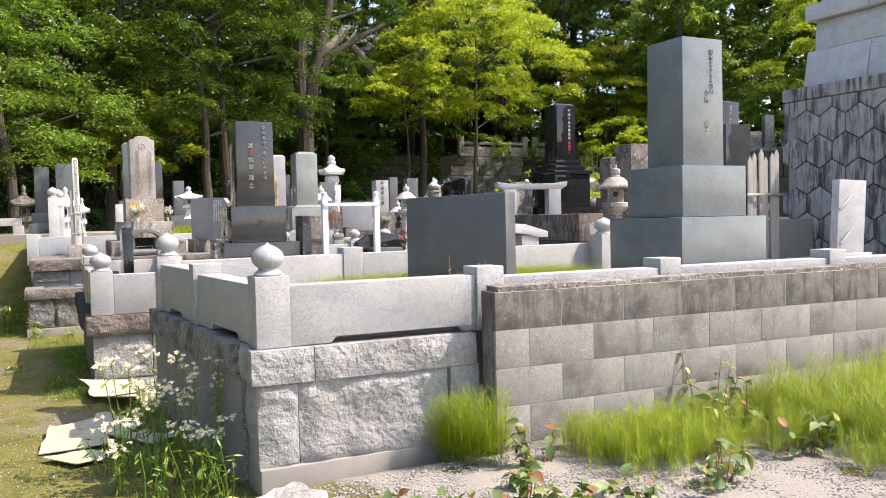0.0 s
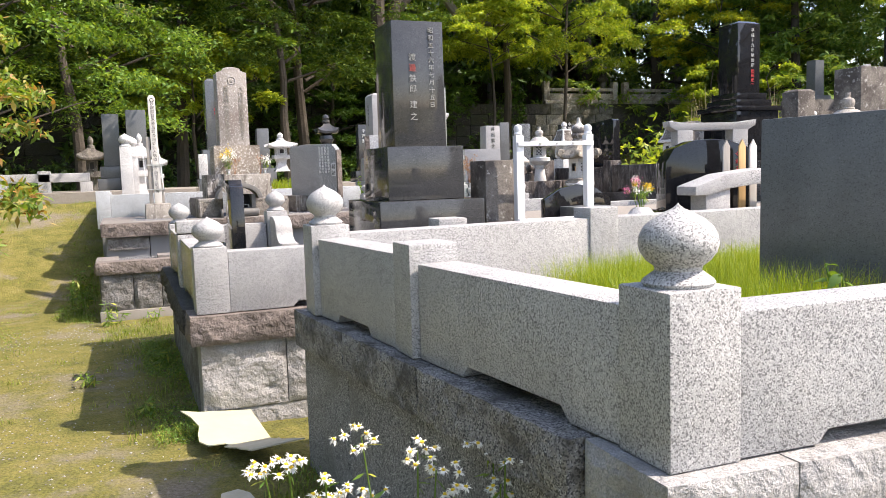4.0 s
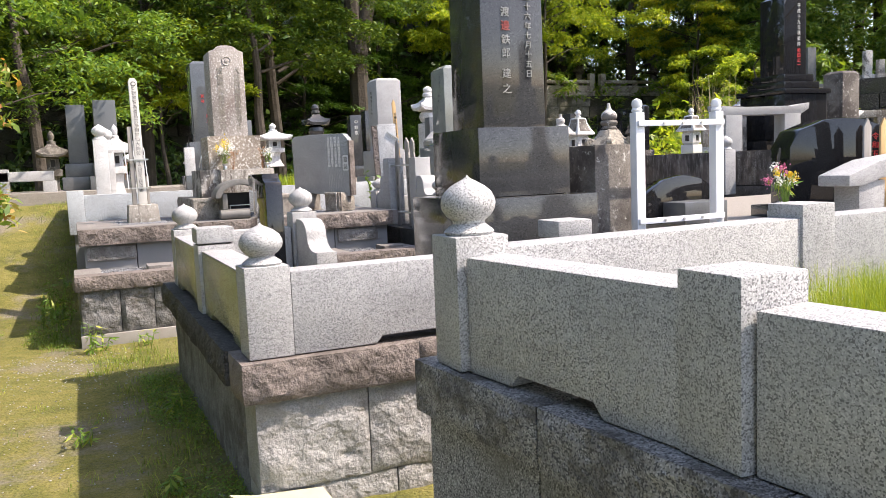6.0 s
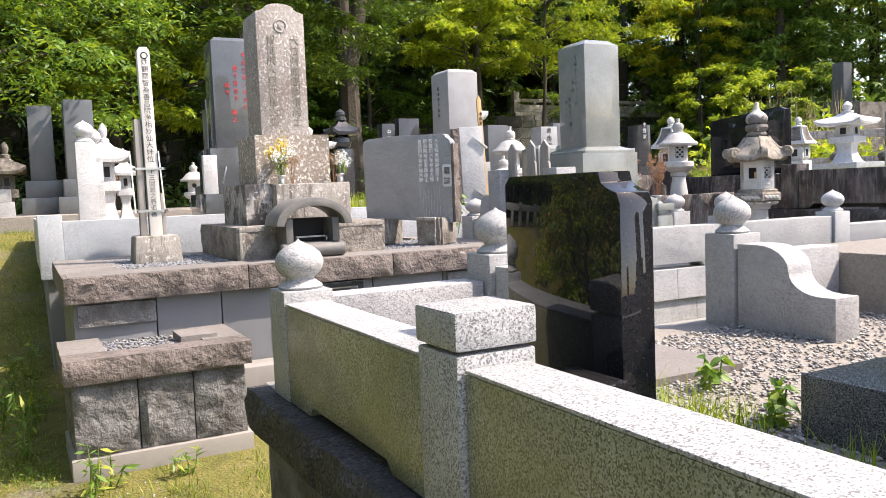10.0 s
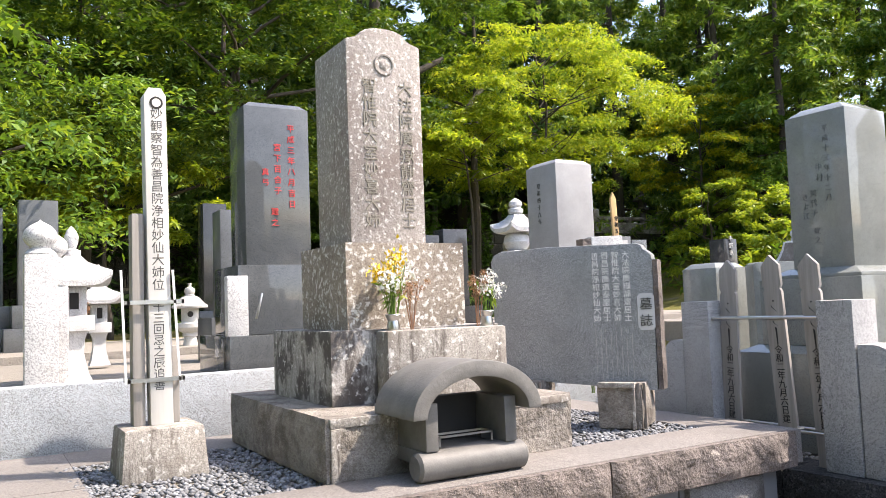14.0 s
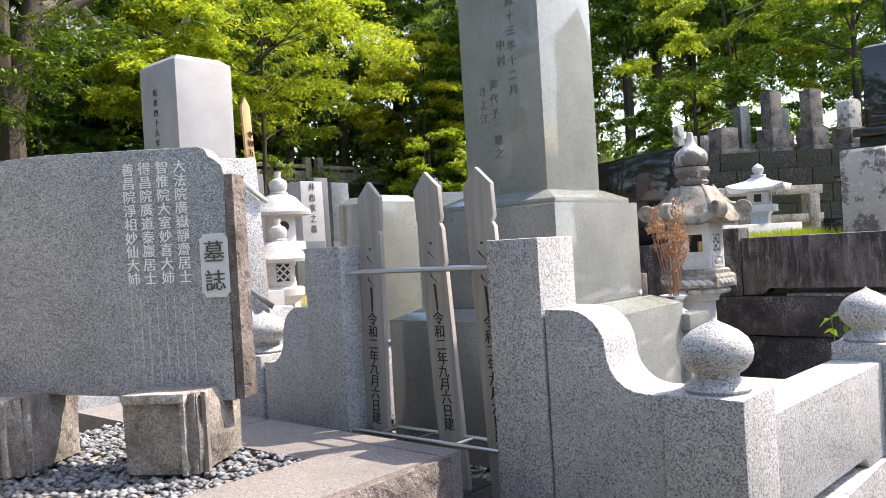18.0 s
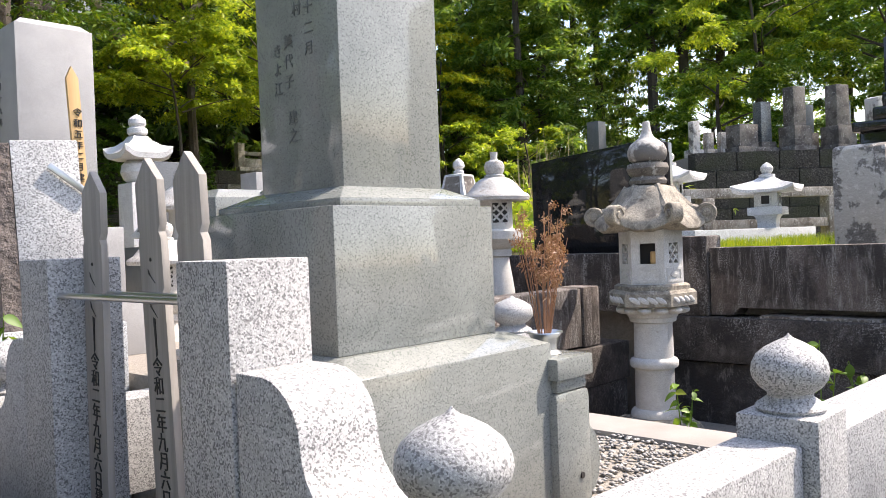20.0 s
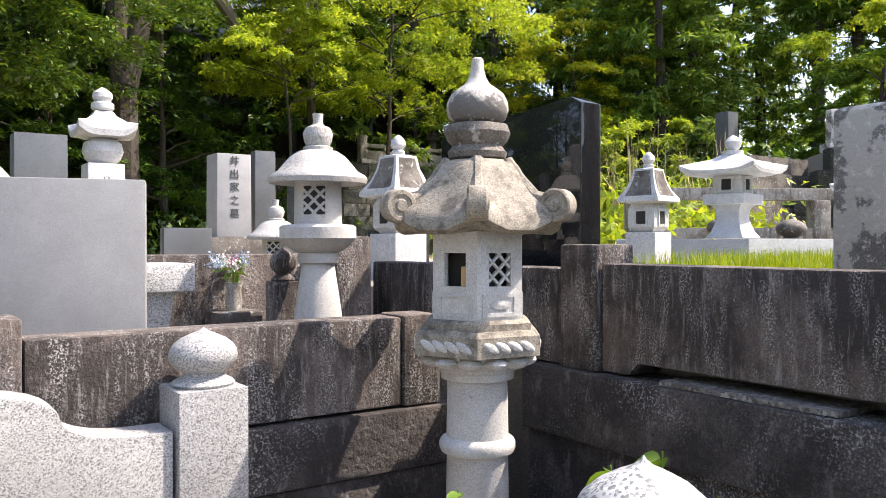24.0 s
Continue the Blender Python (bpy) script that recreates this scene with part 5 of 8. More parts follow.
# flower stand beside it
v = thing("flower_stand", "green-grey stone block with a steel flower vase", "flower stand", 3.70, 11.275, 0.722)
part("block", bx(-0.066, 0.085, -0.08, 0.08, -0.022, 0.30, 0.025), GREEN_STONE, v)
part("bracket", moved(lathe([(0.001, -0.03), (0.055, -0.03), (0.062, -0.02), (0.062, 0.02), (0.055, 0.03), (0.001, 0.03)], 20), pose(0.10, -0.03, 0.10, 90) @ Matrix.Diagonal((0.8, 1.5, 1, 1))), GREEN_STONE, v)
# The hole is a near-black disc, its inner shade given by colour
part("drain_hole", moved(lathe([(0.001, -0.003), (0.008, -0.003), (0.008, 0.003), (0.001, 0.003)], 12), pose(0.03, -0.081, 0.08, 90)), HOLLOW, v)
part("cap_block", bx(-0.066, 0.09, -0.085, 0.09, 0.33, 0.385, 0.006), GREEN_STONE, v)
part("neck", bx(-0.052, 0.075, -0.072, 0.075, 0.298, 0.332, 0.006), GREEN_STONE, v)
part("vase", lathe([(0.001, 0.385), (0.044, 0.385), (0.044, 0.389), (0.036, 0.394), (0.030, 0.398), (0.034, 0.41), (0.036, 0.428), (0.042, 0.438), (0.048, 0.441), (0.047, 0.444), (0.036, 0.44), (0.001, 0.42)], 28), STEEL, v, "polished steel vase")
v2 = copy_thing(v, pose(3.74, 11.60, 0.722))
sl = thing("memorial_slab", "pale grey memorial slab with carved names and a white title plate", "memorial slab", 3.77, 12.193, 0.70, -25)
part("slab", prism([(-0.25, 0.12), (0.25, 0.12), (0.25, 0.84), (0.242, 0.86), (0.215, 0.872), (0.205, 0.892), (0.18, 0.905), (-0.23, 0.905), (-0.25, 0.89)], "y", -0.05, 0.05, 0.006), GREEN_STONE, sl)
part("foot", bx(-0.29, 0.27, -0.1, 0.1, 0, 0.12, 0.006), GREEN_STONE, sl)
for px, txt in ((0.148, "常念院經承"), (0.098, "常相院淑徳妙江大姉"), (0.04, "経祥院點山良平居士")):
    glyphs(sl, txt, px, 0.83, -0.0503, 0.033, CARVED_WHITE if px < 0.1 and px > 0.05 else CARVED, 1.06)
plate = part("title_plate", prism([(0.168, 0.57), (0.176, 0.556), (0.232, 0.556), (0.240, 0.57), (0.240, 0.79), (0.232, 0.804), (0.176, 0.804), (0.168, 0.79)], "y", -0.054, -0.049, 0), GRANITE_WHITE, sl, "white title plate")
glyphs(plate, "墓誌", 0.204, 0.70, -0.0545, 0.064, CARVED_DARK, 1.55)

# wooden tablets in a steel rail
rail = thing("tablet_rail", "steel rail holding upright wooden memorial tablets", "rail", 2.76, 11.65, 0.70)
for xx, zz in ((-0.045, 0.145), (0.04, 0.145), (-0.035, 0.62), (0.03, 0.62)):
    part("rail", moved(lathe([(0.0005, -0.32), (0.007, -0.32), (0.007, 0.32), (0.0005, 0.32)], 12), pose(xx, -0.07, zz, 90)), STEEL, rail)
for yy in (-0.30, -0.17, -0.03, 0.12, 0.21):
    part("rung", moved(lathe([(0.0005, -0.045), (0.005, -0.045), (0.005, 0.04), (0.0005, 0.04)], 8), pose(0, yy - 0.02, 0.145, 0, 90)), STEEL, rail)


def tablet(x, y, z, h, w, material, lean=0.0, text="", name="wooden_tablet"):
    t = thing(name, "weathered wooden memorial tablet with a notched head", "wooden tablet", x, y, z, 0, "wooden tablets in the rail")
    hw = w / 2
    poly = [(-hw, 0), (hw, 0), (hw, h * 0.70), (hw * 0.82, h * 0.715), (hw, h * 0.73), (hw, h * 0.83), (hw * 0.82, h * 0.845), (hw, h * 0.86), (hw, h * 0.95), (0, h), (-hw, h * 0.95), (-hw, h * 0.86), (-hw * 0.82, h * 0.845), (-hw, h * 0.83), (-hw, h * 0.73), (-hw * 0.82, h * 0.715), (-hw, h * 0.70)]
    b = part("board", moved(prism(poly, "x", -0.008, 0.008, 0.001), pose(0, 0, 0, lean, 0, 0)), material, t)
    if text:
        up = pose(0, 0, 0, lean, 0, 0)
        glyphs(b, text, 0.0, h * 0.555, -0.0086, w * 0.43, INK, 0.93, "l", 0.0012, up)
        part("brush_dot", moved(lathe([(0.0005, -0.0006), (0.004, -0.0006), (0.004, 0.0006), (0.0005, 0.0006)], 10), up @ pose(-0.0088, 0, h * 0.79, 0, 90)), INK, b)
        for zz, tip in ((0.755, 0.016), (0.685, 0.02)):
            part("brush_stroke", moved(prism([(-0.014, h * zz - 0.014), (0.012, h * zz + tip * 0.4), (0.013, h * zz + tip), (0.006, h * zz + tip * 0.3)], "x", -0.0094, -0.0082, 0), up), INK, b)
        part("brush_stroke", moved(prism([(-0.003, h * 0.595), (0.002, h * 0.59), (0.005, h * 0.672), (-0.004, h * 0.668)], "x", -0.0094, -0.0082, 0), up), INK, b)
    return t


for xx, yy, hh, lean in ((2.772, 11.325, 0.97, -2.8), (2.80, 11.525, 0.98, -3.4), (2.782, 11.825, 0.97, 1.5)):
    tablet(xx, yy, 0.62, hh, 0.094, WOOD_GREY, lean, "令和二年九月六日建")


# ---- stone lanterns ----
def hex_face(r, k, turn, n=6):
    """The pose of face k of an n-sided box of corner radius r: x along the face, -y outwards."""
    a = radians(turn + (k + 0.5) * 360 / n)
    d = r * math.cos(math.pi / n)
    return pose(d * math.cos(a), d * math.sin(a), 0, 0, 0, math.degrees(a) + 90)


def lattice(w, h, z, cell, thick=0.012, bar=0.007):
    """A diamond lattice in an opening w by h, its foot at z, in the plane y = 0."""
    out = []
    for sgn in (-1, 1):
        n = max(2, int((w + h) / cell))
        for i in range(n + 1):
            s = -w / 2 - h / 2 + (w + h) * i / n
            lo, hi = -w / 2, w / 2
            a0, a1 = max(lo, s - h / 2), min(hi, s + h / 2)
            if a1 - a0 < 0.004:
                continue
            z0, z1 = (a0 - s) * 1.0 + h / 2, (a1 - s) * 1.0 + h / 2
            mid, n2 = (a0 + a1) / 2 * sgn, math.hypot(a1 - a0, z1 - z0) / 2
            out.append(moved(bx(-n2, n2, 0.0, thick, -bar / 2, bar / 2, 0), pose(mid, 0, z + (z0 + z1) / 2, 0, -45 * sgn, 0)))
    return joined(*out)


def wall_with_hole(w, z0, z1, hw, h0, h1, thick):
    return joined(bx(-w / 2, w / 2, 0, thick, z0, h0, 0), bx(-w / 2, w / 2, 0, thick, h1, z1, 0), bx(-w / 2, -hw / 2, 0, thick, h0, h1, 0), bx(hw / 2, w / 2, 0, thick, h0, h1, 0))


def great_lantern(x, y, z, label, turn):
    t = thing("stone_lantern", label, "stone lantern", x, y, z, 0)
    petal = lambda r, a, z, sx, sy, sz: moved(lathe([(0.001, -1), (0.38, -0.92), (0.71, -0.71), (0.92, -0.38), (1, 0), (0.92, 0.38), (0.71, 0.71), (0.38, 0.92), (0.001, 1)], 14), pose(r * math.cos(a), r * math.sin(a), z, 0, 0, math.degrees(a)) @ Matrix.Diagonal((sx, sy, sz, 1)))
    base = part("lotus_base", lathe([(0.001, -0.02), (0.17, -0.02), (0.19, 0.02), (0.17, 0.07), (0.14, 0.095), (0.125, 0.105), (0.001, 0.105)], 48, True, turn), LANTERN_ROOF, t, "weathered lotus-petal base")
    for k in range(12):
        part("petal", petal(0.16, 6.283 * k / 12, 0.035, 0.068, 0.047, 0.052), LANTERN_ROOF, base)
    part("column", lathe([(0.118, 0.09), (0.122, 0.10), (0.121, 0.125), (0.112, 0.138), (0.099, 0.146), (0.096, 0.335), (0.10, 0.343), (0.114, 0.35), (0.119, 0.362), (0.119, 0.378), (0.112, 0.39), (0.097, 0.397), (0.094, 0.56), (0.096, 0.578)], 32), LANTERN, t)
    bowl = part("bowl", lathe([(0.096, 0.572), (0.113, 0.577), (0.116, 0.598), (0.122, 0.602), (0.126, 0.618), (0.14, 0.63), (0.15, 0.657), (0.10, 0.66)], 36), LANTERN, t, "petalled stone bowl under the fire box")
    for k in range(12):
        part("petal", petal(0.142, 6.283 * (k + 0.5) / 12, 0.637, 0.042, 0.037, 0.021), LANTERN, bowl)
    part("platform", joined(lathe([(0.19, 0.655), (0.215, 0.66), (0.215, 0.72), (0.20, 0.735)], 6, False, turn), lathe([(0.185, 0.735), (0.185, 0.755), (0.17, 0.765)], 6, False, turn)), LANTERN_ROOF, t, "hexagonal carved platform")
    for k in range(6):
        for s in (-0.062, -0.021, 0.021, 0.062):
            part("carved_wave", moved(moved(lathe([(0.001, -0.006), (0.018, -0.005), (0.026, 0), (0.018, 0.005), (0.001, 0.006)], 14), pose(s, -0.001, 0.69, 90, 0, 0) @ Matrix.Rotation(radians(-28), 4, "Z") @ Matrix.Diagonal((1.15, 0.5, 1, 1))), hex_face(0.215, k, turn)), LANTERN, t)
    # Solid near-black core: the darkness inside the fire box is painted
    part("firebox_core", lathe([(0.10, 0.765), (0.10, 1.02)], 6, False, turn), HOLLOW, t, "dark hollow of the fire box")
    for k in range(6):
        m = hex_face(0.155, k, turn)
        w = 0.155
        box = part("firebox_wall", moved(wall_with_hole(w, 0.765, 1.03, 0.075, 0.865, 0.965, 0.022), m), LANTERN, t)
        part("frame_moulding", moved(wall_with_hole(w - 0.03, 0.775, 0.845, w - 0.06, 0.787, 0.833, 0.004), m @ pose(0, -0.004, 0)), LANTERN, box)
        if k % 2:
            part("lattice", moved(lattice(0.078, 0.10, 0.865, 0.042), m @ pose(0, 0.004, 0)), LANTERN, box, "diamond stone lattice")
            part("carved_leaf", moved(lathe([(0.001, -0.005), (0.022, -0.002), (0.022, 0.002), (0.001, 0.005)], 10), m @ pose(0.0, -0.004, 0.81, 90, 0, 0) @ Matrix.Diagonal((1.6, 0.6, 1, 1))), LANTERN, box)
    prof = [(0.16, 1.025), (0.255, 1.02), (0.275, 1.032), (0.272, 1.055), (0.245, 1.085), (0.205, 1.12), (0.175, 1.16), (0.15, 1.20), (0.128, 1.235), (0.09, 1.25)]
    bm = lathe(prof, 36, True, turn, 0, 0, lambda a, zz: 1 - 0.11 * (0.5 - 0.5 * math.cos(6 * (a - radians(turn)))) * (1.25 - zz) / 0.22)
    for v in bm.verts:
        a = math.atan2(v.co.y, v.co.x) - radians(turn)
        r = math.hypot(v.co.x, v.co.y)
        v.co.z += 0.045 * (0.5 + 0.5 * math.cos(6 * a)) ** 3 * max(0, (r - 0.12) / 0.15)
    roof = part("roof", bm, LANTERN_ROOF, t, "curved weathered roof with six scrolled corners")
    for k in range(6):
        a = radians(turn + 60 * k)
        m = pose(0.272 * math.cos(a), 0.272 * math.sin(a), 1.105, 0, 0, math.degrees(a))
        part("scroll", moved(joined(lathe([(0.001, -0.026), (0.032, -0.026), (0.034, -0.03), (0.045, -0.03), (0.05, -0.024), (0.05, 0.024), (0.045, 0.03), (0.034, 0.03), (0.032, 0.026), (0.001, 0.026)], 20), lathe([(0.001, -0.034), (0.016, -0.033), (0.02, -0.026), (0.02, 0.026), (0.016, 0.033), (0.001, 0.034)], 14)), m @ pose(0, 0, 0, 90, 0, 0)), LANTERN_ROOF, roof)
        part("ridge", moved(limb([(-0.17, 0, 0.14), (-0.135, 0, 0.088), (-0.08, 0, 0.028), (-0.035, 0, 0.012)], 0.02, 0.026, 8), m), LANTERN_ROOF, roof)
    part("finial_ring", lathe([(0.06, 1.25), (0.085, 1.258), (0.09, 1.275), (0.075, 1.295), (0.09, 1.31), (0.10, 1.335), (0.092, 1.36), (0.07, 1.365)], 36, True, 0, 0, 0, lambda a, zz: 1 + 0.05 * abs(math.sin(a * 4))), WEATHERED_DARK, t)
    part("finial", lathe([(0.07, 1.365), (0.088, 1.378), (0.097, 1.405), (0.095, 1.43), (0.083, 1.455), (0.058, 1.475), (0.038, 1.49), (0.027, 1.51), (0.021, 1.535), (0.019, 1.565), (0.014, 1.57), (0.001, 1.571)], 28), LICHENED, t, "onion-shaped weathered finial")
    return t


great_lantern(5.65, 12.05, 0.395, "tall weathered stone lantern with scrolled roof and lattice windows", 53)
# Added warm brown plate that imitates a glow behind the lantern window
part("cup_body", bx(-0.04, 0.04, -0.01, 0.01, 0.0, 0.06, 0.004), WOOD_NEW, thing("offering_cup", "small brown cup inside the lantern", "cup", 5.575, 11.965, 1.26, -37))


def round_lantern(x, y, z, s, label, material=None, hole="lattice", turn=-125):
    """A mushroom-roofed lantern, one metre tall at s = 1."""
    m0 = material or LANTERN
    t = thing("stone_lantern", label, "stone lantern", x, y, z, 0, "round-roofed lanterns")
    q = lambda pr: [(a * s, b * s) for a, b in pr]
    part("pedestal", lathe(q([(0.108, 0), (0.108, 0.07), (0.10, 0.15), (0.087, 0.24), (0.076, 0.31), (0.071, 0.355), (0.087, 0.362), (0.09, 0.385), (0.085, 0.405)]), 32), m0, t)
    part("platform", lathe(q([(0.092, 0.405), (0.132, 0.43), (0.156, 0.458), (0.164, 0.466), (0.164, 0.513), (0.15, 0.523), (0.10, 0.527)]), 32), m0, t)
    fb = part("firebox", lathe(q([(0.10, 0.525), (0.102, 0.54), (0.10, 0.71), (0.10, 0.715)]), 32), m0, t)
    m = pose(0, 0, 0, 0, 0, turn + 90) @ pose(0, -0.101 * s, 0)
    if hole == "lattice":
        # Window depth is a near-black block, shade as colour
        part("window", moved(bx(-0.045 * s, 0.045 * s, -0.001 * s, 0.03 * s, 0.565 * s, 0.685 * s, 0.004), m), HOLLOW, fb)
        part("lattice", moved(lattice(0.09 * s, 0.12 * s, 0.565 * s, 0.05 * s, 0.01 * s, 0.011 * s), m @ pose(0, -0.008 * s, 0)), m0, fb)
    else:
        part("window", moved(lathe([(0.001, -0.02 * s), (0.035 * s, -0.02 * s), (0.035 * s, 0.006 * s), (0.001, 0.006 * s)], 20), m @ pose(0, 0, 0.625 * s, 90)), HOLLOW, fb)
    part("roof", lathe(q([(0.10, 0.71), (0.19, 0.698), (0.207, 0.70), (0.212, 0.72), (0.204, 0.735), (0.172, 0.752), (0.148, 0.782), (0.118, 0.816), (0.085, 0.838), (0.05, 0.845)]), 36), LANTERN_SPOT if material is None else material, t, "bell-shaped stone roof with a flared brim")
    part("finial", lathe(q([(0.062, 0.84), (0.064, 0.855), (0.05, 0.862), (0.06, 0.885), (0.064, 0.915), (0.052, 0.94), (0.026, 0.952), (0.02, 0.965), (0.024, 1.0), (0.001, 1.002)]), 24), LANTERN_SPOT if material is None else m0, t)
    return t


def house_lantern(x, y, z, s, label, rz=0.0, wide=0.36, plinth=True):
    """A square lantern with a concave tapering roof; one metre tall at s = 1."""
    t = thing("stone_lantern", label, "stone lantern", x, y, z, rz, "square white lanterns")
    q = lambda pr: [(a * s * 1.414, b * s) for a, b in pr]
    part("plinth", bx(-0.13 * s, 0.13 * s, -0.13 * s, 0.13 * s, 0, 0.36 * s, 0.006), GRANITE_WHITE, t)
    part("firebox", lathe(q([(0.08, 0.36), (0.115, 0.40), (0.115, 0.54), (0.095, 0.59)]), 4, False, 45), GRANITE_WHITE, t)
    for k in range(4):
        m = pose(0, 0, 0, 0, 0, 90 * k) @ pose(0, -0.1155 * s, 0)
        # No real opening: a near-black block paints the shaded inside
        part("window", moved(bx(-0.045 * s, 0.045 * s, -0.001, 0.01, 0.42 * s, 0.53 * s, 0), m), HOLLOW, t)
        part("window_frame", moved(wall_with_hole(0.12 * s, 0.405 * s, 0.545 * s, 0.085 * s, 0.425 * s, 0.525 * s, 0.012 * s), m @ pose(0, -0.008 * s, 0)), GRANITE_WHITE, t)
    part("roof", lathe(q([(0.09, 0.585), (wide / 2, 0.60), (wide / 2, 0.625), (0.13, 0.70), (0.10, 0.78), (0.085, 0.86), (0.05, 0.87)]), 4, False, 45), GRANITE_WHITE, t, "steep hipped stone roof")
    for k in range(4):
        bm, cols = bmesh.new(), []
        for r, zz in ((wide / 2 - 0.012, 0.635), (0.13, 0.70), (0.10, 0.78), (0.088, 0.845)):
            cols.append([bm.verts.new((u * 0.74 * r * s, -(r * s + off), zz * s)) for u, off in ((-1, -0.004), (-1, 0.004), (1, 0.004), (1, -0.004))])
        for lo, hi in zip(cols, cols[1:]):
            for j in range(3):
                bm.faces.new((lo[j], lo[j + 1], hi[j + 1], hi[j]))
        bm.faces.new(cols[0][::-1])
        bm.faces.new(cols[-1])
        part("roof_panel", moved(bm, pose(0, 0, 0, 0, 0, 90 * k)), WEATHERED_DARK, t, "grey weathered roof panel")
    part("ball", lathe([(a * s, b * s) for a, b in ((0.04, 0.865), (0.045, 0.89), (0.03, 0.905), (0.05, 0.93), (0.045, 0.965), (0.015, 0.995), (0.001, 1.0))], 18), GRANITE_WHITE, t)
    return t


def pagoda_lantern(x, y, z, s, label, rz=0.0, slim=1.0, material=None):
    """A lantern with a wide, low hipped roof on a waisted foot; one metre tall at s = 1."""
    t = thing("stone_lantern", label, "stone lantern", x, y, z, rz, "wide-roofed white lanterns")
    t.scale = (slim, slim, 1)
    m0 = material or GRANITE_WHITE
    q = lambda pr: [(a * s * 1.414, b * s) for a, b in pr]
    part("foot", lathe(q([(0.19, 0), (0.15, 0.06), (0.11, 0.18), (0.12, 0.27), (0.15, 0.32)]), 4, False, 45), m0, t)
    part("platform", bx(-0.21 * s, 0.21 * s, -0.21 * s, 0.21 * s, 0.32 * s, 0.42 * s, 0.008), m0, t)
    part("firebox", bx(-0.14 * s, 0.14 * s, -0.14 * s, 0.14 * s, 0.42 * s, 0.60 * s, 0.005), m0, t)
    for k in range(4):
        m = pose(0, 0, 0, 0, 0, 90 * k) @ pose(0, -0.1405 * s, 0)
        # Opening painted as shade with a near-black block
        part("window", moved(bx(-0.05 * s, 0.05 * s, -0.001, 0.02, 0.46 * s, 0.565 * s, 0), m), HOLLOW, t)
        part("window_frame", moved(wall_with_hole(0.15 * s, 0.44 * s, 0.585 * s, 0.1 * s, 0.46 * s, 0.565 * s, 0.015 * s), m @ pose(0, -0.01 * s, 0)), m0, t)
    bm = lathe(q([(0.16, 0.60), (0.37, 0.605), (0.375, 0.64), (0.26, 0.70), (0.15, 0.76), (0.09, 0.80), (0.05, 0.81)]), 32, False, 45, 0, 0, lambda a, zz: 0.745 / max(abs(math.cos(a)), abs(math.sin(a))) * 0.95)
    for v in bm.verts:
        r = max(abs(v.co.x), abs(v.co.y))
        corner = abs(v.co.x * v.co.y) / max(1e-6, r * r)
        v.co.z += 0.06 * s * corner ** 4 * max(0, (r / s - 0.15) / 0.22)
    part("roof", bm, m0, t, "wide hipped roof with lifted corners")
    part("ball", lathe([(a * s, b * s) for a, b in ((0.10, 0.80), (0.10, 0.84), (0.05, 0.85), (0.075, 0.89), (0.08, 0.93), (0.05, 0.97), (0.001, 1.0))], 20), m0, t)
    return t


def five_ring(x, y, z, s, label, material, rz=0.0, text="", slim=0.74):
    """A five-tier stupa: cube, ball, hipped roof, cup and jewel; one metre from the ball's foot to the tip at s = 1, on a tall base."""
    t = thing("stone_stupa", label, "stupa", x, y, z, rz)
    t.scale = (slim, slim, 1)
    part("cube", bx(-0.3 * s, 0.3 * s, -0.3 * s, 0.3 * s, -1.3 * s, 0.0, 0.01), material, t)
    part("ball", lathe([(0.2 * s, 0), (0.29 * s, 0.06 * s), (0.34 * s, 0.16 * s), (0.31 * s, 0.27 * s), (0.22 * s, 0.33 * s)], 28), material, t)
    bm = lathe([(0.30 * s, 0.33 * s), (0.66 * s, 0.34 * s), (0.68 * s, 0.42 * s), (0.46 * s, 0.50 * s), (0.27 * s, 0.62 * s), (0.20 * s, 0.68 * s), (0.1 * s, 0.69 * s)], 32, False, 45, 0, 0, lambda a, zz: 0.71 / max(abs(math.cos(a)), abs(math.sin(a))))
    for v in bm.verts:
        r = max(abs(v.co.x), abs(v.co.y))
        corner = abs(v.co.x * v.co.y) / max(1e-6, r * r)
        v.co.z += 0.10 * s * corner ** 4 * max(0, (r / s - 0.2) / 0.28)
    part("roof", bm, material, t)
    part("cup", lathe([(0.15 * s, 0.69 * s), (0.19 * s, 0.72 * s), (0.19 * s, 0.78 * s), (0.14 * s, 0.81 * s)], 24), material, t)
    part("jewel", lathe([(0.13 * s, 0.81 * s), (0.17 * s, 0.86 * s), (0.16 * s, 0.92 * s), (0.08 * s, 0.97 * s), (0.001, 1.0 * s)], 24), material, t)
    if text:
        glyphs(t, text, 0, -0.34 * s, -0.302 * s, 0.2 * s, CARVED_DARK, 1.4)
    return t


round_lantern(5.54, 12.95, 0.98, 0.92, "round-roofed pale stone lantern with a lattice window")
round_lantern(4.46, 14.45, 0.95, 1.0, "round-roofed pale stone lantern with a round window", None, "hole", -115)
round_lantern(4.02, 13.9, 0.75, 0.85, "small round-roofed grey lantern with a lattice window", None, "lattice", -115)
round_lantern(6.06, 14.6, 0.85, 0.8, "small round-roofed lantern behind a stained wall")
round_lantern(1.34, 16.4, 0.98, 0.72, "squat pale lantern with a bulging foot", None, "hole", -100)
round_lantern(6.85, 8.81, 0.9, 1.08, "weathered round-roofed lantern with a round window", WEATHERED, "hole", -128)
house_lantern(6.75, 14.32, 1.1, 0.96, "white granite lantern with a steep hipped roof", 8)
house_lantern(8.62, 13.95, 1.14, 0.90, "white granite lantern with a grey steep roof", 12)
house_lantern(5.05, 11.9 + 4.0, 0.95, 0.95, "white granite lantern in the back row", 0)
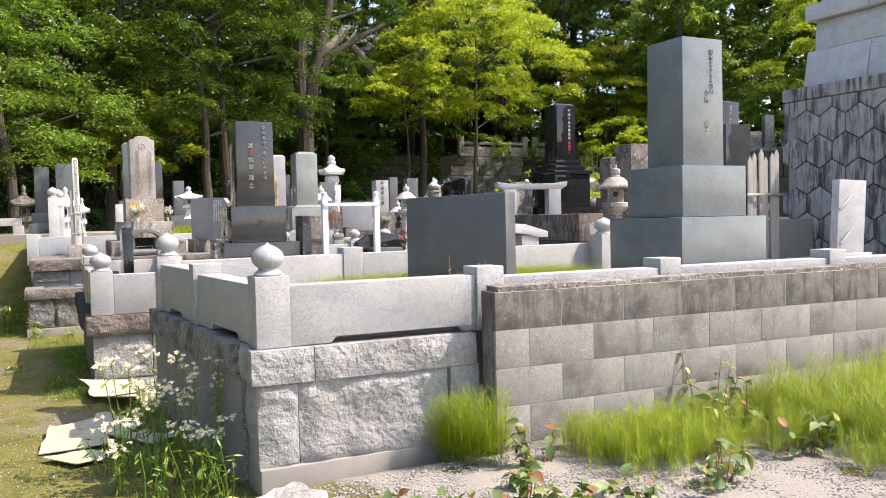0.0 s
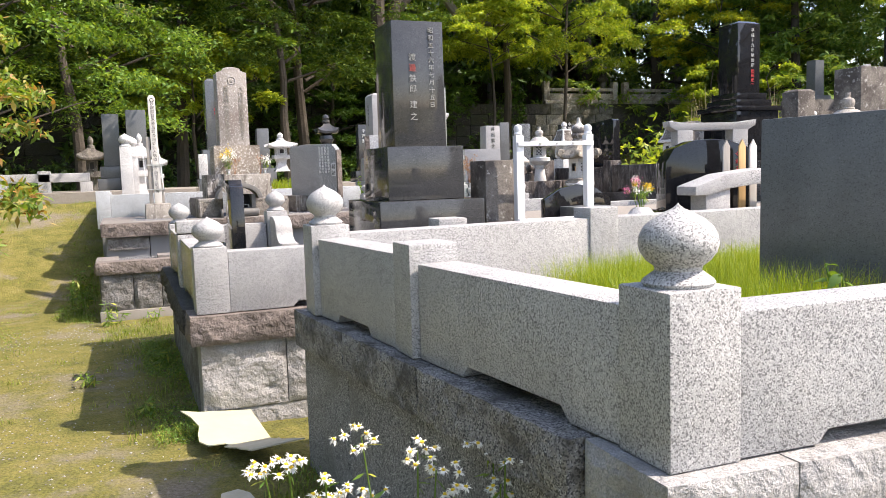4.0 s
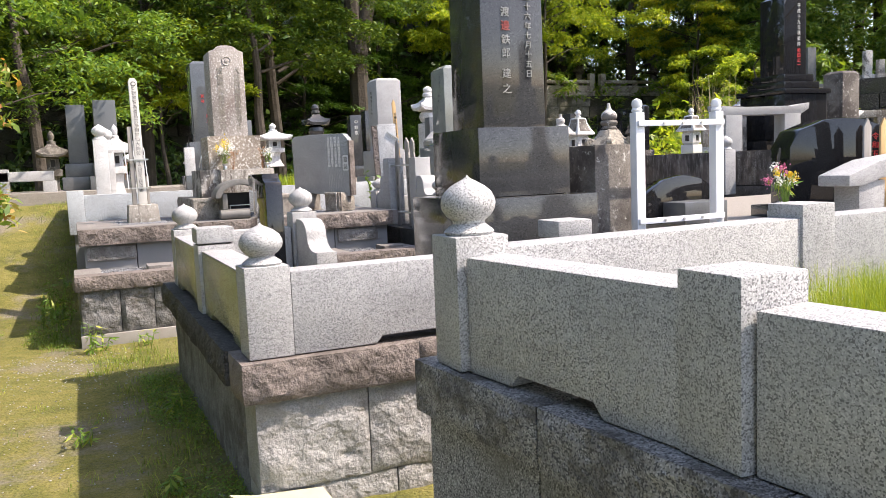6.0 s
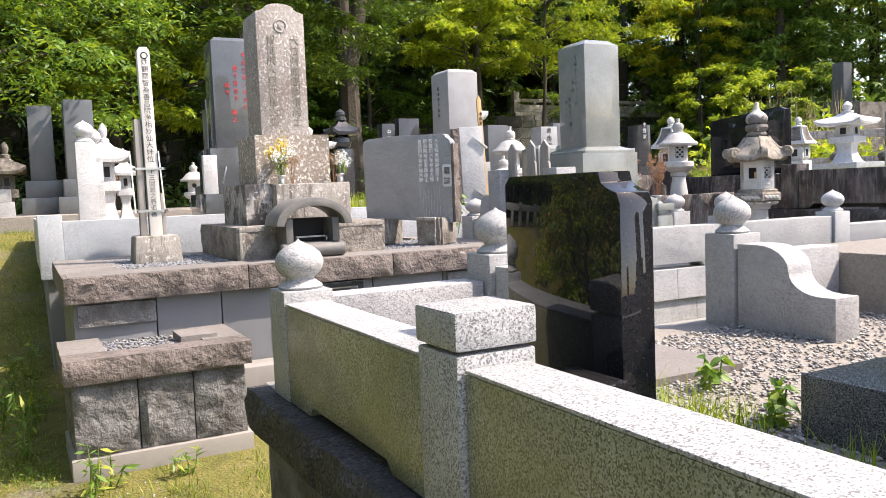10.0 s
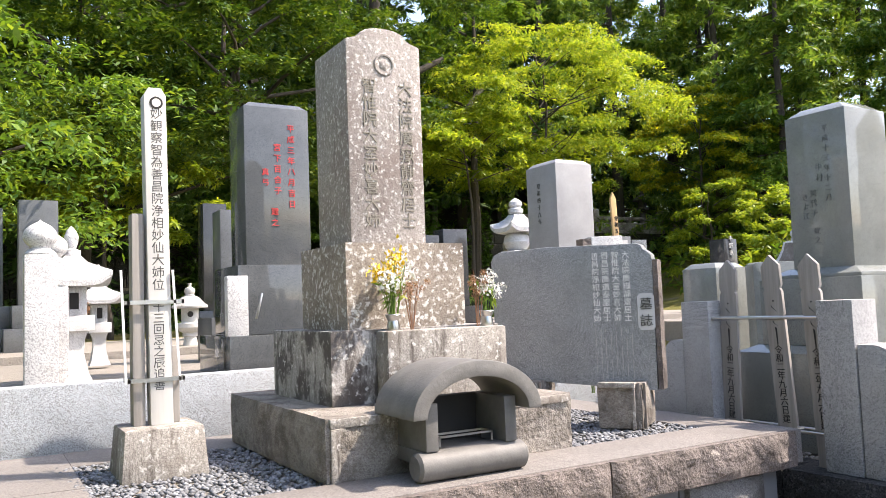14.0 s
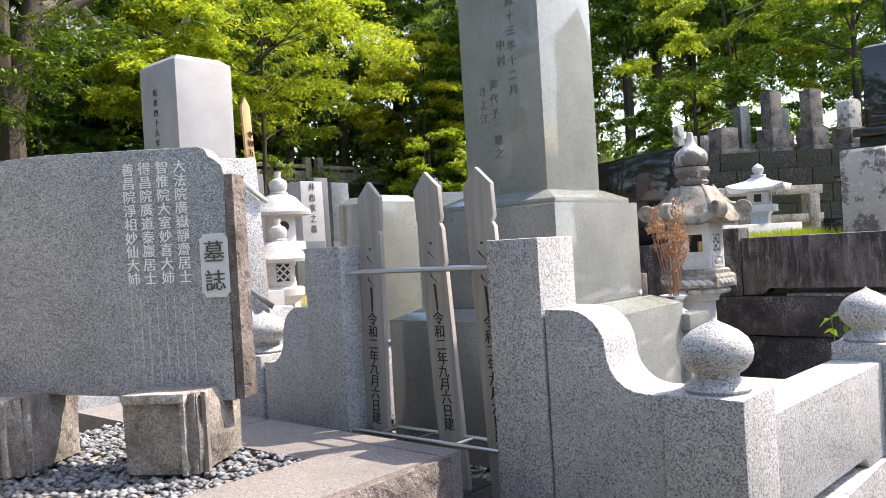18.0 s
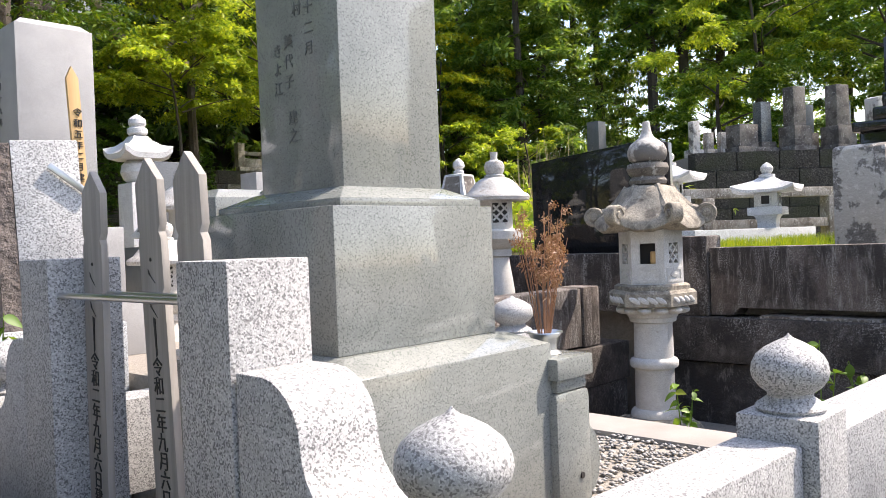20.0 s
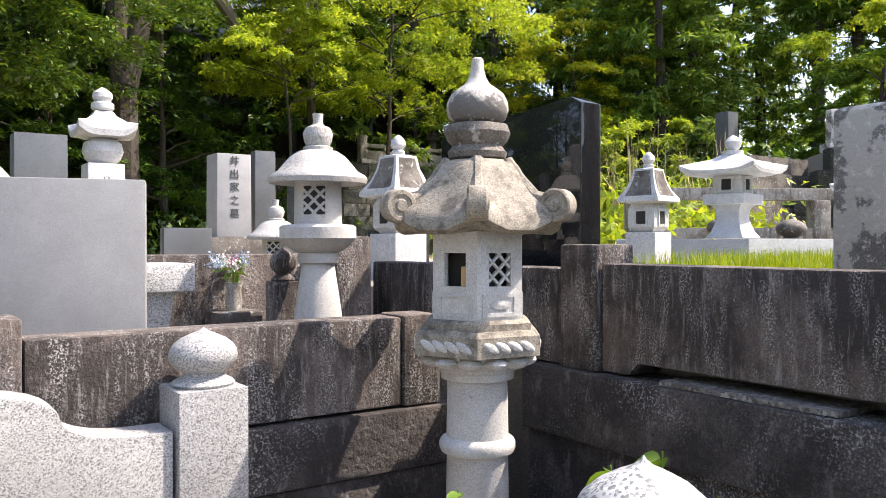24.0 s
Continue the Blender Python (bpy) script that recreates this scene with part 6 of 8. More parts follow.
pagoda_lantern(9.95, 14.2, 1.43, 0.86, "large white lantern with a wide hipped roof", 10)
pagoda_lantern(11.6, 13.8, 1.28, 0.92, "white lantern with a wide roof beside the hillside wall", 10)
pagoda_lantern(2.09, 14.41, 1.38, 0.56, "white lantern roof behind the memorial slab", 0)
pagoda_lantern(0.16, 13.85, 1.1, 0.82, "white granite lantern behind a pale blue kerb", 5, 0.55)
pagoda_lantern(0.42, 14.9, 1.12, 0.66, "small white lantern in the second row", 0, 0.5)
pagoda_lantern(-0.62, 20.6, 1.0, 1.25, "old dark stone lantern under the maples", 0, 0.58, WEATHERED_DARK)
five_ring(5.70, 17.58, 2.08, 0.68, "white five-tier stone stupa on a cube base", GRANITE_WHITE, 0, "井出家")
five_ring(3.38, 16.9, 1.86, 0.53, "polished black five-tier stupa", BLACK_DULL, 0)

# pale blue kerb plot behind the brown kerb
k = thing("stone_kerb", "pale blue-grey granite kerb round a raised plot", "kerb", -0.38, 13.0, 0)
part("front_kerb", bx(-0.22, 3.4, 13.0, 13.14, 0.75, 1.15, 0.006), GRANITE_BLUE, k, here=True)
part("corner_post", bx(-0.38, -0.222, 12.98, 13.15, 0.75, 1.20, 0.006), GRANITE_BLUE, k, here=True)
part("side_kerb", bx(-0.37, -0.23, 13.16, 15.5, 0.75, 1.15, 0.006), GRANITE_BLUE, k, here=True)
part("facing", bx(-0.34, 3.4, 13.02, 15.6, -0.05, 0.748, 0.006), PLASTER, k, here=True)
single("grave_bed", bx(-0.22, 3.4, 13.15, 16.0, 0.7, 1.10, 0.01), EARTH, "gravel bed of the raised plot", "grave bed", kind="structure")
single("grave_bed", bx(3.42, 4.85, 12.75, 16.2, -0.02, 0.95, 0.01), EARTH, "gravel bed of a back-row plot", "grave bed", kind="structure")
single("grave_bed", bx(4.6, 9.0, 16.2, 19.0, 0.2, 1.22, 0.01), EARTH, "raised bed of the back row", "grave bed", kind="structure")
single("grave_bed", bx(-1.5, 4.4, 16.05, 19.0, 0.2, 1.16, 0.01), EARTH, "raised bed of the back row", "grave bed", kind="structure")
gp = thing("gate_post", "white granite gate post with an onion finial", "gate post", -0.015, 13.4, 1.10)
post(gp, -0.015, 13.40, 0.14, 1.10, 1.73, GRANITE_WHITE, 1.90, 0.075)
gp2 = copy_thing(gp, pose(0.06, 13.75, 1.08))

# red-lettered stone and its neighbours
r = gravestone("dark grey gravestone with red carved letters on a stepped base", 1.17, 13.62, 1.10, [(0.66, 0.64, 0.21), (0.52, 0.48, 0.37)], (0.37, 0.29, 0.91), [POLISHED_SLATE, POLISHED_SLATE, POLISHED_SLATE], "hip")
glyphs(r, "平成三年八月吉日", 0.08, 1.33, -0.1465, 0.045, RED_PAINT, 1.35)
glyphs(r, "宮下百合子", 0.0, 1.22, -0.1465, 0.045, RED_PAINT, 1.35)
glyphs(r, "真弓", -0.07, 1.08, -0.1465, 0.042, RED_PAINT, 1.35)
glyphs(r, "建之", -0.02, 0.86, -0.1465, 0.045, RED_PAINT, 1.35)
bd = thing("tablet_holder", "white granite tablet holder with steel clamps", "tablet holder", 0.90, 13.38, 1.10)
part("slab", bx(-0.055, 0.055, -0.03, 0.03, 0.2, 0.52, 0.006), GRANITE_WHITE, bd)
part("foot", bx(-0.06, 0.06, -0.05, 0.05, 0.0, 0.2, 0.006), GRANITE_BLUE, bd)
part("clamp", moved(bx(-0.006, 0.006, -0.04, -0.03, 0.3, 0.44, 0.002), pose(0.02, 0, 0, 0, 14, 0)), STEEL, bd)
for label, x, y, z, tiers, shaft, mats in (
        ("dark grey gravestone in the back row", -0.20, 17.5, 1.16, [(0.5, 0.5, 0.2), (0.4, 0.4, 0.2)], (0.27, 0.27, 0.88), [SLATE, SLATE]),
        ("tall dark grey gravestone in the back row", 0.20, 17.2, 1.16, [(0.55, 0.55, 0.2), (0.42, 0.42, 0.2)], (0.32, 0.3, 0.92), [SLATE, SLATE]),
        ("black gravestone with white letters in the back row", 4.07, 17.0, 1.16, [(0.4, 0.4, 0.2)], (0.2, 0.2, 0.84), [BLACK_DULL, BLACK_DULL]),
        ("low black gravestone in the back row", 4.42, 17.1, 1.16, [(0.5, 0.5, 0.25)], (0.32, 0.25, 0.87), [BLACK_DULL, BLACK_DULL]),
        ("dark gravestone behind the red-lettered stone", 1.30, 14.9, 1.10, [(0.4, 0.4, 0.3)], (0.22, 0.22, 0.75), [SLATE, SLATE]),
        ("slim dark gravestone in the back row", 1.95, 18.0, 1.16, [(0.4, 0.4, 0.3)], (0.26, 0.25, 1.15), [BLACK_DULL, BLACK_DULL]),
        ("small dark gravestone in the back row", 2.35, 17.6, 1.16, [(0.4, 0.4, 0.3)], (0.22, 0.22, 0.72), [SLATE, SLATE]),
        ("tall pale grey gravestone on a stepped base", 3.44, 13.85, 0.95, [(0.64, 0.64, 0.25), (0.48, 0.50, 0.33)], (0.33, 0.35, 0.91), [PLAIN_GREY, PLAIN_GREY, PLAIN_GREY]),
        ("grey gravestone carved with a family name", 6.54, 16.75, 1.22, [(0.5, 0.5, 0.22)], (0.30, 0.28, 0.70), [WEATHERED_DARK, PLAIN_GREY]),
        ("slim dark inscribed stone in the back row", 6.95, 17.0, 1.22, [(0.4, 0.4, 0.2)], (0.2, 0.12, 0.8), [SLATE, SLATE]),
        ("dark low gravestone in the back row", 4.90, 15.5, 0.95, [(0.5, 0.4, 0.5)], (0.3, 0.2, 0.6), [SLATE, SLATE]),
        ("slate memorial slab with carved lines", 5.95, 16.0, 0.8, [(0.5, 0.2, 0.2)], (0.36, 0.1, 0.5), [SLATE, SLATE]),
        ("grey gravestone among the weeds", 7.6, 17.5, 1.22, [(0.5, 0.5, 0.3)], (0.28, 0.28, 0.7), [SLATE_MID, SLATE_MID]),
        ("black gravestone with a white crest", 7.9, 16.2, 1.2, [(0.4, 0.4, 0.3)], (0.24, 0.24, 0.62), [BLACK_DULL, BLACK_DULL]),
        ("pale green-grey gravestone behind wooden tablets", 3.62, 12.62, 0.70, [(0.46, 0.4, 0.3)], (0.26, 0.26, 0.62), [GREEN_STONE, GREEN_STONE]),
        ("brown weathered gravestone on a wide base", 7.55, 9.25, 1.16, [(0.72, 0.6, 0.25), (0.6, 0.5, 0.2)], (0.44, 0.36, 0.68), [WEATHERED_DARK, WEATHERED_DARK]),
        ("slim dark gravestone high on the hillside terrace", 19.1, 20.9, 2.87, [(0.6, 0.6, 0.3)], (0.34, 0.34, 1.03), [SLATE, SLATE]),
        ("grey-green gravestone with a hipped top", 8.73, 11.31, 1.16, [(0.6, 0.5, 0.2), (0.42, 0.40, 0.22)], (0.30, 0.29, 0.70), [WEATHERED_DARK, WEATHERED_DARK]),
        ("dark gravestone with shaded side behind a white frame", 2.19, 7.42, 0.63, [(0.34, 0.34, 0.12)], (0.25, 0.25, 0.62), [WEATHERED_DARK, WEATHERED_DARK]),
        ("black gravestone behind the block wall plot", 8.5, 8.4, 1.0, [(0.6, 0.5, 0.4)], (0.46, 0.35, 1.1), [BLACK_DULL, BLACK_DULL])):
    gs = gravestone(label, x, y, z, tiers, shaft, mats, "hip" if "hipped" in label or "pale" in label else "flat")
    if "family name" in label:
        glyphs(gs, "井出家之墓", 0.0, 0.83, -0.1415, 0.085, CARVED_DARK, 1.3)
    if "tall pale" in label:
        glyphs(gs, "昭和四十九年", 0.03, 1.30, -0.1655, 0.04, CARVED_DARK, 1.3, "l")
    if "white crest" in label or "white letters" in label:
        glyphs(gs, "中野家", 0.0, 0.9, -0.125 if "crest" in label else -0.1015, 0.07, CARVED, 1.3)

# tall black obelisks
for x, y, z, w, tip, red in ((7.57, 11.18, 1.10, 0.36, 3.12, True), (12.15, 12.3, 1.16, 0.56, 3.5, False)):
    foot = 2.2 if red else 2.1
    t = thing("gravestone", "tall polished black gravestone with a moulded base", "gravestone", x, y, z)
    h = foot - z
    part("base_tier", bx(-w * 1.25, w * 1.25, -w * 1.25, w * 1.25, 0, h * 0.30, 0.008), BLACK, t)
    part("base_tier", bx(-w * 0.95, w * 0.95, -w * 0.95, w * 0.95, h * 0.30, h * 0.78, 0.008), BLACK, t)
    part("moulding", joined(bx(-w * 1.05, w * 1.05, -w * 1.05, w * 1.05, h * 0.78, h * 0.84, 0.02), bx(-w * 0.8, w * 0.8, -w * 0.8, w * 0.8, h * 0.84, h * 0.92, 0.02), bx(-w * 0.68, w * 0.68, -w * 0.68, w * 0.68, h * 0.92, h, 0.02)), BLACK, t, "stepped glossy moulding")
    part("shaft", joined(bx(-w / 2, w / 2, -w / 2, w / 2, h, tip - z - 0.03, 0.006), bx(-w / 2 + 0.006, w / 2 - 0.006, -w / 2 + 0.006, w / 2 - 0.006, tip - z - 0.03, tip - z, 0.003, 0.05, 0.05)), BLACK, t)
    glyphs(t, "平成十九年秋彼岸" if red else "昭和五十年十月吉日", 0.06, tip - z - 0.14, -w / 2 - 0.0015, 0.055, CARVED, 1.15)
    if red:
        glyphs(t, "松田正一", 0.06, tip - z - 0.66, -w / 2 - 0.0015, 0.055, RED_PAINT, 1.0)

# stone gate frame with a low wall
g = thing("stone_gate", "low granite gate with a curved lintel", "stone gate", 6.70, 10.72, 0.9, -13)
part("lintel", moved(prism([(-0.56, 0.86), (-0.47, 0.81), (0.47, 0.81), (0.56, 0.86), (0.57, 0.93), (0.34, 0.90), (-0.34, 0.90), (-0.57, 0.93)], "y", -0.10, 0.10, 0.008), pose(0, 0, 0, 0, 0, 0)), GRANITE, g)
for sx in (-0.36, 0.36):
    part("post", bx(sx - 0.1, sx + 0.1, -0.1, 0.1, 0, 0.82, 0.006), GRANITE, g)
cw = thing("concrete_wall", "weathered concrete wall in the second row", "wall", 4.9, 10.2, 0, kind="structure")
part("slab", bx(6.3, 7.9, 10.35, 10.5, 0.9, 1.32, 0.01), CONCRETE, cw, here=True)
fp = thing("gate_post", "granite post with an onion finial by the gate", "gate post", 5.83, 10.32, 0.9)
post(fp, 5.83, 10.32, 0.14, 0.88, 1.34, GRANITE, 1.49, 0.07)
fp2 = thing("gate_post", "granite post with an onion finial at a plot corner", "gate post", 4.49, 5.95, 0.72)
post(fp2, 4.49, 5.95, 0.2, 0.72, 1.14, GRANITE, 1.30, 0.09)

# black polished slab behind the lantern
sl = thing("memorial_slab", "large polished black memorial slab with a stepped shoulder", "memorial slab", 6.40, 12.85, 1.16)
part("slab", prism([(-0.49, 0.12), (0.49, 0.12), (0.49, 0.75), (-0.43, 0.82), (-0.49, 0.79)], "x", 0.0, 0.11, 0.008), BLACK, sl)
part("foot", bx(-0.06, 0.2, -0.55, 0.55, 0.0, 0.12, 0.01), BLACK, sl)
gb = gravestone("lichen-blotched grey gravestone with a rounded top", 6.92, 11.40, 1.16, [(0.46, 0.42, 0.08)], (0.31, 0.27, 0.62), [LICHEN_DARK, LICHEN_DARK], "round")
vz = single("flower_vase", lathe([(0.001, 0), (0.05, 0), (0.05, 0.09), (0.06, 0.12), (0.055, 0.12), (0.04, 0.1), (0.001, 0.1)], 16), BLACK, "black stone vase by the lichened stone", "vase", 6.62, 11.95, 1.16)
sl = thing("memorial_slab", "plain grey granite slab with a rough brown edge", "memorial slab", 4.606, 12.935, 0.6, -16)
part("slab", bx(-0.235, 0.262, -0.06, 0.06, 0.05, 1.0, 0.005), PLAIN_GREY, sl)
part("rough_edge", hewn(-0.265, -0.237, -0.06, 0.06, 0.05, 0.995, 0.01, 0.06, 221, "l"), HEWN_BROWN, sl)
part("foot", bx(-0.33, 0.33, -0.12, 0.12, 0.0, 0.05, 0.006), SLATE_MID, sl)
tb = thing("stone_table", "pale stone offering table", "table", 4.96, 13.33, 0.6)
part("top", bx(-0.18, 0.17, -0.14, 0.14, 0.60, 0.71, 0.012), GRANITE_FINE, tb)
part("leg", lathe([(0.21, 0), (0.205, 0.06), (0.15, 0.16), (0.115, 0.32), (0.115, 0.45), (0.14, 0.60)], 4, False, 45), GRANITE_FINE, tb)
fp3 = thing("gate_post", "brown weathered post with a round finial", "gate post", 5.5, 13.42, 0.9)
post(fp3, 5.5, 13.2, 0.11, 0.6, 1.23, CONCRETE, 1.38, 0.055)

# leaning tablet slab with clamps behind the fourth plot
le = thing("tablet_holder", "rough-edged granite slab with steel clamps holding wooden tablets", "tablet holder", 3.16, 13.05, 0.95, -12)
part("slab", moved(bx(-0.10, 0.12, -0.04, 0.04, 0, 0.87, 0.006), pose(0, 0, 0, 0, -2, 0)), GRANITE_FINE, le)
part("rough_edge", moved(hewn(-0.16, -0.102, -0.04, 0.045, 0, 0.86, 0.012, 0.05, 231, "lf"), pose(0, 0, 0, 0, -2, 0)), HEWN_BROWN, le)
for zz in (0.25, 0.72):
    part("clamp", moved(bx(0.0, 0.17, -0.055, -0.045, -0.012, 0.012, 0.003), pose(-0.01, 0, zz + 0.06, 0, 38, 0)), STEEL, le)
nt_ = thing("wooden_tablet", "fresh cedar memorial tablet with black writing", "wooden tablet", 3.30, 13.10, 0.95)
brd = part("board", moved(prism([(-0.022, 0), (0.022, 0), (0.022, 1.12), (0, 1.165), (-0.022, 1.12)], "y", -0.008, 0.008, 0.001), pose(0.03, 0, 0, 0, -3, 0)), WOOD_NEW, nt_)
glyphs(brd, "令和五年二月建之", -0.015, 0.98, -0.0095, 0.034, INK, 1.2)

# white metal frame
fr = thing("white_frame", "white-painted metal frame for memorial tablets", "frame", 2.51, 7.2, 0.78)
for sx in (-0.255, 0.255):
    pst = part("post", bx(sx - 0.026, sx + 0.026, -0.026, 0.026, 0.0, 0.74, 0.003), WHITE_METAL, fr)
    part("knob", lathe([(0.022, 0.74), (0.028, 0.75), (0.022, 0.762), (0.028, 0.78), (0.022, 0.80), (0.001, 0.81)], 14, True, 0, sx, 0), WHITE_METAL, pst)
for zz in (0.685, 0.20):
    part("rail", bx(-0.275, 0.275, -0.04, -0.027, zz - 0.014, zz + 0.014, 0.002), WHITE_METAL, fr)
    for sx in (-0.12, 0, 0.12):
        part("bolt", moved(lathe([(0.001, -0.004), (0.007, -0.004), (0.007, 0.004), (0.001, 0.004)], 10), pose(sx, -0.043, zz, 90)), STEEL, fr)

# plot with a dark round-topped stone and an arched granite shelf
single("grave_bed", bx(2.96, 6.2, 6.32, 9.6, -0.02, 0.90, 0.01), EARTH, "gravel bed of the plot beside the black monument", "grave bed", kind="structure")
rs = thing("gravestone", "polished black gravestone with sloping shoulders and red letters", "gravestone", 3.92, 7.45, 0.90, -20)
part("base_tier", bx(-0.42, 0.42, -0.2, 0.2, 0, 0.07, 0.006), BLACK, rs)
part("shaft", prism([(-0.33, 0.07), (0.33, 0.07), (0.33, 0.42), (0.27, 0.52), (0.12, 0.575), (0, 0.585), (-0.12, 0.575), (-0.27, 0.52), (-0.33, 0.42)], "y", -0.12, 0.12, 0.01), BLACK, rs)
glyphs(rs, "令和五年", 0.20, 0.45, -0.1215, 0.045, RED_PAINT, 1.15)
glyphs(rs, "渡邊", 0.14, 0.30, -0.1215, 0.045, RED_PAINT, 1.15)
be = thing("stone_shelf", "arched pale granite shelf on two block legs", "stone shelf", 3.95, 7.0, 0.90)
ar = [(-0.56, 0.20), (-0.45, 0.20), (-0.3, 0.235), (0, 0.265), (0.3, 0.235), (0.45, 0.20), (0.56, 0.20), (0.56, 0.26), (0.3, 0.335), (0, 0.365), (-0.3, 0.335), (-0.56, 0.26)]
part("top", prism(ar, "y", -0.1, 0.1, 0.01), GRANITE, be)
for sx in (-0.36, 0.36):
    part("leg", bx(sx - 0.1, sx + 0.1, -0.08, 0.08, 0.0, 0.225, 0.006), GRANITE, be)
for dx, m in ((-0.12, WOOD_GREY), (0.02, WOOD_NEW), (0.12, WOOD_PALE)):
    tt = thing("wooden_tablet", "upright wooden memorial tablet behind a granite shelf", "wooden tablet", 4.0 + dx, 7.18, 0.90)
    part("board", prism([(-0.03, 0), (0.03, 0), (0.03, 0.52), (0, 0.57), (-0.03, 0.52)], "y", -0.006, 0.006, 0.001), m, tt)
lw = thing("water_basin", "low polished black stone with an arched back", "stone basin", 3.02, 7.75, 0.90)
part("back", prism([(-0.28, 0), (0.28, 0), (0.28, 0.18), (0.14, 0.26), (0, 0.285), (-0.14, 0.26), (-0.28, 0.18)], "y", 0.0, 0.06, 0.006), BLACK, lw)
part("basin", bx(-0.16, 0.16, -0.2, -0.003, 0, 0.13, 0.01), SLATE, lw)
jar = thing("flower_vase", "round white granite vase with mixed flowers", "vase", 3.02, 6.98, 0.90)
part("jar", lathe([(0.001, 0), (0.05, 0), (0.085, 0.05), (0.09, 0.09), (0.06, 0.13), (0.04, 0.14), (0.001, 0.14)], 20), GRANITE_FINE, jar)


# ---- flowers ----
def bouquet(x, y, z, label, seed, heads, h=0.16, spread=0.06, leafmat=None, stems=14, head=0.027):
    """Stems, leaves and flower heads in a vase; heads: a list of petal materials."""
    rnd, rng = random.Random(seed), np.random.default_rng(seed)
    t = thing("flowers", label, "flowers", x, y, z)
    lm = leafmat or WEED
    tips = []
    for k in range(stems):
        a, r = rnd.uniform(0, 6.28), spread * math.sqrt(rnd.random())
        top = (r * math.cos(a), r * math.sin(a), h * rnd.uniform(0.55, 1.0))
        tips.append(top)
        part("stem", limb([(top[0] * 0.1, top[1] * 0.1, -0.06), (top[0] * 0.5, top[1] * 0.5, h * 0.3), top], 0.0014 if lm is DRY else 0.0025, 0.001 if lm is DRY else 0.0015, 5), lm, t)
    pts = np.array([[p[0] * u, p[1] * u, p[2] * (0.15 + 0.75 * u)] for p in tips for u in (0.4, 0.55, 0.7, 0.85)]) + rng.normal(0, 0.008, (4 * stems, 3))
    v, f = scatter(rng, pts, 0.02 if lm is DRY else 0.045, 1, 0.9)
    soup("foliage", v, f, lm, t)
    for k, m in enumerate(heads):
        p = tips[k % len(tips)]
        if m is DRY:
            u = rnd.uniform(0.55, 1.0)
            p = (p[0] * u + rnd.gauss(0, 0.012), p[1] * u + rnd.gauss(0, 0.012), p[2] * (0.15 + 0.85 * u))
        vs, fs = scatter(rng, np.repeat(np.array([p]), 80, 0) + rng.normal(0, head * 0.42, (80, 3)), head * 0.4, 1, 1.2, 0.35, 0.6)
        o = soup("flower", vs, fs, m, t)
    return t


W_, Y_, K_ = PETAL_WHITE, PETAL_YELLOW, PETAL_PINK
for x, y, z, hd, sd in ((1.02, 11.80, 1.40, [W_, W_, W_, W_, Y_, Y_, W_, Y_], 1), (1.42, 11.80, 1.40, [W_, W_, W_, W_], 2)):
    vs_ = single("flower_vase", lathe([(0.001, -0.06), (0.022, -0.06), (0.025, -0.04), (0.02, -0.02), (0.03, 0.0), (0.028, 0.003), (0.001, -0.01)], 16), STEEL, "small steel grave vase on the pedestal", "vase", x, y, z)
    bouquet(x, y, z + 0.0, "white and yellow flowers in a small steel vase", sd, hd, 0.21 if sd == 1 else 0.14, 0.075 if sd == 1 else 0.045, None, 14 if sd == 1 else 7, 0.042 if sd == 1 else 0.034)
bouquet(1.09, 11.79, 1.40, "dried brown flowers beside fresh ones", 3, [DRY] * 8, 0.15, 0.05, DRY, 10, 0.014)
bouquet(1.37, 11.79, 1.40, "dried brown flowers beside fresh ones", 4, [DRY] * 8, 0.17, 0.05, DRY, 10, 0.014)
bouquet(3.70, 11.275, 1.165, "tall dried brown flowers in a steel vase", 5, [DRY] * 60, 0.34, 0.08, DRY, 26, 0.014)
bouquet(3.74, 11.60, 1.165, "tall dried brown flowers in a steel vase", 6, [DRY] * 52, 0.30, 0.065, DRY, 24, 0.014)
bouquet(3.02, 6.98, 1.05, "yellow, white and pink flowers in a round vase", 7, [Y_, Y_, W_, W_, K_, W_, K_, Y_], 0.17, 0.1, None, 12, 0.03)
fs_ = thing("flower_stand", "dark stained stone stand with a small vase", "flower stand", 5.36, 13.4, 0.6)
part("block", bx(-0.10, 0.10, -0.09, 0.09, 0.0, 0.50, 0.012), WEATHERED_DARK, fs_)
part("vase", lathe([(0.001, 0.50), (0.032, 0.50), (0.036, 0.54), (0.03, 0.59), (0.04, 0.62), (0.034, 0.617), (0.001, 0.56)], 18), WEATHERED, fs_, "small pale stone vase")
bouquet(5.36, 13.4, 1.22, "pale blue, white and pink artificial flowers with green leaves", 8, [PETAL_BLUE, W_, PETAL_BLUE, W_, W_, K_, PETAL_BLUE], 0.12, 0.075, None, 10, 0.036)
bouquet(0.27, 14.35, 1.35, "dried reddish flowers by a small stele", 9, [DRY] * 12, 0.18, 0.06, DRY, 12, 0.014)

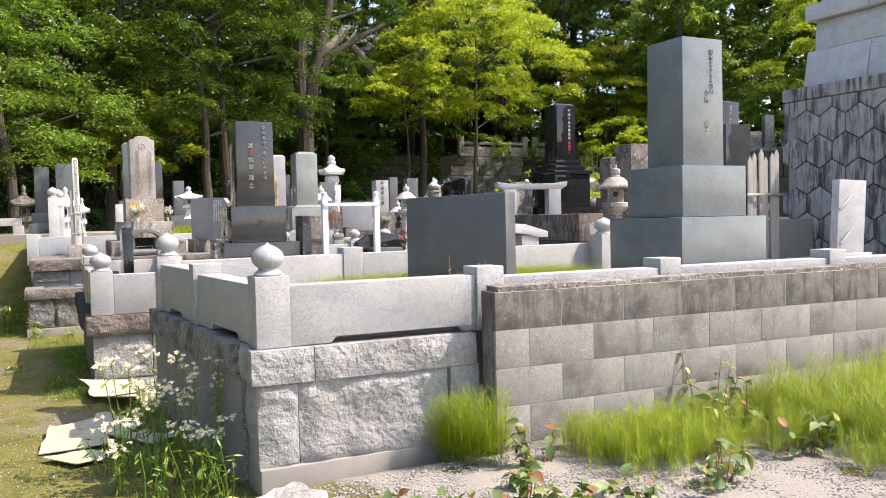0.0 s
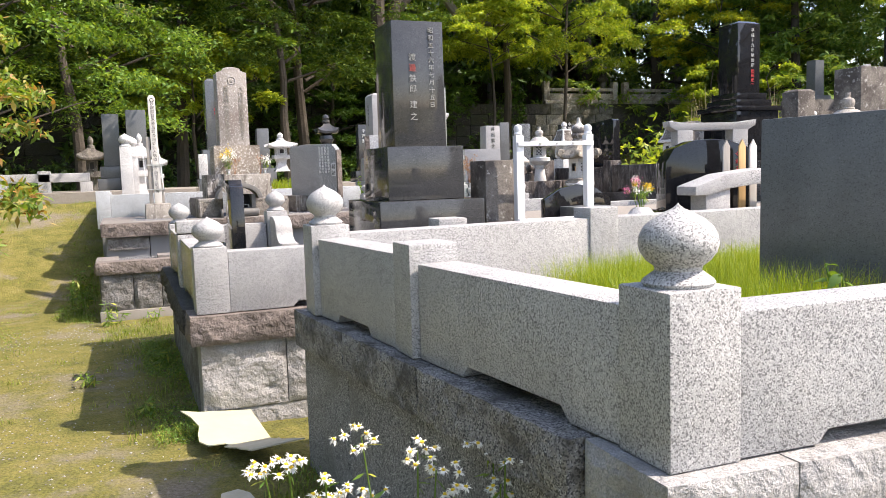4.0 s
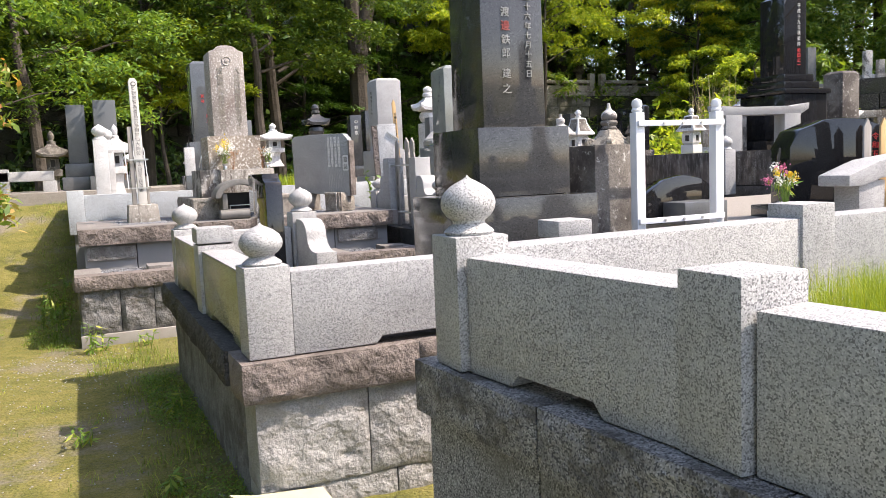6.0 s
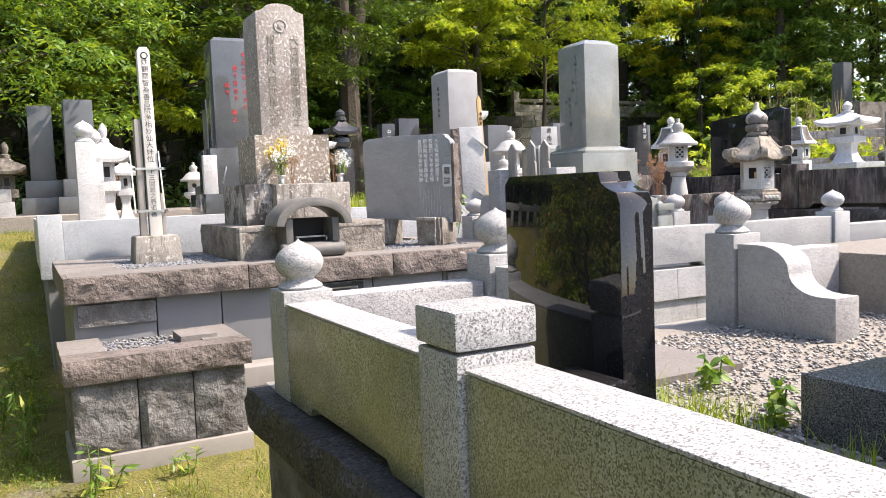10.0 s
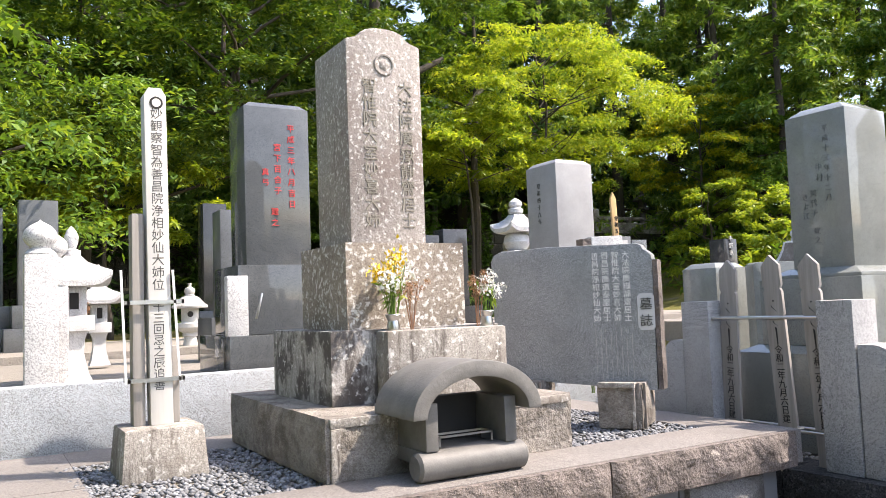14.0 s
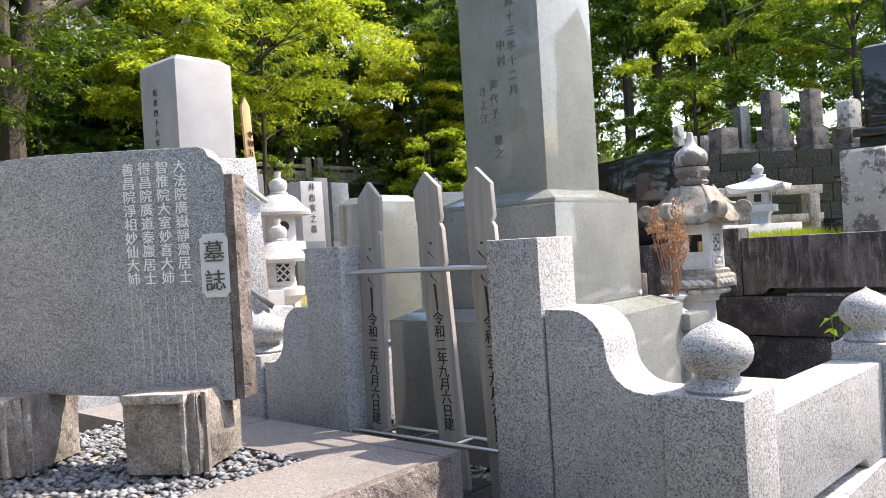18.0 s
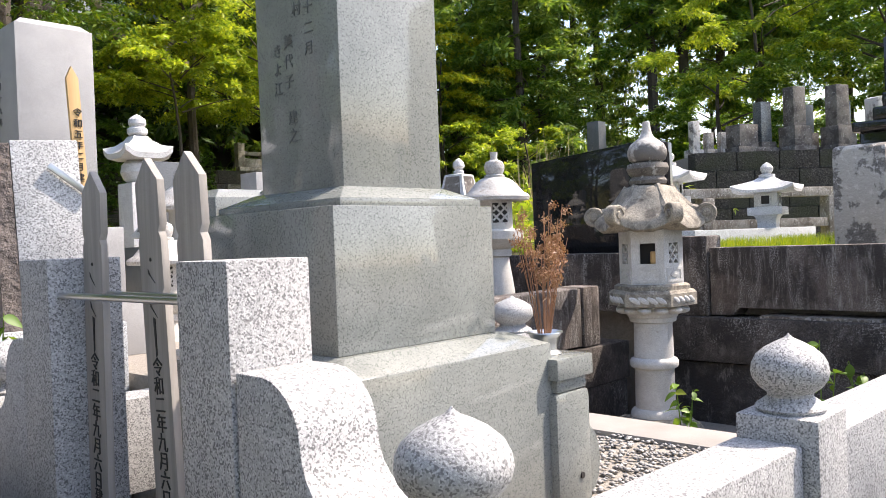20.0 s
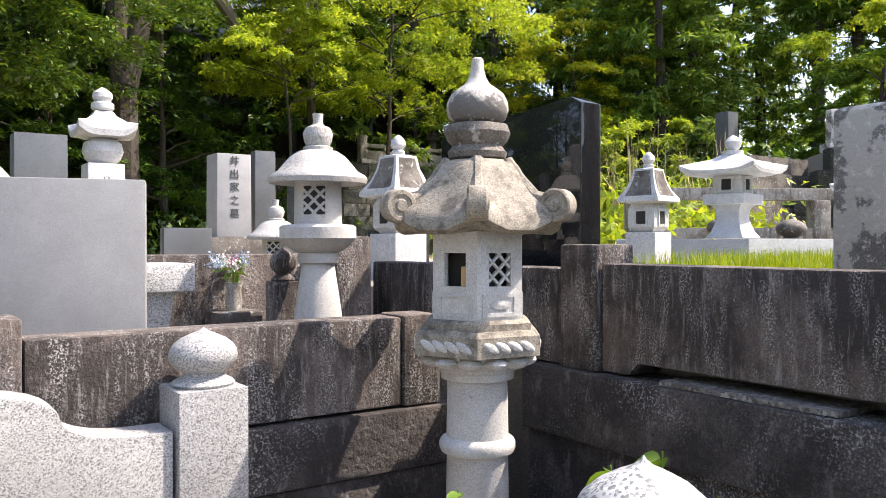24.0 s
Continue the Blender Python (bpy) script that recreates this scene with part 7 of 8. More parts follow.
# ---- great memorial beyond the block wall ----
mm = thing("memorial_tower", "huge pale granite memorial on a base of dark hexagonal stones", "monument", 10.4, 5.1, 0.6)
TW = Matrix.Translation((10.4, 5.1, 0))
part("core", moved(bx(0.06, 4.0, 0.06, 4.0, 0.4, 2.98, 0.02), TW), MORTAR, mm, here=True)
part("base_coping", moved(bx(-0.02, 4.05, -0.02, 4.05, 2.98, 3.18, 0.03), TW), HEXSTONE, mm, here=True)
for i, (in0, z0, z1, tp) in enumerate(((0.18, 3.185, 3.75, 0.1), (0.30, 3.755, 4.20, 0.03), (0.20, 4.205, 4.45, 0.0), (0.36, 4.455, 4.95, 0.02))):
    cuts = (0.0, 0.45, 1.0) if i % 2 else (0.0, 0.3, 0.7, 1.0)
    ln = 4.0 - 2 * in0
    for a, b in zip(cuts, cuts[1:]):
        part("ashlar", moved(bx(in0, 4.0 - in0, in0 + ln * a + 0.004, in0 + ln * b - 0.004, z0, z1, 0.012, tp, 0.0), TW), GRANITE_FINE, mm, here=True)
for row in range(7):
    for col in range(9):
        hx, hz = 0.24 + col * 0.45 + (0.225 if row % 2 else 0), 0.62 + row * 0.39
        if hx > 3.85:
            continue
        pts = [(hx + 0.252 * math.cos(radians(30 + 60 * q)), min(2.975, hz + 0.252 * math.sin(radians(30 + 60 * q)))) for q in range(6)]
        for axis in ("y", "x"):
            part("hexagon_stone", moved(prism(pts, axis, 0.0, 0.1, 0.018), TW), HEXSTONE, mm, here=True)
wf = thing("tablet_rack", "rack of tall weathered wooden tablets", "tablet rack", 8.3, 7.7, 0.6)
for k in range(6):
    part("board", prism([(8.10 + k * 0.1, 0.6), (8.18 + k * 0.1, 0.6), (8.18 + k * 0.1, 1.95 + 0.05 * (k % 3)), (8.14 + k * 0.1, 2.02 + 0.05 * (k % 3)), (8.10 + k * 0.1, 1.95 + 0.05 * (k % 3))], "y", 7.68 + 0.02 * (k % 2), 7.70 + 0.02 * (k % 2), 0.002), WOOD_GREY, wf, here=True)
part("rail", bx(8.05, 8.75, 7.64, 7.66, 1.5, 1.54, 0.003), STEEL, wf, here=True)
ln0 = thing("tablet_holder", "granite tablet holder slab leaning beside the memorial", "tablet holder", 8.35, 6.45, 0.6, -10)
part("slab", moved(bx(-0.19, 0.19, -0.06, 0.06, 0.2, 1.05, 0.006), pose(0, 0, 0, 0, 3, 0)), GRANITE_FINE, ln0)
part("foot", bx(-0.24, 0.24, -0.15, 0.15, 0, 0.2, 0.008), GRANITE_FINE, ln0)
for zz in (0.45, 0.85):
    part("clamp", moved(bx(-0.2, -0.0, -0.08, -0.065, -0.015, 0.015, 0.003), pose(0, 0, zz, 0, -45, 0)), STEEL, ln0)
single("grave_bed", bx(4.6, 15.0, 3.9, 8.55, -0.05, 0.62, 0.01), EARTH, "earth bed in front of the great memorial", "grave bed", kind="structure")


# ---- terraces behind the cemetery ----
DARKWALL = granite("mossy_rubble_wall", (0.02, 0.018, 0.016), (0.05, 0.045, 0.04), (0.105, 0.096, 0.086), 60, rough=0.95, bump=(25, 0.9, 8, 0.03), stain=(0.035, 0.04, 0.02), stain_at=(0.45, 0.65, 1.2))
# Brighter copy of the rubble wall, with sunlight put into its colour
WALL_STONE_LIT = granite("rubble_wall_lit_copy", (0.08, 0.075, 0.065), (0.20, 0.19, 0.165), (0.33, 0.315, 0.28), 60, rough=0.95, bump=(25, 0.9, 8, 0.03), stain=(0.05, 0.05, 0.032), stain_at=(0.46, 0.62, 1.6))
ROOF_TILE = surface("grey_roof_tiles", lambda nt: mix_node(nt, noise_node(nt, coords(nt), 3, 5), (0.10, 0.11, 0.13), (0.22, 0.24, 0.27)), 0.5)
tw = thing("retaining_wall", "dark mossy rubble retaining wall under the temple trees", "wall", 8, 34.7, 1.0, kind="structure")
rnd = random.Random(77)
for row in range(7):
    x = -12.0 + rnd.random()
    while x < 33:
        w = rnd.uniform(0.55, 1.15)
        # The sunlit stretch of the wall is painted by the brighter stone
        lit = WALL_STONE_LIT if 16.8 < x < 20.5 else DARKWALL
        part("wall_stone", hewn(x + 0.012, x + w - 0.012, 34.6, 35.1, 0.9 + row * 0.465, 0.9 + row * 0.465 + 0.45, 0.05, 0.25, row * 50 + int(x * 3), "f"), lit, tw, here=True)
        x += w
ba = thing("balustrade", "weathered stone balustrade on top of the retaining wall", "balustrade", 22, 34.7, 4.15)
for x0, x1 in ((17.7, 21.5), (21.9, 25.8), (26.4, 31.0)):
    part("base_course", bx(x0, x1, 34.62, 34.92, 4.155, 4.30, 0.02), WEATHERED, ba, here=True)
    part("low_panel", bx(x0 + 0.1, x1 - 0.1, 34.70, 34.84, 4.305, 4.62, 0.02), WEATHERED, ba, here=True)
    part("top_rail", bx(x0 + 0.1, x1 - 0.1, 34.66, 34.88, 4.72, 4.86, 0.02), WEATHERED, ba, here=True)
    n = 4
    for k in range(n + 1):
        xx = x0 + 0.1 + (x1 - x0 - 0.2) * k / n
        end = k in (0, n)
        part("baluster", bx(xx - (0.14 if end else 0.07), xx + (0.14 if end else 0.07), 34.655, 34.895, 4.305 if end else 4.625, 5.15 if end else 4.715, 0.02), WEATHERED, ba, here=True)
for xx in (21.7, 26.1):
    gl = thing("stone_lantern", "old stone lantern on the temple terrace", "stone lantern", xx, 36.2, 4.4)
    part("column", lathe([(0.34, 0.0), (0.34, 0.12), (0.17, 0.2), (0.15, 0.9), (0.26, 1.0)], 12), WEATHERED_DARK, gl)
    part("firebox", lathe([(0.30, 1.0), (0.30, 1.1), (0.2, 1.12), (0.2, 1.4)], 6, False), WEATHERED_DARK, gl)
    part("roof", lathe([(0.2, 1.4), (0.48, 1.42), (0.46, 1.5), (0.22, 1.66), (0.08, 1.72)], 6, False), WEATHERED_DARK, gl)
    part("finial", lathe([(0.07, 1.72), (0.12, 1.8), (0.09, 1.9), (0.01, 2.0)], 14), WEATHERED_DARK, gl)
tp = thing("temple_hall", "old wooden temple hall with a grey tiled roof behind trees", "temple", 18, 44, 5.5)
part("wall", bx(12.5, 26, 42, 48, 4.5, 9.2, 0.05), surface("dark_old_timber", (0.045, 0.035, 0.028), 0.8), tp, here=True)
for k in range(8):
    part("pillar", lathe([(0.14, 4.5), (0.14, 9.2)], 12, True, 0, 12.8 + k * 1.85, 41.8), WOOD_GREY, tp, here=True)
for k in range(7):
    part("white_panel", bx(13.1 + k * 1.85, 14.35 + k * 1.85, 41.94, 41.99, 7.9, 8.8, 0.01), PLASTER, tp, here=True)
part("roof", joined(bx(10.8, 27.7, 40.2, 49.8, 9.2, 9.45, 0.05), bx(10.9, 27.6, 40.3, 49.7, 9.45, 12.4, 0.05, 4.0, 4.2)), ROOF_TILE, tp, here=True)

# hillside terraces with old gravestones
hw = thing("terrace_wall", "dark lichened block wall of the hillside terrace", "wall", 17.5, 16, 1.2, kind="structure")
HW = Matrix.Translation((14.7, 18.35, 0)) @ Matrix.Rotation(math.atan2(-0.69, 0.72), 4, "Z")
for row in range(5):
    s = 0.9 + 0.28 * row + rnd.random() * 0.2
    while s < 11:
        w = rnd.uniform(0.5, 0.9)
        part("wall_block", moved(hewn(s + 0.01, s + w - 0.01, 0.05 * row, 0.6, 1.1 + row * 0.36, 1.1 + row * 0.36 + 0.35, 0.03, 0.2, row * 31 + int(s * 5), "f"), HW), DARKWALL, hw, here=True)
        s += w
single("terrace_bed", moved(bx(2.15, 14, 0.55, 5.5, 1.0, 2.87, 0.05), HW), EARTH, "earth bed of the hillside terrace", "terrace", kind="structure")
for x, y, w, h, m, st in ((16.95, 17.3, 0.21, 0.62, LICHENED, 0), (17.14, 17.1, 0.20, 0.36, WEATHERED, 0), (17.34, 16.92, 0.17, 0.36, WEATHERED, 0), (17.66, 16.65, 0.58, 0.50, WEATHERED_DARK, 0),
                          (18.06, 16.40, 0.33, 0.86, SLATE_MID, 0.12), (18.42, 15.9, 0.40, 0.84, WEATHERED_DARK, 0.40), (18.95, 15.9, 0.34, 0.62, GREY_STONE, 0.30), (19.05, 15.3, 0.42, 0.88, WEATHERED_DARK, 0.38),
                          (19.75, 14.75, 0.46, 0.66, LICHENED, 0.35), (20.5, 14.0, 0.42, 0.9, WEATHERED_DARK, 0.3), (20.2, 15.6, 0.4, 0.8, SLATE_MID, 0.3), (21.4, 13.1, 0.4, 0.8, LICHENED, 0.3)):
    w, h = w * 0.8, h * 0.92
    tiers = [(w * 1.8, w * 1.6, 0.14)] + ([(w * 1.38, w * 1.3, st)] if st else [])
    gravestone("old lichened gravestone on the hillside terrace", x, y, 2.87, tiers, (w, w * 0.85, h), [WEATHERED_DARK if st else m, m], "round" if m is LICHENED else "flat", -24)
ss = thing("stone_steps", "dark stacked stone steps up the hillside", "steps", 15.0, 17.5, 1.2)
for k in range(6):
    part("step", hewn(14.45 + k * 0.16, 16.9, 17.2 + k * 0.1, 18.3, 1.1 + k * 0.28, 1.1 + k * 0.28 + 0.27, 0.02, 0.2, 700 + k, "fl"), WEATHERED_DARK, ss, here=True)
sf = thing("stone_rail", "granite post-and-beam fence below the terrace", "stone fence", 12.5, 16, 1.2)
for zz in (1.42, 1.88):
    part("beam", moved(bx(0, 4.6, -0.07, 0.07, zz, zz + 0.14, 0.01), pose(11.2, 16.4, 0, 0, 0, -30)), WEATHERED, sf, here=True)
for k in range(5):
    part("post", moved(bx(k * 1.1 - 0.1, k * 1.1 + 0.1, -0.1, 0.1, 1.1, 1.88, 0.01), pose(11.2, 16.4, 0, 0, 0, -30)), WEATHERED, sf, here=True)
for x in (11.19, 12.4):
    ln = thing("fence_post", "short granite post with a dark weathered onion finial", "post", x, 15.2, 1.0)
    part("base", bx(-0.15, 0.15, -0.12, 0.12, -0.1, 0.43, 0.01), WEATHERED, ln)
    part("finial", lathe([(0.001, 0.43), (0.09, 0.43), (0.075, 0.455), (0.11, 0.47), (0.155, 0.51), (0.165, 0.55), (0.145, 0.595), (0.08, 0.635), (0.03, 0.65), (0.02, 0.68), (0.001, 0.70)], 20), WEATHERED_DARK, ln, "dark lichened onion finial")
kb = single("stone_kerb", bx(9.3, 12.6, 13.6, 14.9, 1.16, 1.42, 0.01), GRANITE_BLUE, "granite kerb under white lanterns", "kerb")
lw2 = thing("low_wall", "low pale stone wall at the end of the moss path", "wall", -1.5, 17.3, 0.4, kind="structure")
part("footing", hewn(-5.0, -0.55, 16.6, 16.95, 0.5, 1.02, 0.03, 0.15, 801, "f"), HEWN_BROWN, lw2, here=True)
part("rail", bx(-5.0, -0.55, 16.7, 16.9, 1.32, 1.46, 0.01), GRANITE, lw2, here=True)
for k in range(8):
    part("post", bx(-4.9 + k * 0.6, -4.72 + k * 0.6, 16.7, 16.9, 1.02, 1.32 if k % 2 else 1.5, 0.01), GRANITE, lw2, here=True)


# ---- trees ----
def sprays(rng, rnd, c, way, size, subs, per, droop):
    """Leaf places of one bough: small tilted fans of leaves along twigs that spread from c and droop at their ends."""
    out = []
    for q in range(subs):
        a = way + rnd.gauss(0, 0.75)
        d = size * 1.5 * math.sqrt(rnd.random())
        px, py = c[0] + d * math.cos(a), c[1] + d * math.sin(a)
        pz = c[2] - droop * size * (d / size) ** 1.6 + rnd.gauss(0, 0.085) * size
        rs = size * rnd.uniform(0.24, 0.46)
        m = int(per * rnd.uniform(0.6, 1.4))
        r, b = rs * np.sqrt(rng.uniform(0, 1, m)), rng.uniform(0, 6.283, m)
        x, y = r * np.cos(b) * 1.35, r * np.sin(b) * 0.75
        tx, ty = -abs(rnd.gauss(0.15, 0.15)), rnd.gauss(0, 0.2)
        z = x * tx + y * ty - 0.45 * r * r / rs + rng.normal(0, 0.035, m)
        out.append(np.stack([px + x * math.cos(a) - y * math.sin(a), py + x * math.sin(a) + y * math.cos(a), pz + z], -1))
    return np.concatenate(out)


def tree(label, x, y, z, height, spread, material, seed, trunk=0.18, low=0.25, pads=34, leaf=0.15, per=34, lobes=1, name="tree", stems=1, pad=0.30, tilt=0.32, subs=9, droop=0.24, wide=0.40):
    """A tapered trunk, bent limbs and a crown of many small leaves in drooping boughs with gaps between."""
    rng, rnd = np.random.default_rng(seed), random.Random(seed)
    t = thing(name, label, "tree", x, y, z)
    trunks = []
    for k in range(stems):
        lx, ly = (rnd.uniform(-0.2, 0.2) + 0.22 * (k - (stems - 1) / 2)) * spread, rnd.uniform(-0.12, 0.12) * spread
        pts = [(k * trunk * 0.9 + lx * (i / 6) ** 1.5 + rnd.uniform(-0.03, 0.03) * i, ly * i / 6, -0.4 + (height * 0.86 + 0.4) * i / 6) for i in range(7)]
        trunks.append(limb(pts, trunk, trunk * 0.25, 9))
    part("trunk", joined(*trunks), BARK, t)
    centres = []
    for k in range(pads):
        hgt = height * (low + (1 - low) * ((k + rnd.random()) / pads))
        u = (hgt / height - low) / (1 - low)
        reach = spread * (0.30 + 0.70 * math.sin(math.pi * min(0.97, 0.25 + 0.75 * u))) * (0.25 + 0.75 * math.sqrt(rnd.random()))
        ang = k * 2.399 + rnd.uniform(-0.5, 0.5)
        c = Vector((reach * math.cos(ang), reach * math.sin(ang), hgt))
        if k % 3 == 0:
            mid = Vector((c.x * 0.45 + rnd.uniform(-0.2, 0.2), c.y * 0.45, max(0.1, hgt - spread * 0.12)))
            part("limb", limb([(c.x * 0.03, c.y * 0.03, max(0.05, hgt - spread * 0.25)), mid, mid.lerp(c, 0.6) + Vector((0, 0, 0.05)), c], trunk * 0.28, trunk * 0.05, 6), BARK, t)
        centres.append(sprays(rng, rnd, c, ang, spread * pad * rnd.uniform(0.7, 1.3), subs, per, droop))
    v, f = scatter(rng, np.concatenate(centres), leaf, lobes, tilt, 0.35, wide)
    tagged(soup("crown", v, f, material, t), kind="stuff")
    return t


def conifer(label, x, y, z, height, spread, seed, bare=0.12, material=None, tiers=26, per=22, leaf=0.30):
    """A tall evergreen: a straight trunk and hanging fans of needles that shorten towards the top."""
    rng, rnd = np.random.default_rng(seed), random.Random(seed)
    t = thing("conifer", label, "tree", x, y, z)
    part("trunk", limb([(0, 0, -0.4), (0.02 * height * rnd.uniform(-1, 1), 0, height * 0.5), (0, 0, height)], 0.016 * height, 0.002 * height, 9), BARK, t)
    cs, boughs = [], []
    for k in range(tiers):
        u = (k + rnd.random()) / tiers
        zc = height * (bare + (1 - bare) * u)
        rad = spread * (1 - u) ** 0.6 + 0.3
        for q in range(5):
            ang, rr = rnd.uniform(0, 6.28), rad * rnd.uniform(0.35, 1.0)
            c = (rr * 0.6 * math.cos(ang), rr * 0.6 * math.sin(ang), zc - 0.12 * rr)
            if q == 0 and k % 2 == 0:
                boughs.append(limb([(0, 0, zc + 0.05 * rr), (c[0] * 0.6, c[1] * 0.6, zc), c], 0.004 * height, 0.012, 5))
            cs.append(sprays(rng, rnd, c, ang, rr * 0.42, 3, per, 0.5))
    for bough in boughs:
        part("bough", bough, BARK, t)
    v, f = scatter(rng, np.concatenate(cs), leaf, 1, 0.5, 0.35, 0.30)
    tagged(soup("crown", v, f, material or CEDAR, t), kind="stuff")
    return t


FAR = "dense green maple at the edge of the cemetery"
for k, (x, y, h, sp, m, low, pads) in enumerate((
        (-8.0, 21.0, 8.5, 4.2, MAPLE_MID, 0.26, 44), (-3.4, 25.2, 10.5, 4.4, MAPLE_MID, 0.33, 56), (1.6, 27.6, 11.5, 4.6, MAPLE_MID, 0.30, 74), (-0.9, 22.6, 7.0, 2.7, MAPLE_MID, 0.44, 30),
        (5.4, 28.0, 11.5, 3.9, MAPLE_MID, 0.33, 60), (4.2, 24.6, 7.2, 2.3, MAPLE_MID, 0.46, 24), (-11.0, 16.0, 8.5, 4.5, MAPLE_MID, 0.14, 40), (-5.4, 30.5, 13.0, 4.4, MAPLE_MID, 0.25, 56),
        (1.9, 25.4, 4.2, 1.75, MAPLE_BRIGHT, 0.48, 22), (13.2, 30.4, 6.5, 2.0, MAPLE_BRIGHT, 0.72, 30), (16.6, 31.2, 9.8, 3.7, MAPLE_BRIGHT, 0.50, 70), (15.0, 33.2, 12.5, 2.6, MAPLE_FRESH, 0.52, 34),
        (24.2, 31.0, 6.8, 2.4, MAPLE_GOLD, 0.46, 34), (22.0, 28.6, 3.6, 1.5, MAPLE_BRIGHT, 0.10, 22), (10.4, 32.4, 6.0, 1.7, IVY_TREE, 0.03, 40), (7.6, 32.8, 5.0, 2.4, IVY_TREE, 0.03, 44),
        (26.6, 29.8, 7.0, 2.6, MAPLE_FRESH, 0.06, 44), (29.0, 22.4, 3.2, 2.0, MAPLE_FRESH, 0.05, 34), (28.5, 15.2, 8.5, 2.4, MAPLE_FRESH, 0.3, 36), (24.6, 18.9, 7.4, 2.5, MAPLE_BRIGHT, 0.30, 34),
        (24.2, 15.6, 6.0, 2.4, MAPLE_FRESH, 0.03, 44), (23.8, 12.6, 5.6, 2.2, MAPLE_FRESH, 0.03, 40), (22.8, 19.4, 4.0, 1.8, MAPLE_FRESH, 0.05, 30), (20.0, 23.8, 3.4, 1.4, MAPLE_BRIGHT, 0.12, 20))):
    gz = ground_z(x, y)
    tree(FAR if m is MAPLE_MID else "fresh green tree behind the graves" if m is MAPLE_FRESH else "ivy-grown shrubby tree by the retaining wall" if m is IVY_TREE else "yellow-green maple catching the sun", x, y, gz, h, sp, m, 300 + k, 0.05 + 0.005 * h if m in (MAPLE_BRIGHT, MAPLE_GOLD) else 0.08 + 0.010 * h, low, pads, 0.13, 88 if m in (MAPLE_MID, IVY_TREE) else 95, pad=0.26, tilt=0.46 if m in (MAPLE_BRIGHT, MAPLE_GOLD) else 0.32, droop=0.15 if m in (MAPLE_BRIGHT, MAPLE_GOLD) else 0.24)
old = tree("old broad tree with a forked trunk before the temple wall", 8.9, 30.6, 1.0, 14.5, 4.6, MAPLE_MID, 371, 0.42, 0.60, 48, 0.13, 84)
part("trunk", limb([(8.9, 30.5, 5.2), (9.3, 30.4, 7.0), (9.9, 30.4, 9.5), (10.4, 30.5, 13.0)], 0.30, 0.12, 10), BARK, old, here=True)
part("limb", limb([(9.1, 30.5, 6.6), (9.9, 30.3, 7.6), (10.9, 30.2, 8.3), (12.2, 30.2, 9.0)], 0.20, 0.08, 9), BARK, old, here=True)
part("bough", limb([(9.3, 30.6, 7.4), (10.6, 31, 8.6), (11.6, 31.4, 7.9), (12.5, 31.8, 7.05), (13.1, 31.8, 6.95), (13.5, 31.8, 7.2), (14.3, 31.8, 8.3), (15.2, 31.9, 9.4)], 0.22, 0.09, 9), PALE_BARK, old, "pale gnarled bough", here=True)
part("bough", limb([(13.3, 31.8, 7.05), (14.0, 31.7, 6.9), (14.8, 31.6, 6.95)], 0.10, 0.05, 8), PALE_BARK, old, "pale gnarled bough", here=True)
for k, (x, y, h, sp, bare) in enumerate((
        (-14, 30, 16, 4.8, 0.04), (-9.5, 36, 18, 5, 0.04), (-4.6, 37, 19, 5, 0.04), (-0.4, 36.4, 18, 5, 0.04), (3.8, 37, 19, 5, 0.04), (8.0, 37.4, 18, 4.6, 0.04), (11.6, 38, 17, 4.2, 0.04),
        (21.6, 37.4, 19, 4.0, 0.05), (25.2, 36.8, 18, 4.2, 0.05), (27.6, 33.0, 17, 3.8, 0.04), (31.5, 31.6, 17, 3.8, 0.04), (35.5, 31.0, 17, 3.8, 0.06), (26.2, 28.6, 13, 2.9, 0.06), (18.0, 38.6, 18, 3.6, 0.25),
        (31.4, 26.0, 16, 2.8, 0.36), (33.0, 25.4, 17, 3.0, 0.38), (34.0, 24.4, 16, 2.8, 0.40), (36.0, 23.6, 17, 3.2, 0.40), (33.0, 15.5, 14, 3.2, 0.2), (39, 17.0, 15, 3.4, 0.2), (41, 27, 18, 3.8, 0.3), (39, 21.0, 17, 3.6, 0.35),
        (-14, 44, 22, 6, 0.03), (-7, 45, 22, 6, 0.03), (0, 45, 22, 6, 0.03), (6.5, 46, 22, 6, 0.03), (13, 53, 24, 6, 0.03), (20, 54, 24, 6, 0.03), (28, 43, 22, 5.5, 0.03), (33.5, 39, 21, 5, 0.04), (39, 35, 20, 5, 0.06), (26, 51, 24, 6, 0.03), (-20, 36, 18, 5, 0.04),
        (22.6, 46, 23, 5.0, 0.03), (25.0, 42.0, 22, 4.8, 0.03), (29.6, 37.4, 20, 4.4, 0.03), (36.5, 41, 23, 5.0, 0.03), (31.5, 45, 24, 5.5, 0.03), (16.0, 50.5, 24, 5.5, 0.03), (34.0, 34.6, 18, 3.8, 0.04))):
    # Front right conifers get brighter leaf colours in place of sunlight
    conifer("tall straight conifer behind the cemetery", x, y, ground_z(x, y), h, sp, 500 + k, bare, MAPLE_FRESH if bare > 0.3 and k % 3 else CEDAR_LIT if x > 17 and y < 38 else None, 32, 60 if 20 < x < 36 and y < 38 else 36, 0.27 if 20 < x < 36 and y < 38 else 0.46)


def undergrowth(name, n, place, leaf, material, label, seed, tilt=0.8, lobes=3):
    rng = np.random.default_rng(seed)
    pts = place(rng, n)
    v, f = scatter(rng, pts, leaf, lobes, tilt)
    return tagged(soup(name, v, f, material), label, "undergrowth", kind="stuff")


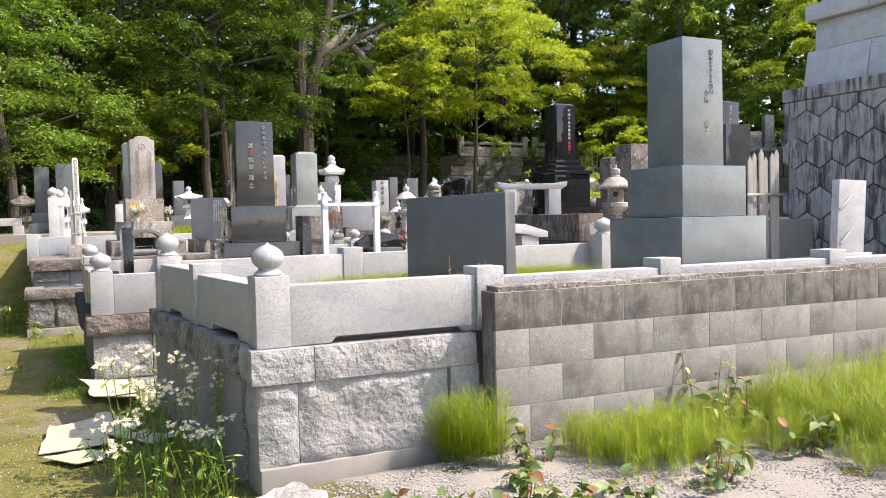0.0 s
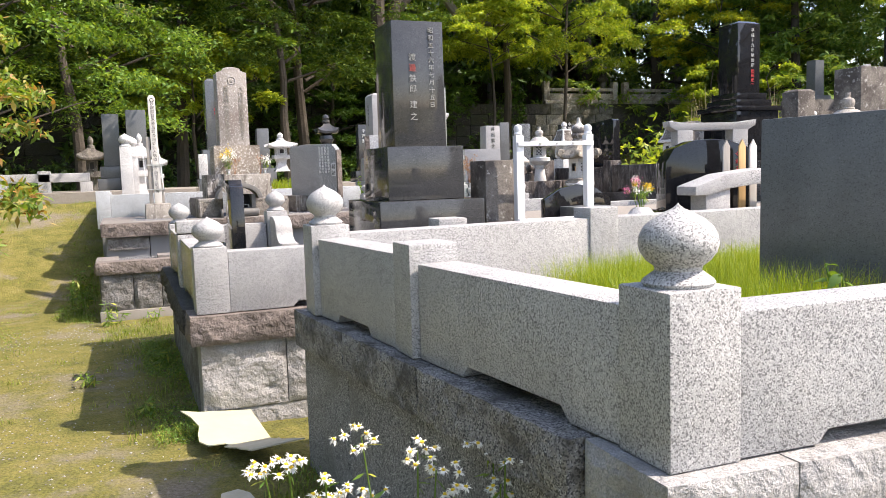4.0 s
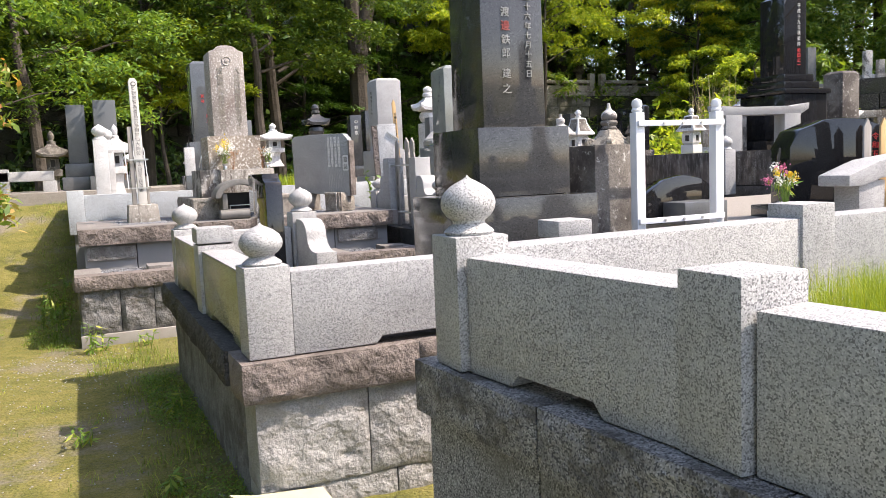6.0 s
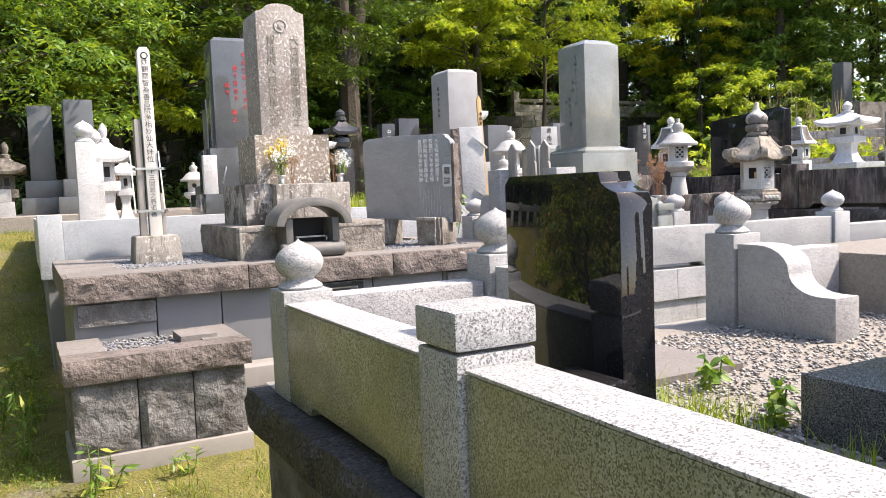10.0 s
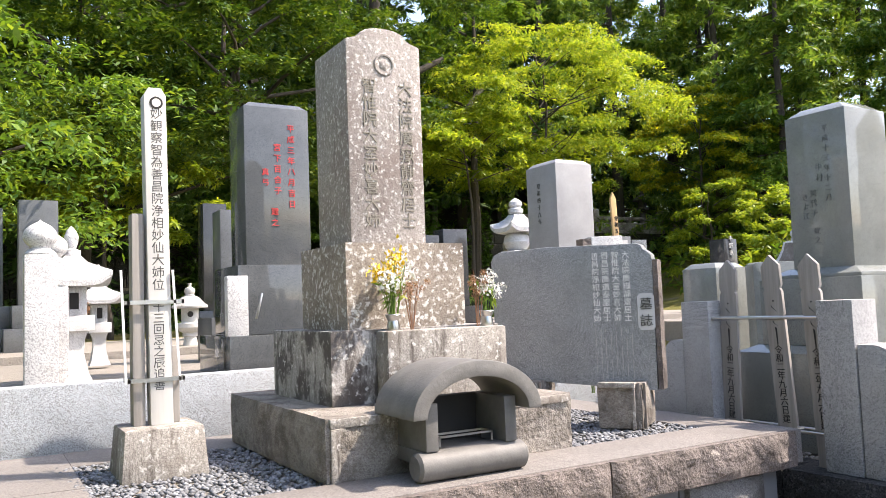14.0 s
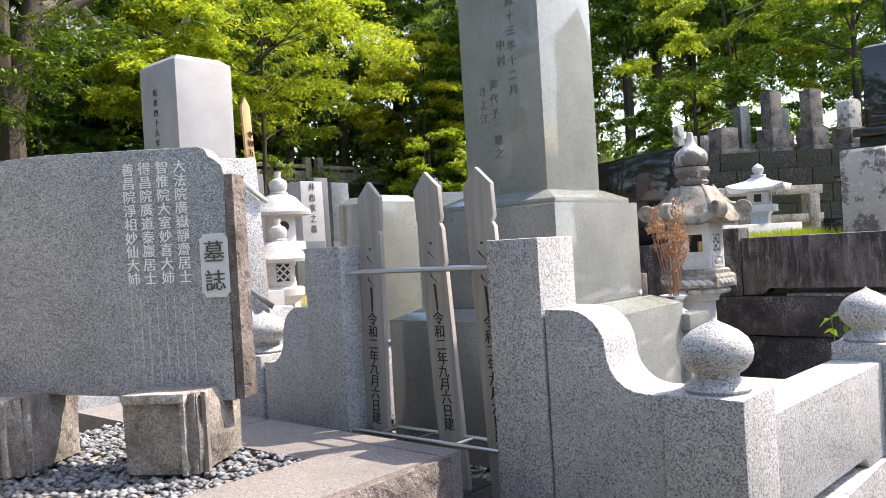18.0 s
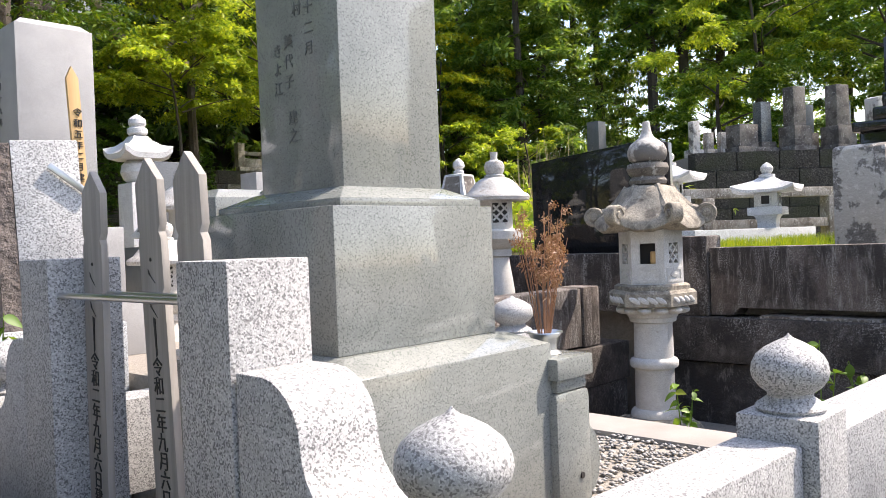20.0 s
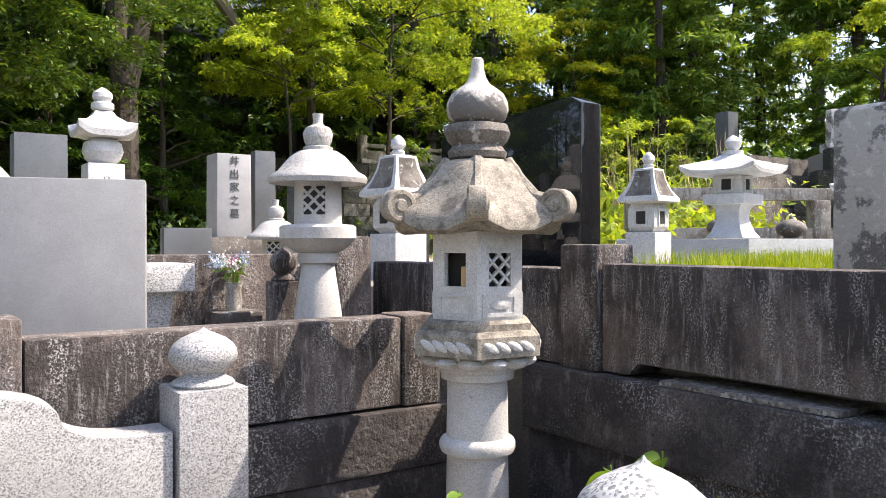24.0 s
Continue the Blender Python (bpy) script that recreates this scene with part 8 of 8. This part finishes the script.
def on_hill(rng, n):
    x, y = rng.uniform(-30, 50, n), rng.uniform(36.0, 66, n)
    return np.stack([x, y, np.array([ground_z(a, b) for a, b in zip(x, y)]) + rng.uniform(0, 1.6, n) ** 1.5], -1)


def on_side(rng, n):
    x, y = rng.uniform(20.5, 48, n), rng.uniform(6, 34, n)
    return np.stack([x, y, np.array([ground_z(a, b) for a, b in zip(x, y)]) + rng.uniform(0, 1.2, n) ** 1.5], -1)


def on_wall(rng, n):
    x, z = rng.uniform(4.5, 16.6, n), rng.uniform(0.9, 4.9, n)
    keep = np.sin(x * 1.7 + 2 * np.sin(z)) + 0.35 * rng.normal(0, 1, n) > -0.35
    return np.stack([x, 34.5 - rng.uniform(0, 0.35, n) ** 2, z], -1)[keep]


def by_back(rng, n):
    x, y = rng.uniform(-14, 15, n), rng.uniform(28, 34, n)
    return np.stack([x, y, 1.05 + rng.uniform(0, 1.0, n) ** 2], -1)


undergrowth("undergrowth", 16000, on_hill, 0.45, CEDAR, "dark undergrowth on the wooded slope", 31)
undergrowth("undergrowth", 9000, on_side, 0.30, MAPLE_FRESH, "shrubs on the side slope", 32)
undergrowth("ivy", 8000, on_wall, 0.16, IVY, "ivy hanging over the retaining wall", 33, 0.5)
undergrowth("shrubs", 5000, by_back, 0.16, CEDAR, "low green shrubs behind the last row", 34)
sh = undergrowth("fern_clump", 1500, lambda rng, n: np.stack([12.6 + rng.normal(0, 1.2, n), 17.2 + rng.normal(0, 0.5, n), 1.2 + np.abs(rng.normal(0, 0.45, n))], -1), 0.15, MAPLE_BRIGHT, "bright yellow-green ferns behind the graves", 35)


def beside_path(rng, n):
    x = np.concatenate([rng.uniform(-0.02, 0.24, n // 3), rng.uniform(-1.9, -0.95, n // 3), rng.uniform(-0.75, -0.4, n // 6), rng.uniform(0.3, 0.72, n // 6)])
    y = np.concatenate([rng.uniform(6.7, 9.5, n // 3), rng.uniform(2.0, 12.0, n // 3), rng.uniform(10.6, 14.0, n // 6), rng.uniform(4.2, 6.2, n // 6)])
    x, y = x[:min(len(x), len(y))], y[:min(len(x), len(y))]
    keep = np.sin(x * 9 + 2 * np.sin(y * 2.3)) + np.sin(y * 3.7 + x * 4) + rng.normal(0, 0.7, len(x)) > 0.2
    x, y = x[keep], y[keep]
    return np.stack([x, y, np.array([ground_z(a, b) for a, b in zip(x, y)]) + 0.008 + np.abs(rng.normal(0, 0.022, len(x)))], -1)


undergrowth("ground_weeds", 30000, beside_path, 0.022, WEED, "carpet of small leafy weeds along the moss path", 36, 0.5, 1)
# cherry and maple leaning over the path
tree("cherry tree with browning leaves beside the moss path", -1.95, 10.4, 0, 3.5, 1.12, CHERRY, 401, 0.05, 0.24, 40, 0.085, 22, pad=0.26, tilt=0.7, wide=0.40)
for k, (x, y, h, sp) in enumerate(((-6.2, 0.5, 6.5, 2.8), (-6.8, 4.6, 7.2, 3.0), (-6.0, 8.4, 6.0, 2.6), (-7.0, 11.8, 7.5, 3.0))):
    tree("leafy green tree across the moss path", x, y, 0, h, sp, MAPLE_MID, 420 + k, 0.14, 0.16, 34, 0.2, 60)
tree("young maple beside the moss path", -2.3, 18.2, 0.9, 6.2, 2.8, MAPLE_FRESH, 402, 0.08, 0.30, 44, 0.10, 80, tilt=0.4)
tree("sunlit young maple across the path", -2.9, 10.7, 0, 2.3, 1.1, MAPLE_BRIGHT, 404, 0.04, 0.06, 26, 0.1, 30, tilt=0.6)
tree("sunlit young maple across the path", -3.6, 12.6, 0, 3.0, 1.4, MAPLE_BRIGHT, 405, 0.05, 0.06, 28, 0.1, 30, tilt=0.6)
tree("young green shrub tree beside the path", -3.2, 8.6, 0, 2.6, 1.3, CHERRY, 403, 0.04, 0.08, 24, 0.09, 24, tilt=0.7, wide=0.40)


# ---- grasses and weeds ----
def blades(name, label, places, h, w, material, seed, lean=0.35, curl=0.5):
    """Grass: each blade a bent strip of two quads."""
    rng = np.random.default_rng(seed)
    n = len(places)
    hh = h * rng.uniform(0.5, 1.3, n)
    a, l = rng.uniform(0, 6.283, n), np.abs(rng.normal(0, lean, n))
    dx, dy = np.cos(a), np.sin(a)
    ww = w * rng.uniform(0.7, 1.3, n)
    rows = []
    for u, k in ((0, 1.0), (0.55, 0.8), (1.0, 0.12)):
        out = hh * l * (u + curl * u * u)
        up = hh * u * (1 - 0.25 * l * u)
        c = places + np.stack([dx * out, dy * out, up], -1)
        s = np.stack([-dy * ww * k, dx * ww * k, 0 * ww], -1)
        rows += [c - s, c + s]
    v = np.stack(rows, 1)
    f = np.array([(0, 1, 3, 2), (2, 3, 5, 4)])[None] + (np.arange(n) * 6)[:, None, None]
    return tagged(soup(name, v.reshape(-1, 3), f.reshape(-1, 4), material), label, "grass", kind="stuff")


def patch(rng, n, x0, x1, y0, y1, clumps, r, z=None):
    cx, cy = rng.uniform(x0, x1, clumps), rng.uniform(y0, y1, clumps)
    i = rng.integers(0, clumps, n)
    x, y = cx[i] + rng.normal(0, r, n), cy[i] + rng.normal(0, r, n)
    ok = (x > x0 - 0.05) & (x < x1 + 0.05) & (y > y0 - 0.05) & (y < y1)
    x, y = x[ok], y[ok]
    zz = np.array([ground_z(a, b) for a, b in zip(x, y)]) if z is None else np.full(len(x), z)
    return np.stack([x, y, zz], -1)


def horsetail(name, label, places, h, seed, lean=0.25):
    """Horsetail: leaning stems set with whorls of thin branches that rise outwards."""
    rng = np.random.default_rng(seed)
    m, whorls, arms = len(places), 7, 6
    hh = h * rng.uniform(0.55, 1.2, m)
    a, l = rng.uniform(0, 6.283, m), np.abs(rng.normal(0, lean, m))
    way = np.stack([np.cos(a) * l, np.sin(a) * l, np.ones(m)], -1)
    way /= np.linalg.norm(way, axis=1)[:, None]
    foot, tip, wide = [places], [places + way * hh[:, None]], [np.full(m, 0.0013)]
    for k in range(whorls):
        u = 0.22 + 0.72 * k / (whorls - 1)
        base = places + way * (hh * u)[:, None]
        turn = rng.uniform(0, 6.283, m)
        for q in range(arms):
            b = turn + q * 6.283 / arms + rng.normal(0, 0.2, m)
            n = hh * (0.42 - 0.26 * u) * rng.uniform(0.6, 1.25, m)
            rise = rng.uniform(0.35, 0.9, m)
            foot.append(base)
            tip.append(base + np.stack([np.cos(b) * n, np.sin(b) * n, rise * n], -1))
            wide.append(np.full(m, 0.0010))
    p, t, w = np.concatenate(foot), np.concatenate(tip), np.concatenate(wide)
    d = t - p
    side = np.stack([-d[:, 1], d[:, 0], 0 * d[:, 0]], -1) + rng.normal(0, 0.004, p.shape)
    side *= (w / np.maximum(1e-6, np.linalg.norm(side, axis=1)))[:, None]
    v = np.stack([p - side, p + side, t + side * 0.3, t - side * 0.3], 1)
    f = np.array([(0, 1, 2, 3)])[None] + (np.arange(len(p)) * 4)[:, None, None]
    return tagged(soup(name, v.reshape(-1, 3), f.reshape(-1, 4), material=GRASS), label, "grass", kind="stuff")


rg = np.random.default_rng(41)
horsetail("horsetail_grass", "bright green horsetail grass along the block wall", patch(rg, 1700, 2.3, 4.0, 2.85, 3.5, 46, 0.12), 0.19, 42)
horsetail("horsetail_grass", "tall bright horsetail grass against the block wall", patch(rg, 3600, 3.6, 6.4, 2.5, 3.46, 80, 0.15), 0.30, 43)
horsetail("horsetail_grass", "bright green horsetail grass spreading over gravel", patch(rg, 1500, 3.0, 6.0, 2.0, 2.7, 24, 0.12), 0.17, 40)
horsetail("horsetail_grass", "tuft of horsetail at the foot of the block wall", patch(rg, 200, 1.74, 2.02, 3.40, 3.72, 6, 0.05), 0.32, 44)
blades("grave_grass", "fine bright grass growing inside the grave fence", patch(rg, 34000, 1.65, 4.2, 5.12, 5.9, 90, 0.12, 0.79), 0.125, 0.0006, GRASS, 45, 0.5)
blades("grave_grass", "fine bright grass by the dark slab", patch(rg, 6000, 1.5, 2.1, 4.3, 5.0, 12, 0.1, 0.79), 0.16, 0.0008, GRASS, 46, 0.4)
blades("grass", "short grass along the plinths", np.concatenate([patch(rg, 1400, -0.12, 0.2, 6.8, 9.5, 60, 0.05), patch(rg, 3000, 0.3, 0.75, 3.6, 6.2, 50, 0.07), patch(rg, 2500, -0.75, -0.36, 10.7, 16, 60, 0.08), patch(rg, 1500, -0.3, 0.6, 9.7, 10.7, 30, 0.06)]), 0.042, 0.0016, GRASS_DULL, 47, 0.6)
blades("grass", "sparse low grass on the moss path", np.concatenate([patch(rg, 6500, -2.6, 0.3, 3.0, 16, 150, 0.06), patch(rg, 3500, -5, -1.6, 2, 16, 110, 0.12)]), 0.026, 0.0014, GRASS_DULL, 48, 0.7)
blades("grass", "grass on the raised beds behind the dark wall", np.concatenate([patch(rg, 9000, 8.0, 12.0, 12.6, 13.5, 40, 0.15, 1.16), patch(rg, 2000, 7.0, 9.0, 12.5, 13.6, 20, 0.2, 1.16), patch(rg, 2500, 1.5, 3.3, 15.0, 16.0, 20, 0.2, 1.1)]), 0.16, 0.003, GRASS, 49, 0.3)
blades("grass", "thin grass among the gravel of the grave bed", patch(rg, 900, 0.75, 1.2, 7.2, 8.6, 14, 0.06, 0.63), 0.09, 0.0014, GRASS, 39, 0.6)
pv = single("paving_slab", hewn(0.70, 1.62, 8.62, 9.17, 0.60, 0.655, 0.004, 0.1, 931, "t"), KERB_TOP, "flat grey paving slab in the grave bed", "paving", kind="structure")
blades("dry_reeds", "dry reeds standing behind the graves", patch(rg, 260, 11.4, 14.5, 17.0, 18.2, 10, 0.15, 1.2), 1.5, 0.008, surface("dry_reed", (0.42, 0.33, 0.18), 0.8), 50, 0.2)


def weed(name, label, x, y, z, seed, stems, h, leaf, material, spread=0.08, lobes=1, flower=None, wide=None, stalk=None):
    """A clump of upright stems with leaves in pairs, and flower heads on top where given."""
    rnd, rng = random.Random(seed), np.random.default_rng(seed)
    t = thing(name, label, "plant", x, y, z)
    pts, tips = [], []
    for k in range(stems):
        a, r = rnd.uniform(0, 6.28), spread * math.sqrt(rnd.random())
        foot = (r * math.cos(a) * 0.5, r * math.sin(a) * 0.5, -0.02)
        hh = h * rnd.uniform(0.65, 1.1)
        top = (r * math.cos(a) * 1.6, r * math.sin(a) * 1.6, hh)
        part("stem", limb([foot, ((foot[0] + top[0]) / 2 + 0.01, (foot[1] + top[1]) / 2, hh * 0.5), top], 0.004, 0.002, 5), stalk or material, t)
        tips.append(top)
        for u in (0.3, 0.55, 0.78, 0.96) if stalk else (0.2, 0.35, 0.5, 0.62, 0.74, 0.86, 0.97):
            for s in (0, 1):
                pts.append([foot[0] + (top[0] - foot[0]) * u + rnd.uniform(-0.006, 0.006), foot[1] + (top[1] - foot[1]) * u + rnd.uniform(-0.006, 0.006), hh * u])
    v, f = scatter(rng, np.array(pts), leaf, lobes, 0.5, 0.35, wide)
    tagged(soup("foliage", v, f, material, t), kind="stuff")
    if flower:
        for p in tips:
            for q in range(8):
                c = np.array([[p[0] + rnd.gauss(0, 0.03), p[1] + rnd.gauss(0, 0.03), p[2] + rnd.uniform(-0.02, 0.03)]])
                vs, fs = scatter(rng, np.repeat(c, 26, 0), 0.0165, 1, 0.45, 0.15, 0.30)
                head = soup("flower", vs, fs, flower, t)
                part("flower_centre", moved(lathe([(0.001, -0.002), (0.0055, -0.001), (0.0055, 0.003), (0.001, 0.005)], 8), pose(*c[0])), PETAL_YELLOW, head)
    return t


for k, (x, y, h, n) in enumerate(((0.50, 4.46, 0.60, 7), (0.30, 4.56, 0.58, 5), (0.70, 4.40, 0.55, 6), (0.42, 4.30, 0.50, 6), (0.62, 4.10, 0.40, 6), (0.24, 4.25, 0.34, 5), (0.34, 4.0, 0.24, 5), (0.55, 3.9, 0.30, 5), (0.70, 3.85, 0.28, 4), (0.20, 4.62, 0.30, 4))):
    weed("fleabane", "white daisy-like fleabane in flower by the plinth", x, y, 0.0, 60 + k, n, h, 0.05, WEED, 0.09, 1, PETAL_WHITE if h > 0.33 else None)
KNOT = leafy("knotweed_leaves", [(0.0, (0.09, 0.155, 0.045)), (0.6, (0.165, 0.235, 0.075)), (0.82, (0.26, 0.29, 0.10)), (0.91, (0.38, 0.31, 0.08)), (1.0, (0.30, 0.12, 0.06))], 0.25)
STEM_RED = surface("reddish_weed_stem", (0.26, 0.085, 0.06), 0.6)
for k, (x, y, h) in enumerate(((1.25, 2.75, 0.2), (1.05, 2.9, 0.16), (1.45, 2.6, 0.22), (1.55, 2.72, 0.2), (1.72, 2.85, 0.22), (1.40, 2.9, 0.14), (1.95, 2.8, 0.16), (2.55, 2.6, 0.22), (2.06, 3.3, 0.3), (3.16, 3.06, 0.42), (2.72, 2.75, 0.24), (3.3, 2.75, 0.3), (3.45, 3.2, 0.2), (3.27, 3.4, 0.55), (1.85, 3.1, 0.16), (1.2, 3.0, 0.1), (2.2, 2.65, 0.15))):
    weed("knotweed", "young knotweed with reddish stems on the gravel", x, y, ground_z(x, y), 80 + k, 4, h * 0.72, 0.068, KNOT, 0.11, 0, None, None, STEM_RED)
for k, (x, y, z, h) in enumerate(((-0.30, 10.45, 0, 0.22), (-0.22, 10.55, 0, 0.16), (0.12, 10.5, 0, 0.12), (5.45, 11.2, 0.4, 0.55), (5.62, 11.05, 0.4, 0.42), (5.35, 11.75, 0.4, 0.3), (-0.35, 8.2, 0, 0.1), (-0.05, 7.3, 0, 0.1), (0.1, 8.5, 0, 0.12), (4.08, 12.08, 0.70, 0.3), (4.2, 12.1, 0.70, 0.24), (-0.55, 11.2, 0, 0.36), (-0.5, 11.7, 0, 0.3), (-0.6, 12.4, 0, 0.4), (-0.52, 12.9, 0, 0.35), (-0.66, 11.9, 0, 0.3), (2.88, 12.9, 0.9, 0.35), (1.35, 8.5, 0.63, 0.1), (1.2, 8.15, 0.63, 0.12), (0.9, 8.6, 0.63, 0.1), (-0.45, 12.0, 0, 0.2), (-0.5, 13.4, 0, 0.25), (1.9, 4.4, 0.79, 0.2), (1.4, 11.62, 0.9, 0.1), (4.45, 4.2, 0.79, 0.3), (3.0, 9.8, 0, 0.1), (2.05, 9.75, 0, 0.08))):
    weed("weed", "leafy green weed growing by the stones", x, y, z, 110 + k, 3, h, 0.038 + h * 0.045 if z > 0.3 else 0.05 + h * 0.06, WEED, 0.05, 0 if z > 0.3 else 1)
for k, (x, y, h) in enumerate(((2.02, 4.15, 0.32), (2.2, 4.05, 0.28))):
    weed("dried_weed", "dried seed heads in front of the dark slab", x, y, 0.79, 150 + k, 4, h, 0.02, DRY, 0.05, 1, None)

# broken boards and stones on the ground
bo = thing("broken_boards", "torn sun-bleached boards lying on the path edge", "rubbish", 0.2, 5.5, 0.0)
for k, (x, y, z, w, d, rx, ry, rz) in enumerate(((0.34, 6.66, 0.07, 0.34, 0.44, 10, 6, 12), (0.42, 6.32, 0.08, 0.26, 0.36, -12, 3, 24), (0.06, 5.42, 0.04, 0.44, 0.62, 3, -5, 12), (0.28, 5.56, 0.05, 0.34, 0.44, 5, 6, -22), (0.08, 4.98, 0.025, 0.26, 0.34, 0, 2, 38), (0.46, 5.2, 0.03, 0.2, 0.3, 3, -3, 50))):
    rr = random.Random(k + 5)
    corners = [(-w / 2, -d / 2 * rr.uniform(0.4, 1)), (w / 2 * rr.uniform(0.5, 1), -d / 2), (w / 2, d / 2 * rr.uniform(0.3, 1)), (-w / 2 * rr.uniform(0.3, 1), d / 2)]
    ring_ = []
    for (ax, ay), (bx_, by) in zip(corners, corners[1:] + corners[:1]):
        torn = rr.choice((0.0, 0.012, 0.03))
        ring_ += [(ax + (bx_ - ax) * u + rr.uniform(-torn, torn), ay + (by - ay) * u + rr.uniform(-torn, torn)) for u in (0, 0.22, 0.41, 0.63, 0.8)]
    part("board", moved(prism(ring_, "z", -0.003, 0.003, 0), pose(x - 0.2, y - 5.5, z, rx, ry, rz)), PAPER_PALE if k in (0, 4) else PAPER, bo)
single("stone", hewn(-0.11, 0.11, -0.1, 0.1, -0.05, 0.16, 0.05, 0.05, 901, "flrtb"), HEWN, "grey broken stone lying by the plinth", "stone", 0.86, 3.32, 0.02, 30)
rg2 = np.random.default_rng(51)
pg = np.random.default_rng(53)
n = 4500
cx_, cy_ = pg.uniform(-2.2, 0.1, 70), pg.uniform(2.0, 11.0, 70)
pick = pg.integers(0, 70, n)
gx, gy = cx_[pick] + pg.normal(0, 0.22, n), cy_[pick] + pg.normal(0, 0.3, n)
ok = (gx < 0.55 - 0.05 * gy) & (gy < 10.6)
gx, gy = gx[ok], gy[ok]
n = len(gx)
gr = pebbles("gravel", 0, 1, 0, 1, 0, n, 0.007, GRAVEL_PALE, "loose gravel trodden into the moss path", 54)
co = np.empty(len(gr.data.vertices) * 3, np.float32)
gr.data.vertices.foreach_get("co", co)
co = co.reshape(n, 6, 3)
co += np.stack([gx, gy, np.array([ground_z(a, b) for a, b in zip(gx, gy)]) + 0.002], -1)[:, None] - co.mean(1, keepdims=True)
gr.data.vertices.foreach_set("co", co.astype(np.float32).ravel())
n = 24000
gx, gy = rg2.uniform(0.75, 6.0, n), 3.55 - np.abs(rg2.normal(0, 0.9, n))
gr = pebbles("gravel", 0, 1, 0, 1, 0, n, 0.0065, GRAVEL_PALE, "grey gravel scattered before the block wall", 52)
co = np.empty(len(gr.data.vertices) * 3, np.float32)
gr.data.vertices.foreach_get("co", co)
co = co.reshape(n, 6, 3)
co += np.stack([gx, gy, np.array([ground_z(a, b) for a, b in zip(gx, gy)]) + 0.008], -1)[:, None] - co.mean(1, keepdims=True)
gr.data.vertices.foreach_set("co", co.astype(np.float32).ravel())
ex, ey = np.arange(0.6, 6.6, 0.06), np.arange(0.4, 3.85, 0.06)
sx, sy = np.meshgrid(ex, ey)
sz = np.array([[ground_z(a, b) + 0.006 + 0.012 * noise.noise(Vector((a * 5, b * 5, 7))) - (0.04 if min(a - 0.6, 6.5 - a, b - 0.4) < 0.32 + 0.5 * noise.noise(Vector((a * 1.3, b * 1.3, 1))) else 0) for a in ex] for b in ey])
ii = np.arange(len(ey) - 1)[:, None] * len(ex) + np.arange(len(ex) - 1)[None, :]
tagged(soup("gravel_strip", np.stack([sx, sy, sz], -1).reshape(-1, 3), np.stack([ii, ii + 1, ii + len(ex) + 1, ii + len(ex)], -1).reshape(-1, 4), EARTH), "dry gravelly earth in front of the block wall", "ground", kind="structure")


# ---- concrete blocks ----
block_mesh = mesh_of("block", bx(0.0025, 0.3975, 0.001, 0.03, 0.0025, 0.1975, 0.002), BLOCKS)
half_mesh = mesh_of("block", bx(0.0025, 0.1975, 0.001, 0.03, 0.0025, 0.1975, 0.002), BLOCKS)
sooty_mesh = mesh_of("block", bx(0.0025, 0.3975, 0.001, 0.03, 0.0025, 0.1975, 0.002), BLOCKS_SOOTY)
for row in range(5):
    top = 0.943 - row * 0.2
    x = 0.0 if row % 2 == 0 else -0.0
    first = row % 2 == 1
    while x < 5.1:
        ob = new("block", half_mesh if first else sooty_mesh if row == 0 else block_mesh)
        ob.parent = bw
        ob.matrix_parent_inverse = root_pose(bw).inverted()
        ob.matrix_basis = BW_TURN @ Matrix.Translation((x, 0, top - 0.2))
        x += 0.2 if first else 0.4
        first = False
